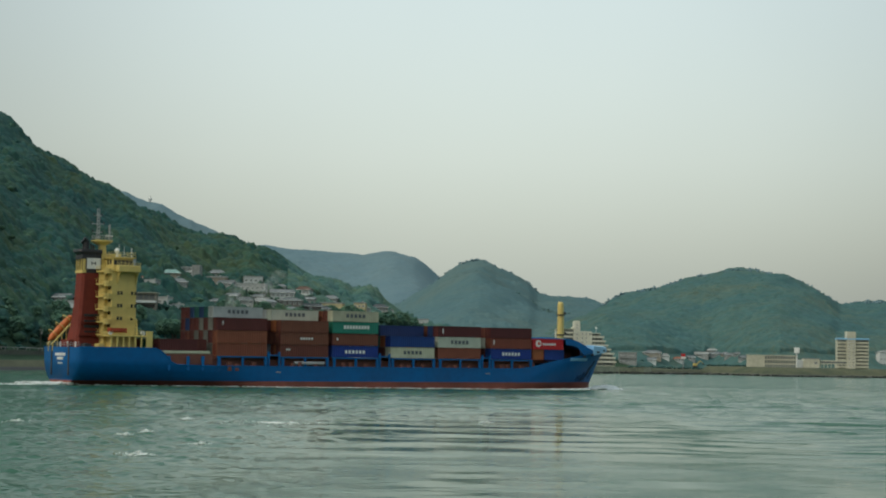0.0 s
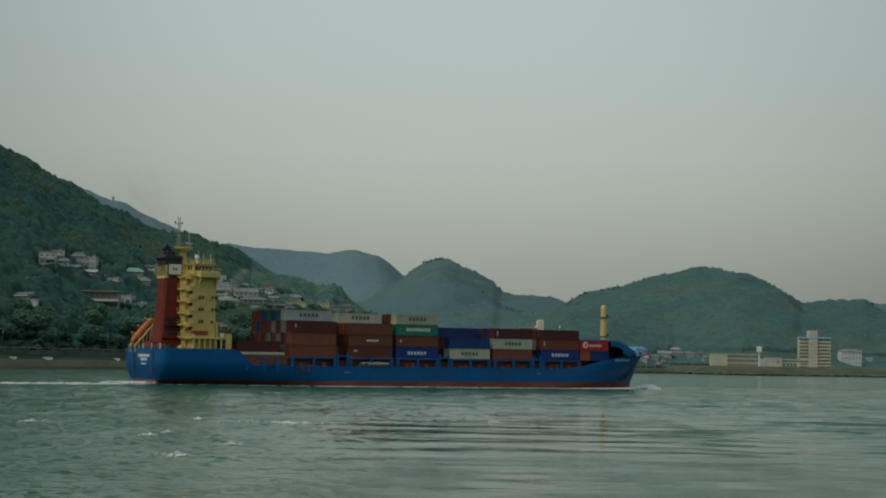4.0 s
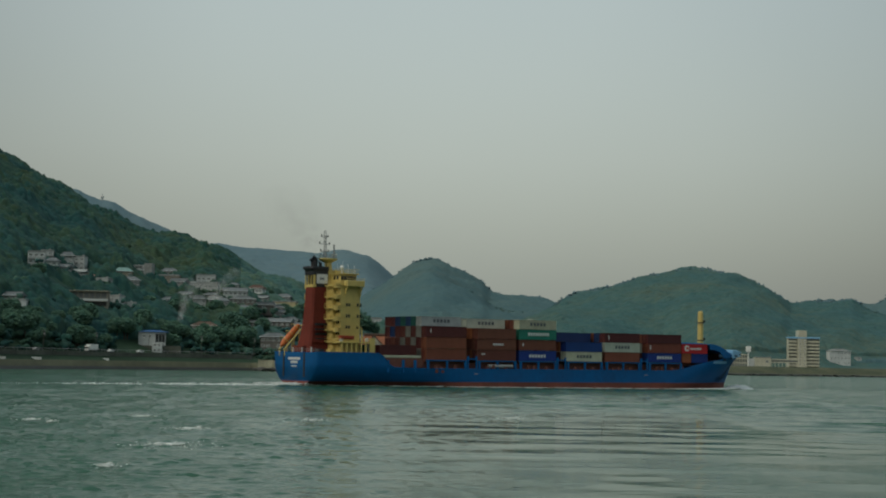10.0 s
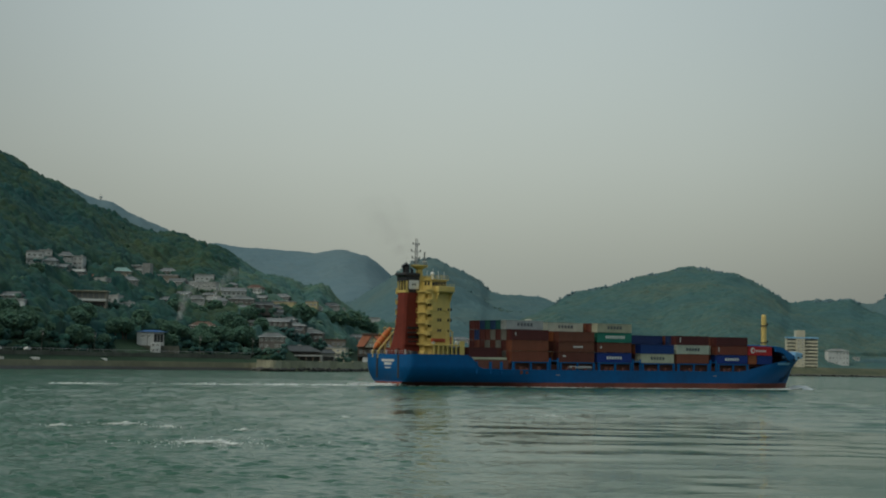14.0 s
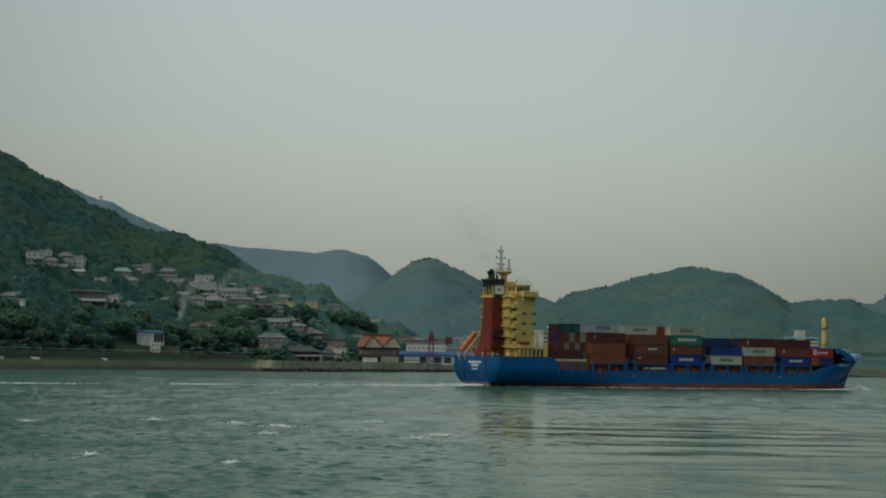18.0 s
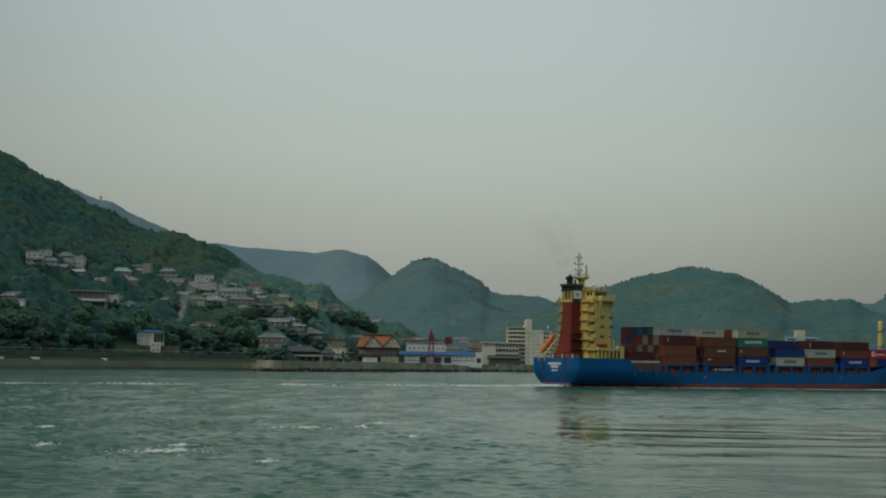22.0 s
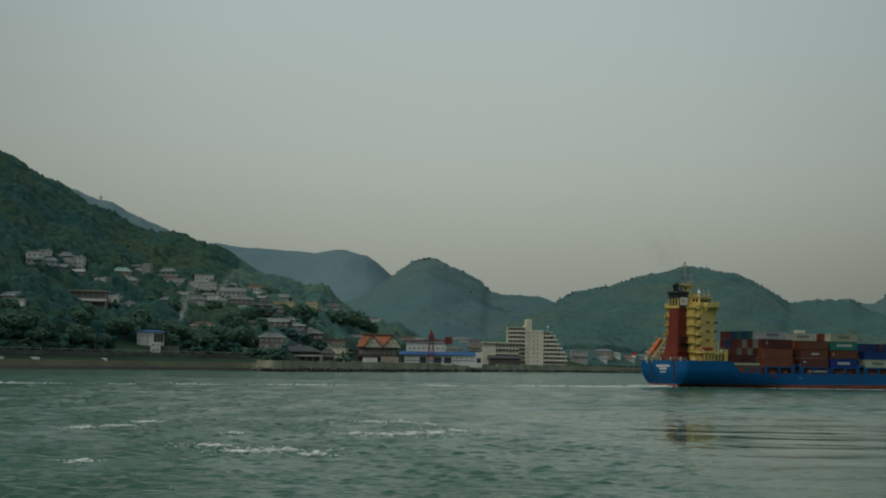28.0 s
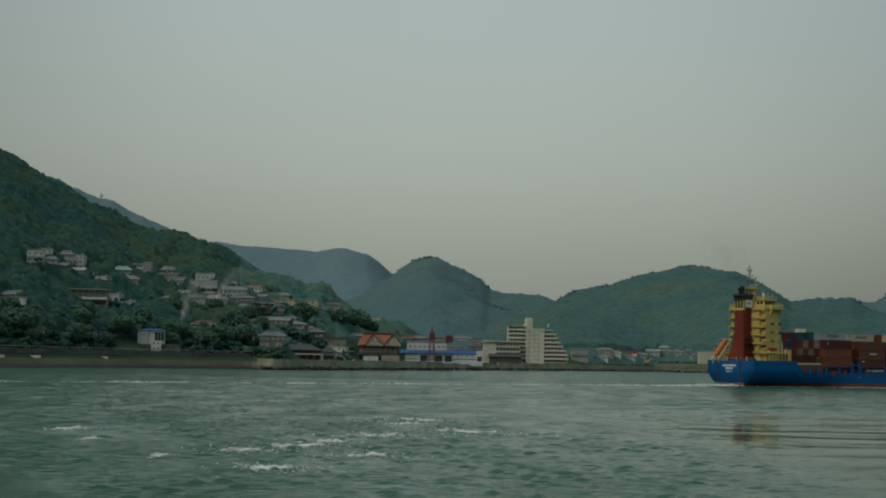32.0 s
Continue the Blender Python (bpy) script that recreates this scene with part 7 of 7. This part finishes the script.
def water_sheet():
    ys = np.concatenate([-np.geomspace(3000, 20, 8), [0, 25, 40, 50], np.arange(56, 130, 0.23), np.arange(130, 200, 0.32), np.arange(200, 300, 0.6), np.arange(300, 520, 0.9), np.arange(522, 960, 5.0), np.geomspace(965, 6000, 24)])
    bs = np.concatenate([np.linspace(-0.56, -0.30, 40), np.arange(-0.2975, 0.298, 0.0021), np.linspace(0.30, 0.56, 40)])
    B, Y = np.meshgrid(bs, ys)
    X = B * np.clip(Y, 56, 1500)
    rim = (6000 - 0.56 * np.clip(ys, 56, 1500))[:, None] * np.array([[0.02, 0.1, 0.3, 1.0]])
    X = np.concatenate([X[:, :1] - rim[:, ::-1], X, X[:, -1:] + rim], 1)
    Y = np.repeat(ys[:, None], X.shape[1], 1)
    rng = np.random.default_rng(3)
    calm = np.zeros_like(X)
    for i in range(9):
        a = rng.uniform(0, 6.28)
        lam = rng.uniform(30, 110)
        calm += np.sin((X * math.cos(a) + Y * math.sin(a) * 0.7) * 6.283 / lam + rng.uniform(0, 6.28))
    chop = np.clip(0.75 + 0.16 * calm - (X + 6) * 0.035, 0.06, 1.15)
    chop = np.maximum(chop, 0.6 * np.clip((X - 42) / 14, 0, 1))
    inner = np.clip((430 - Y) / 150, 0, 1) * np.clip((Y - 55) / 10, 0, 1) * np.clip((0.5 - np.abs(X) / np.maximum(Y, 1)) / 0.06, 0, 1)
    outer = np.clip((950 - Y) / 250, 0, 1) * np.clip((Y - 55) / 10, 0, 1) * np.clip((0.5 - np.abs(X) / np.maximum(Y, 1)) / 0.06, 0, 1)
    Z = np.zeros_like(X)

    def train(count, short, long, way, spread, bend, steep=1.0):
        """A sum of waves, of unit strength."""
        total, power = np.zeros_like(X), 0.0
        for _ in range(count):
            lam, a = rng.uniform(short, long), rng.normal(way, spread)
            total += lam ** steep * np.sin((X * math.cos(a) + Y * math.sin(a)) * 6.283 / lam + rng.uniform(0, 6.28) + bend * calm)
            power += lam ** (2 * steep) / 2
        return total / math.sqrt(power)
    smooth = inner * np.clip((X + 20) / 30, 0, 1)
    still = np.clip((X + 8) / 14, 0, 1) * np.clip((Y - 60) / 20, 0, 1) * np.clip((235 - Y) / 45, 0, 1) * np.clip(1.15 + 0.22 * np.sin(Y * 0.21 + 0.9 * calm), 0.5, 1) * np.clip((52 - X) / 14, 0, 1)
    # low swell, steep broken wavelets in the rip, long-crested lines on the smooth water
    Z += 0.020 * train(10, 8.0, 16.0, 1.68, 0.4, 0.3) * outer
    Z += 0.017 * train(34, 2.6, 11.0, 1.60, 0.42, 0.6) * np.clip(0.75 + 0.3 * np.sin(X * 0.21 + 0.7 * calm + Y * 0.05), 0.25, 1.1) * inner * (0.15 + 0.85 * still)
    Z += 0.017 * train(20, 0.8, 2.4, 1.62, 0.28, 0.3) * inner * (1 - 0.88 * still)
    Z += 0.055 * train(16, 3.0, 6.0, 1.62, 0.4, 0.3) * np.clip((Y - 230) / 60, 0, 1) * np.clip((640 - Y) / 130, 0, 1) * np.clip((0.5 - np.abs(X) / np.maximum(Y, 1)) / 0.06, 0, 1)
    Z += 0.050 * np.maximum(train(40, 0.7, 1.8, 1.62, 0.5, 0.5, 0.6) - 0.6, 0) * inner * chop
    Z += 0.070 * np.maximum(train(12, 1.2, 3.0, 1.58, 0.07, 0.2, 0.7) - 0.35, 0) * smooth * (1 - 0.88 * still)
    V = np.stack([X, Y, Z + SEA_LEVEL], -1).reshape(-1, 3)
    n, k = X.shape[1], len(ys)
    i = np.arange(k - 1)[:, None] * n + np.arange(n - 1)[None]
    F = np.stack([i, i + 1, i + n + 1, i + n], -1).reshape(-1, 4)
    ob = piece("water", mesh_of("water", V, F, True), WATER)
    return tagged(ob, "grey-green choppy sea strait with smooth upwellings", "water", kind="structure")


def water_material():
    m = bpy.data.materials.new("sea_water")
    m.use_nodes = True
    nt = m.node_tree
    b = nt.nodes["Principled BSDF"]
    b.inputs["Base Color"].default_value = (0.026, 0.088, 0.054, 1)
    b.inputs["Roughness"].default_value = 0.07
    b.inputs["IOR"].default_value = 1.33
    b.inputs["Specular IOR Level"].default_value = 0.07
    co = nt.nodes.new("ShaderNodeTexCoord")
    height = None
    for scale, amount, stretch in ((1.1, 0.8, (0.4, 1, 1)), (3.0, 0.45, (0.4, 1, 1)), (0.2, 0.5, (0.35, 1, 1))):
        mp = nt.nodes.new("ShaderNodeMapping")
        mp.inputs["Scale"].default_value = stretch
        n = nt.nodes.new("ShaderNodeTexNoise")
        n.inputs["Scale"].default_value, n.inputs["Detail"].default_value = scale, 5.0
        mu = nt.nodes.new("ShaderNodeMath")
        mu.operation = "MULTIPLY_ADD"
        nt.links.new(co.outputs["Object"], mp.inputs["Vector"])
        nt.links.new(mp.outputs["Vector"], n.inputs["Vector"])
        nt.links.new(n.outputs["Fac"], mu.inputs[0])
        mu.inputs[1].default_value = amount
        mu.inputs[2].default_value = 0.0
        if height is not None:
            nt.links.new(height, mu.inputs[2])
        height = mu.outputs[0]
    patch = nt.nodes.new("ShaderNodeTexNoise")
    patch.inputs["Scale"].default_value, patch.inputs["Detail"].default_value = 0.14, 5.0
    paws = nt.nodes.new("ShaderNodeMapping")
    paws.inputs["Scale"].default_value = (1.0, 0.3, 1.0)
    nt.links.new(co.outputs["Object"], paws.inputs["Vector"])
    nt.links.new(paws.outputs["Vector"], patch.inputs["Vector"])
    pr = nt.nodes.new("ShaderNodeMapRange")
    pr.inputs["From Min"].default_value, pr.inputs["From Max"].default_value = 0.38, 0.62
    pr.inputs["To Min"].default_value, pr.inputs["To Max"].default_value = 0.15, 1.15
    nt.links.new(patch.outputs["Fac"], pr.inputs["Value"])
    bp = nt.nodes.new("ShaderNodeBump")
    bp.inputs["Distance"].default_value = 0.8
    side = nt.nodes.new("ShaderNodeSeparateXYZ")
    still = nt.nodes.new("ShaderNodeMapRange")
    still.inputs["From Min"].default_value, still.inputs["From Max"].default_value = -30.0, 4.0
    still.inputs["To Min"].default_value, still.inputs["To Max"].default_value = 0.85, 0.012
    both = nt.nodes.new("ShaderNodeMath")
    both.operation = "MULTIPLY"
    nt.links.new(co.outputs["Object"], side.inputs[0])
    nt.links.new(side.outputs["X"], still.inputs["Value"])
    nt.links.new(pr.outputs["Result"], both.inputs[0])
    off = nt.nodes.new("ShaderNodeMapRange")
    off.inputs["From Min"].default_value, off.inputs["From Max"].default_value = 175.0, 290.0
    off.inputs["To Max"].default_value = 0.55
    more = nt.nodes.new("ShaderNodeMath")
    more.operation = "MAXIMUM"
    nt.links.new(side.outputs["Y"], off.inputs["Value"])
    nt.links.new(still.outputs["Result"], more.inputs[0])
    nt.links.new(off.outputs["Result"], more.inputs[1])
    east = nt.nodes.new("ShaderNodeMapRange")
    east.inputs["From Min"].default_value, east.inputs["From Max"].default_value = 40.0, 60.0
    east.inputs["To Max"].default_value = 0.22
    wide = nt.nodes.new("ShaderNodeMath")
    wide.operation = "MAXIMUM"
    nt.links.new(side.outputs["X"], east.inputs["Value"])
    nt.links.new(east.outputs["Result"], wide.inputs[0])
    nt.links.new(more.outputs[0], wide.inputs[1])
    ruffle = nt.nodes.new("ShaderNodeMapRange")
    ruffle.inputs["From Min"].default_value, ruffle.inputs["From Max"].default_value = 300.0, 800.0
    ruffle.inputs["To Min"].default_value, ruffle.inputs["To Max"].default_value = 0.07, 0.15
    nt.links.new(side.outputs["Y"], ruffle.inputs["Value"])
    nt.links.new(ruffle.outputs["Result"], b.inputs["Roughness"])
    close = nt.nodes.new("ShaderNodeMapRange")
    close.inputs["From Min"].default_value, close.inputs["From Max"].default_value = 130.0, 100.0
    close.inputs["To Max"].default_value = 0.14
    most = nt.nodes.new("ShaderNodeMath")
    most.operation = "MAXIMUM"
    nt.links.new(side.outputs["Y"], close.inputs["Value"])
    nt.links.new(close.outputs["Result"], most.inputs[0])
    nt.links.new(wide.outputs[0], most.inputs[1])
    nt.links.new(most.outputs[0], both.inputs[1])
    nt.links.new(both.outputs[0], bp.inputs["Strength"])
    nt.links.new(height, bp.inputs["Height"])
    nt.links.new(bp.outputs["Normal"], b.inputs["Normal"])
    return m


WATER = water_material()
SEA = water_sheet()

# ---------------------------------------------------------------- foam
FOAM_WHITE = material("foam", (0.74, 0.78, 0.76), 0.8, grain=3.0, vary=0.15, bump=0.4, spec=0.2)
FOAM, STREAKS = [], []


def foam_patch(x, y, wide, seed, starts, ends):
    """A breaking crest: lumps of froth along a bent line, with flecks trailing off."""
    rng = np.random.default_rng(seed)
    n = int(40 + wide * 110)
    k = rng.uniform(-0.5, 0.5, n)
    keep = np.sin(k * 23 + seed) + np.sin(k * 9.7 + 2 * seed) + rng.normal(0, 0.6, n) > -0.3
    k = k[keep]
    n = len(k)
    crest = 0.05 + 0.17 * np.clip(np.sin(k * 11 + seed * 1.3) * np.cos(k * 4.1 + seed), 0, 1)
    C = np.stack([k * wide, np.sin(k * 4 + seed) * wide * 0.3 + rng.normal(0, 0.2, n) - rng.exponential(0.7, n), 0.08 + crest * rng.uniform(0, 1, n) ** 0.7], -1)
    S = (1 + 0.10 * wide) * rng.uniform(0.012, 0.045, n) * (1.25 - abs(k))
    m = n // 2
    C = np.concatenate([C, np.stack([rng.normal(0, wide * 0.6, m), rng.normal(0, wide * 0.9, m), np.full(m, 0.08)], -1)])
    S = np.concatenate([S, rng.uniform(0.012, 0.04, m)])
    V, F = clumps(C, S, 1, rng, 0.5, 0.3)
    mid = np.repeat(C[:, 0], 12)
    V[:, 0] = mid + (V[:, 0] - mid) * 3.2
    ob = piece("foam_patch", mesh_of("foam_patch", V, F), FOAM_WHITE)
    tagged(ob, "white froth on a breaking tide rip", "foam", "foam on the strait", "stuff")
    FOAM.append((ob, (x, y, SEA_LEVEL), starts, ends))


def breaker(x, y, wide, starts, ends):
    """A crest at its place at mid-clip, and the seconds between which it breaks."""
    foam_patch(x, y, wide, 40 + len(FOAM), starts, ends)


breaker(-24.3, 156.4, 0.8, -2, 4)
breaker(-11.0, 170.6, 0.5, -2, 4)
breaker(-1.3, 164.8, 3.8, -2, 4)
breaker(-9.4, 133.9, 0.6, -2, 4)
breaker(-8.9, 139.6, 0.5, -2, 4)
breaker(-1.3, 121.6, 0.5, -2, 4)
breaker(18.8, 177.7, 1.1, -2, 4)
breaker(-2.7, 106.9, 1.0, -2, 4)
breaker(-24.6, 144.6, 0.7, 4.4, 8)
breaker(-12.2, 141.1, 2.7, 4.4, 8)
breaker(-12.3, 114.0, 0.5, 4.4, 8)
breaker(-6.9, 94.3, 0.5, 4.4, 8)
breaker(-3.7, 166.9, 1.3, 4.4, 8)
breaker(17.2, 180.0, 0.7, 4.4, 8)
breaker(-31.5, 161.8, 1.4, 8.2, 12)
breaker(-28.6, 157.3, 0.5, 8.2, 12)
breaker(-23.3, 175.1, 1.3, 8.2, 12)
breaker(-11.9, 119.9, 2.7, 8.2, 12)
breaker(-14.3, 147.0, 1.7, 8.2, 12)
breaker(-11.4, 95.4, 0.7, 8.2, 12)
breaker(-5.8, 173.1, 2.0, 8.2, 12)
breaker(15.0, 190.2, 1.5, 8.2, 12)
breaker(-30.8, 148.8, 1.1, 12.4, 16)
breaker(-26.3, 155.2, 2.4, 12.4, 16)
breaker(-21.5, 149.6, 1.1, 12.4, 16)
breaker(-14.3, 123.4, 4.5, 12.4, 16)
breaker(-14.4, 146.8, 0.6, 12.4, 16)
breaker(-7.8, 183.4, 0.7, 12.4, 16)
breaker(15.5, 201.2, 1.9, 12.4, 16)
breaker(-40.4, 157.5, 0.7, 16.4, 19.6)
breaker(-30.2, 166.4, 1.0, 16.4, 19.6)
breaker(-21.6, 161.7, 1.2, 16.4, 19.6)
breaker(-16.7, 155.7, 2.4, 16.4, 19.6)
breaker(-16.6, 141.1, 1.1, 16.4, 19.6)
breaker(-4.3, 136.9, 0.9, 16.4, 19.6)
breaker(-2.3, 143.1, 1.6, 16.4, 19.6)
breaker(-8.6, 171.8, 1.3, 16.4, 19.6)
breaker(-24.0, 105.9, 0.6, 16.4, 19.6)
breaker(-14.6, 100.7, 0.5, 16.4, 19.6)
breaker(-40.6, 145.5, 0.8, 19.8, 22.6)
breaker(-34.0, 116.4, 0.7, 19.8, 22.6)
breaker(-24.9, 111.6, 2.6, 19.8, 22.6)
breaker(-25.2, 119.0, 0.9, 19.8, 22.6)
breaker(-19.1, 153.7, 2.3, 19.8, 22.6)
breaker(-14.5, 157.3, 1.2, 19.8, 22.6)
breaker(-13.1, 166.7, 1.0, 19.8, 22.6)
breaker(-9.4, 139.4, 0.5, 19.8, 22.6)
breaker(-17.4, 102.1, 0.5, 19.8, 22.6)
breaker(-40.1, 124.8, 3.3, 22.8, 26.2)
breaker(-37.8, 127.6, 1.5, 22.8, 26.2)
breaker(-31.3, 117.3, 1.8, 22.8, 26.2)
breaker(-28.0, 114.0, 2.2, 22.8, 26.2)
breaker(-25.4, 114.2, 1.3, 22.8, 26.2)
breaker(-24.2, 115.4, 0.9, 22.8, 26.2)
breaker(-27.7, 99.9, 1.9, 22.8, 26.2)
breaker(-20.9, 172.3, 2.6, 22.8, 26.2)
breaker(-18.0, 160.1, 1.8, 22.8, 26.2)
breaker(-14.4, 142.0, 2.7, 22.8, 26.2)
breaker(-12.3, 187.8, 2.9, 22.8, 26.2)
breaker(12.4, 213.1, 1.0, 22.8, 26.2)
breaker(-44.8, 145.1, 1.7, 26.4, 29.4)
breaker(-42.6, 150.0, 2.3, 26.4, 29.4)
breaker(-41.9, 160.2, 1.8, 26.4, 29.4)
breaker(-35.0, 99.1, 1.1, 26.4, 29.4)
breaker(-30.1, 119.6, 2.3, 26.4, 29.4)
breaker(-27.4, 113.1, 2.6, 26.4, 29.4)
breaker(-25.0, 115.4, 2.2, 26.4, 29.4)
breaker(-22.4, 110.7, 1.7, 26.4, 29.4)
breaker(-21.2, 143.3, 2.2, 26.4, 29.4)
breaker(-21.1, 171.5, 2.0, 26.4, 29.4)
breaker(-18.3, 173.1, 1.7, 26.4, 29.4)
breaker(-15.4, 168.3, 1.3, 26.4, 29.4)
breaker(-18.1, 143.6, 3.3, 26.4, 29.4)
breaker(-15.3, 148.3, 3.4, 26.4, 29.4)
breaker(-12.8, 153.1, 2.6, 26.4, 29.4)
breaker(-31.0, 140.0, 1.1, 26.4, 29.4)
breaker(-21.1, 175.0, 4.0, 29.4, 34)
breaker(-16.9, 149.1, 5.1, 29.4, 34)
breaker(-24.3, 138.0, 2.9, 29.4, 34)
breaker(-29.0, 119.7, 3.6, 29.4, 34)
breaker(-32.1, 112.6, 2.6, 29.4, 34)
breaker(-28.6, 94.8, 2.5, 29.4, 34)
breaker(-27.3, 126.2, 1.9, 29.4, 34)
breaker(-36.2, 104.5, 0.8, 29.4, 34)
breaker(-44.5, 123.6, 0.7, 29.4, 34)
breaker(-49.4, 139.7, 2.1, 29.4, 34)
breaker(-23.7, 108.8, 2.5, 29.4, 34)
breaker(-22.2, 163.5, 2.5, 29.4, 34)


def froth(name, C, S, seed, label):
    rng = np.random.default_rng(seed)
    V, F = clumps(np.asarray(C), np.asarray(S), 1, rng, 0.5, 0.25)
    mid = np.repeat(np.asarray(C)[:, 0], 12)
    V[:, 0] = mid + (V[:, 0] - mid) * 2.4
    ob = piece(name, mesh_of(name, V, F), FOAM_WHITE)
    return tagged(ob, label, "foam", kind="stuff")


def ship_froth():
    rng = np.random.default_rng(9)
    # trail astern, along the way that the ship has come
    n = 5200
    d = rng.uniform(0, 1, n) ** 1.25 * 430
    gate = (np.sin(d * 0.09 + 1.2) + 0.7 * np.sin(d * 0.031 + 0.4) + 0.5 * np.sin(d * 0.23)) > -1.1
    d = d[gate | (d < 45)]
    n = len(d)
    side = rng.normal(0, 0.6, n) + np.where(rng.random(n) < 0.25, rng.choice([-6, 7], n), -3.0)
    ang = 0.173
    C = np.stack([-d * math.cos(ang) - 1 + side * math.sin(ang), -d * math.sin(ang) + side * math.cos(ang), np.full(n, 0.06)], -1)
    S = rng.uniform(0.04, 0.17, n) * np.where(d < 40, 1.5, 0.8 + 0.5 * np.sin(d * 0.15))
    STREAKS.append((froth("stern_wake", C, S, 1, "thin white wake trailing behind the ship"), (0, 0, 0)))
    # wash under the transom
    n = 220
    C = np.stack([rng.uniform(-7, 2, n), rng.uniform(-6, 9, n), rng.uniform(-0.1, 0.5, n)], -1)
    STREAKS.append((froth("propeller_wash", C, rng.uniform(0.10, 0.36, n), 2, "white propeller wash under the transom"), (0, 0, 0)))
    # bow wave and the line of froth along the side
    n = 700
    k = rng.uniform(0, 1, n) ** 1.5
    x = 144.5 - k * 34
    y = -0.5 - 12.5 * k ** 0.45 + rng.normal(0, 0.4, n) - rng.exponential(0.6, n)
    C = np.stack([x, y, 0.15 + 0.7 * np.exp(-k * 7) * rng.uniform(0.2, 1, n)], -1)
    STREAKS.append((froth("bow_wave", C, rng.uniform(0.12, 0.45, n) * (1.3 - k), 3, "white bow wave curling off the stem"), (0, 0, 0)))
    # rounded heap of white water pushed up ahead of the stem, uneven and torn at its rim
    us, vs = np.linspace(140.0, 153.5, 90), np.linspace(-6.0, 4.0, 60)
    X, Y = np.meshgrid(us, vs)
    heap = 1.7 * np.exp(-((X - 147.4) / 3.3) ** 2 - ((Y + 0.6) / 2.6) ** 2) + 0.9 * np.exp(-((X - 143.2) / 1.8) ** 2 - ((Y + 2.2) / 2.0) ** 2) + 0.35 * np.exp(-((X - 151) / 1.6) ** 2 - ((Y + 0.8) / 1.6) ** 2)
    Z = heap * (0.65 + 0.45 * value_noise(X, Y, 1.6, 71)) + 0.35 * (value_noise(X, Y, 0.5, 72) - 0.5) * np.clip(heap * 2, 0, 1) - 0.12
    V = np.stack([X, Y, Z], -1).reshape(-1, 3)
    g = np.arange(59)[:, None] * 90 + np.arange(89)[None]
    mound = piece("stem_spray", mesh_of("stem_spray", V, np.stack([g, g + 1, g + 91, g + 90], -1).reshape(-1, 4), True), FOAM_WHITE)
    STREAKS.append((tagged(mound, "white spray piled at the stem", "foam", kind="stuff"), (0, 0, 0)))
    n = 900
    x = rng.uniform(2, 138, n)
    y = np.array([-hull_half(v / 141.6, 0.2) - abs(rng.normal(0.1, 0.35)) for v in x])
    C = np.stack([x, y, np.full(n, 0.08)], -1)
    STREAKS.append((froth("side_froth", C, rng.uniform(0.06, 0.2, n), 5, "thin froth along the hull's waterline"), (0, 0, 0)))


ship_froth()


def exhaust(seed):
    """Thin brownish haze drifting up from the funnel."""
    rng = np.random.default_rng(seed)
    t = thing("exhaust_smoke", Matrix.Identity(4), "thin brownish exhaust haze above the ship's funnel", "smoke")
    for i in range(5):
        k = i / 4
        V, F = clumps(np.zeros((1, 3)), np.ones(1), 2, rng, 1.0, 0.03)
        r = 1.6 + 4.6 * k
        at = Matrix.Translation((-9 * k ** 1.2 + 5.6, rng.normal(0, 0.3), 31.0 + 13 * k))
        piece("smoke_puff", mesh_of("smoke_puff", V, F, True), FUNNEL_SMOKE[min(2, i // 2)], t, m=at @ Matrix.Diagonal((r * 1.5, r, r * 1.2, 1)))
    return t


FUNNEL_SMOKE = [smoke_material("exhaust_thick", 0.06), smoke_material("exhaust_thin", 0.045), smoke_material("exhaust_faint", 0.03)]
for m in FUNNEL_SMOKE:
    m.node_tree.nodes["Principled BSDF"].inputs["Base Color"].default_value = (0.10, 0.09, 0.08, 1)
EXHAUST = exhaust(51)


# ---------------------------------------------------------------- what moves
def motions():
    times = [0.0, 4.0, 8.0, 12.0, 16.0, 20.0, 24.0, 28.0, 32.0]
    rows = [(t, ship_pose(t)) for t in times]
    walk(SHIP, rows)
    for load, place in LOADS:
        walk(load, [(t, m @ place) for t, m in rows])
    for streak, place in STREAKS:
        walk(streak, [(t, pose(*(m @ Vector(place)).xy, SEA_LEVEL, 0, 0, math.degrees(m.to_euler().z))) for t, m in rows])
    walk(EXHAUST, rows)
    walk(SEA, [(0.0, pose(DRIFT * -16, 0, 0)), (32.0, pose(DRIFT * 16, 0, 0))])
    for crest, (x, y, z), starts, ends in FOAM:
        stops = sorted({0.0, 32.0} | {t for t in (starts - 1.0, starts, ends, ends + 1.0) if 0 < t < 32})
        walk(crest, [(t, pose(x + DRIFT * (t - 16), y, z - (0 if starts <= t <= ends else 0.9))) for t in stops])
    for vehicle, start, off in TRAFFIC:
        walk(vehicle, [(t, road_pose(start, off, t)) for t in np.arange(0.0, 32.1, 2.0).tolist()])
    for smoke, (x, y, z) in PLUMES:
        walk(smoke, [(0.0, pose(x - 1.0, y, z, 0, 0, -12)), (16.0, pose(x, y, z + 0.6, 0, 0, 6)), (32.0, pose(x + 1.2, y, z, 0, 0, 20))])


motions()
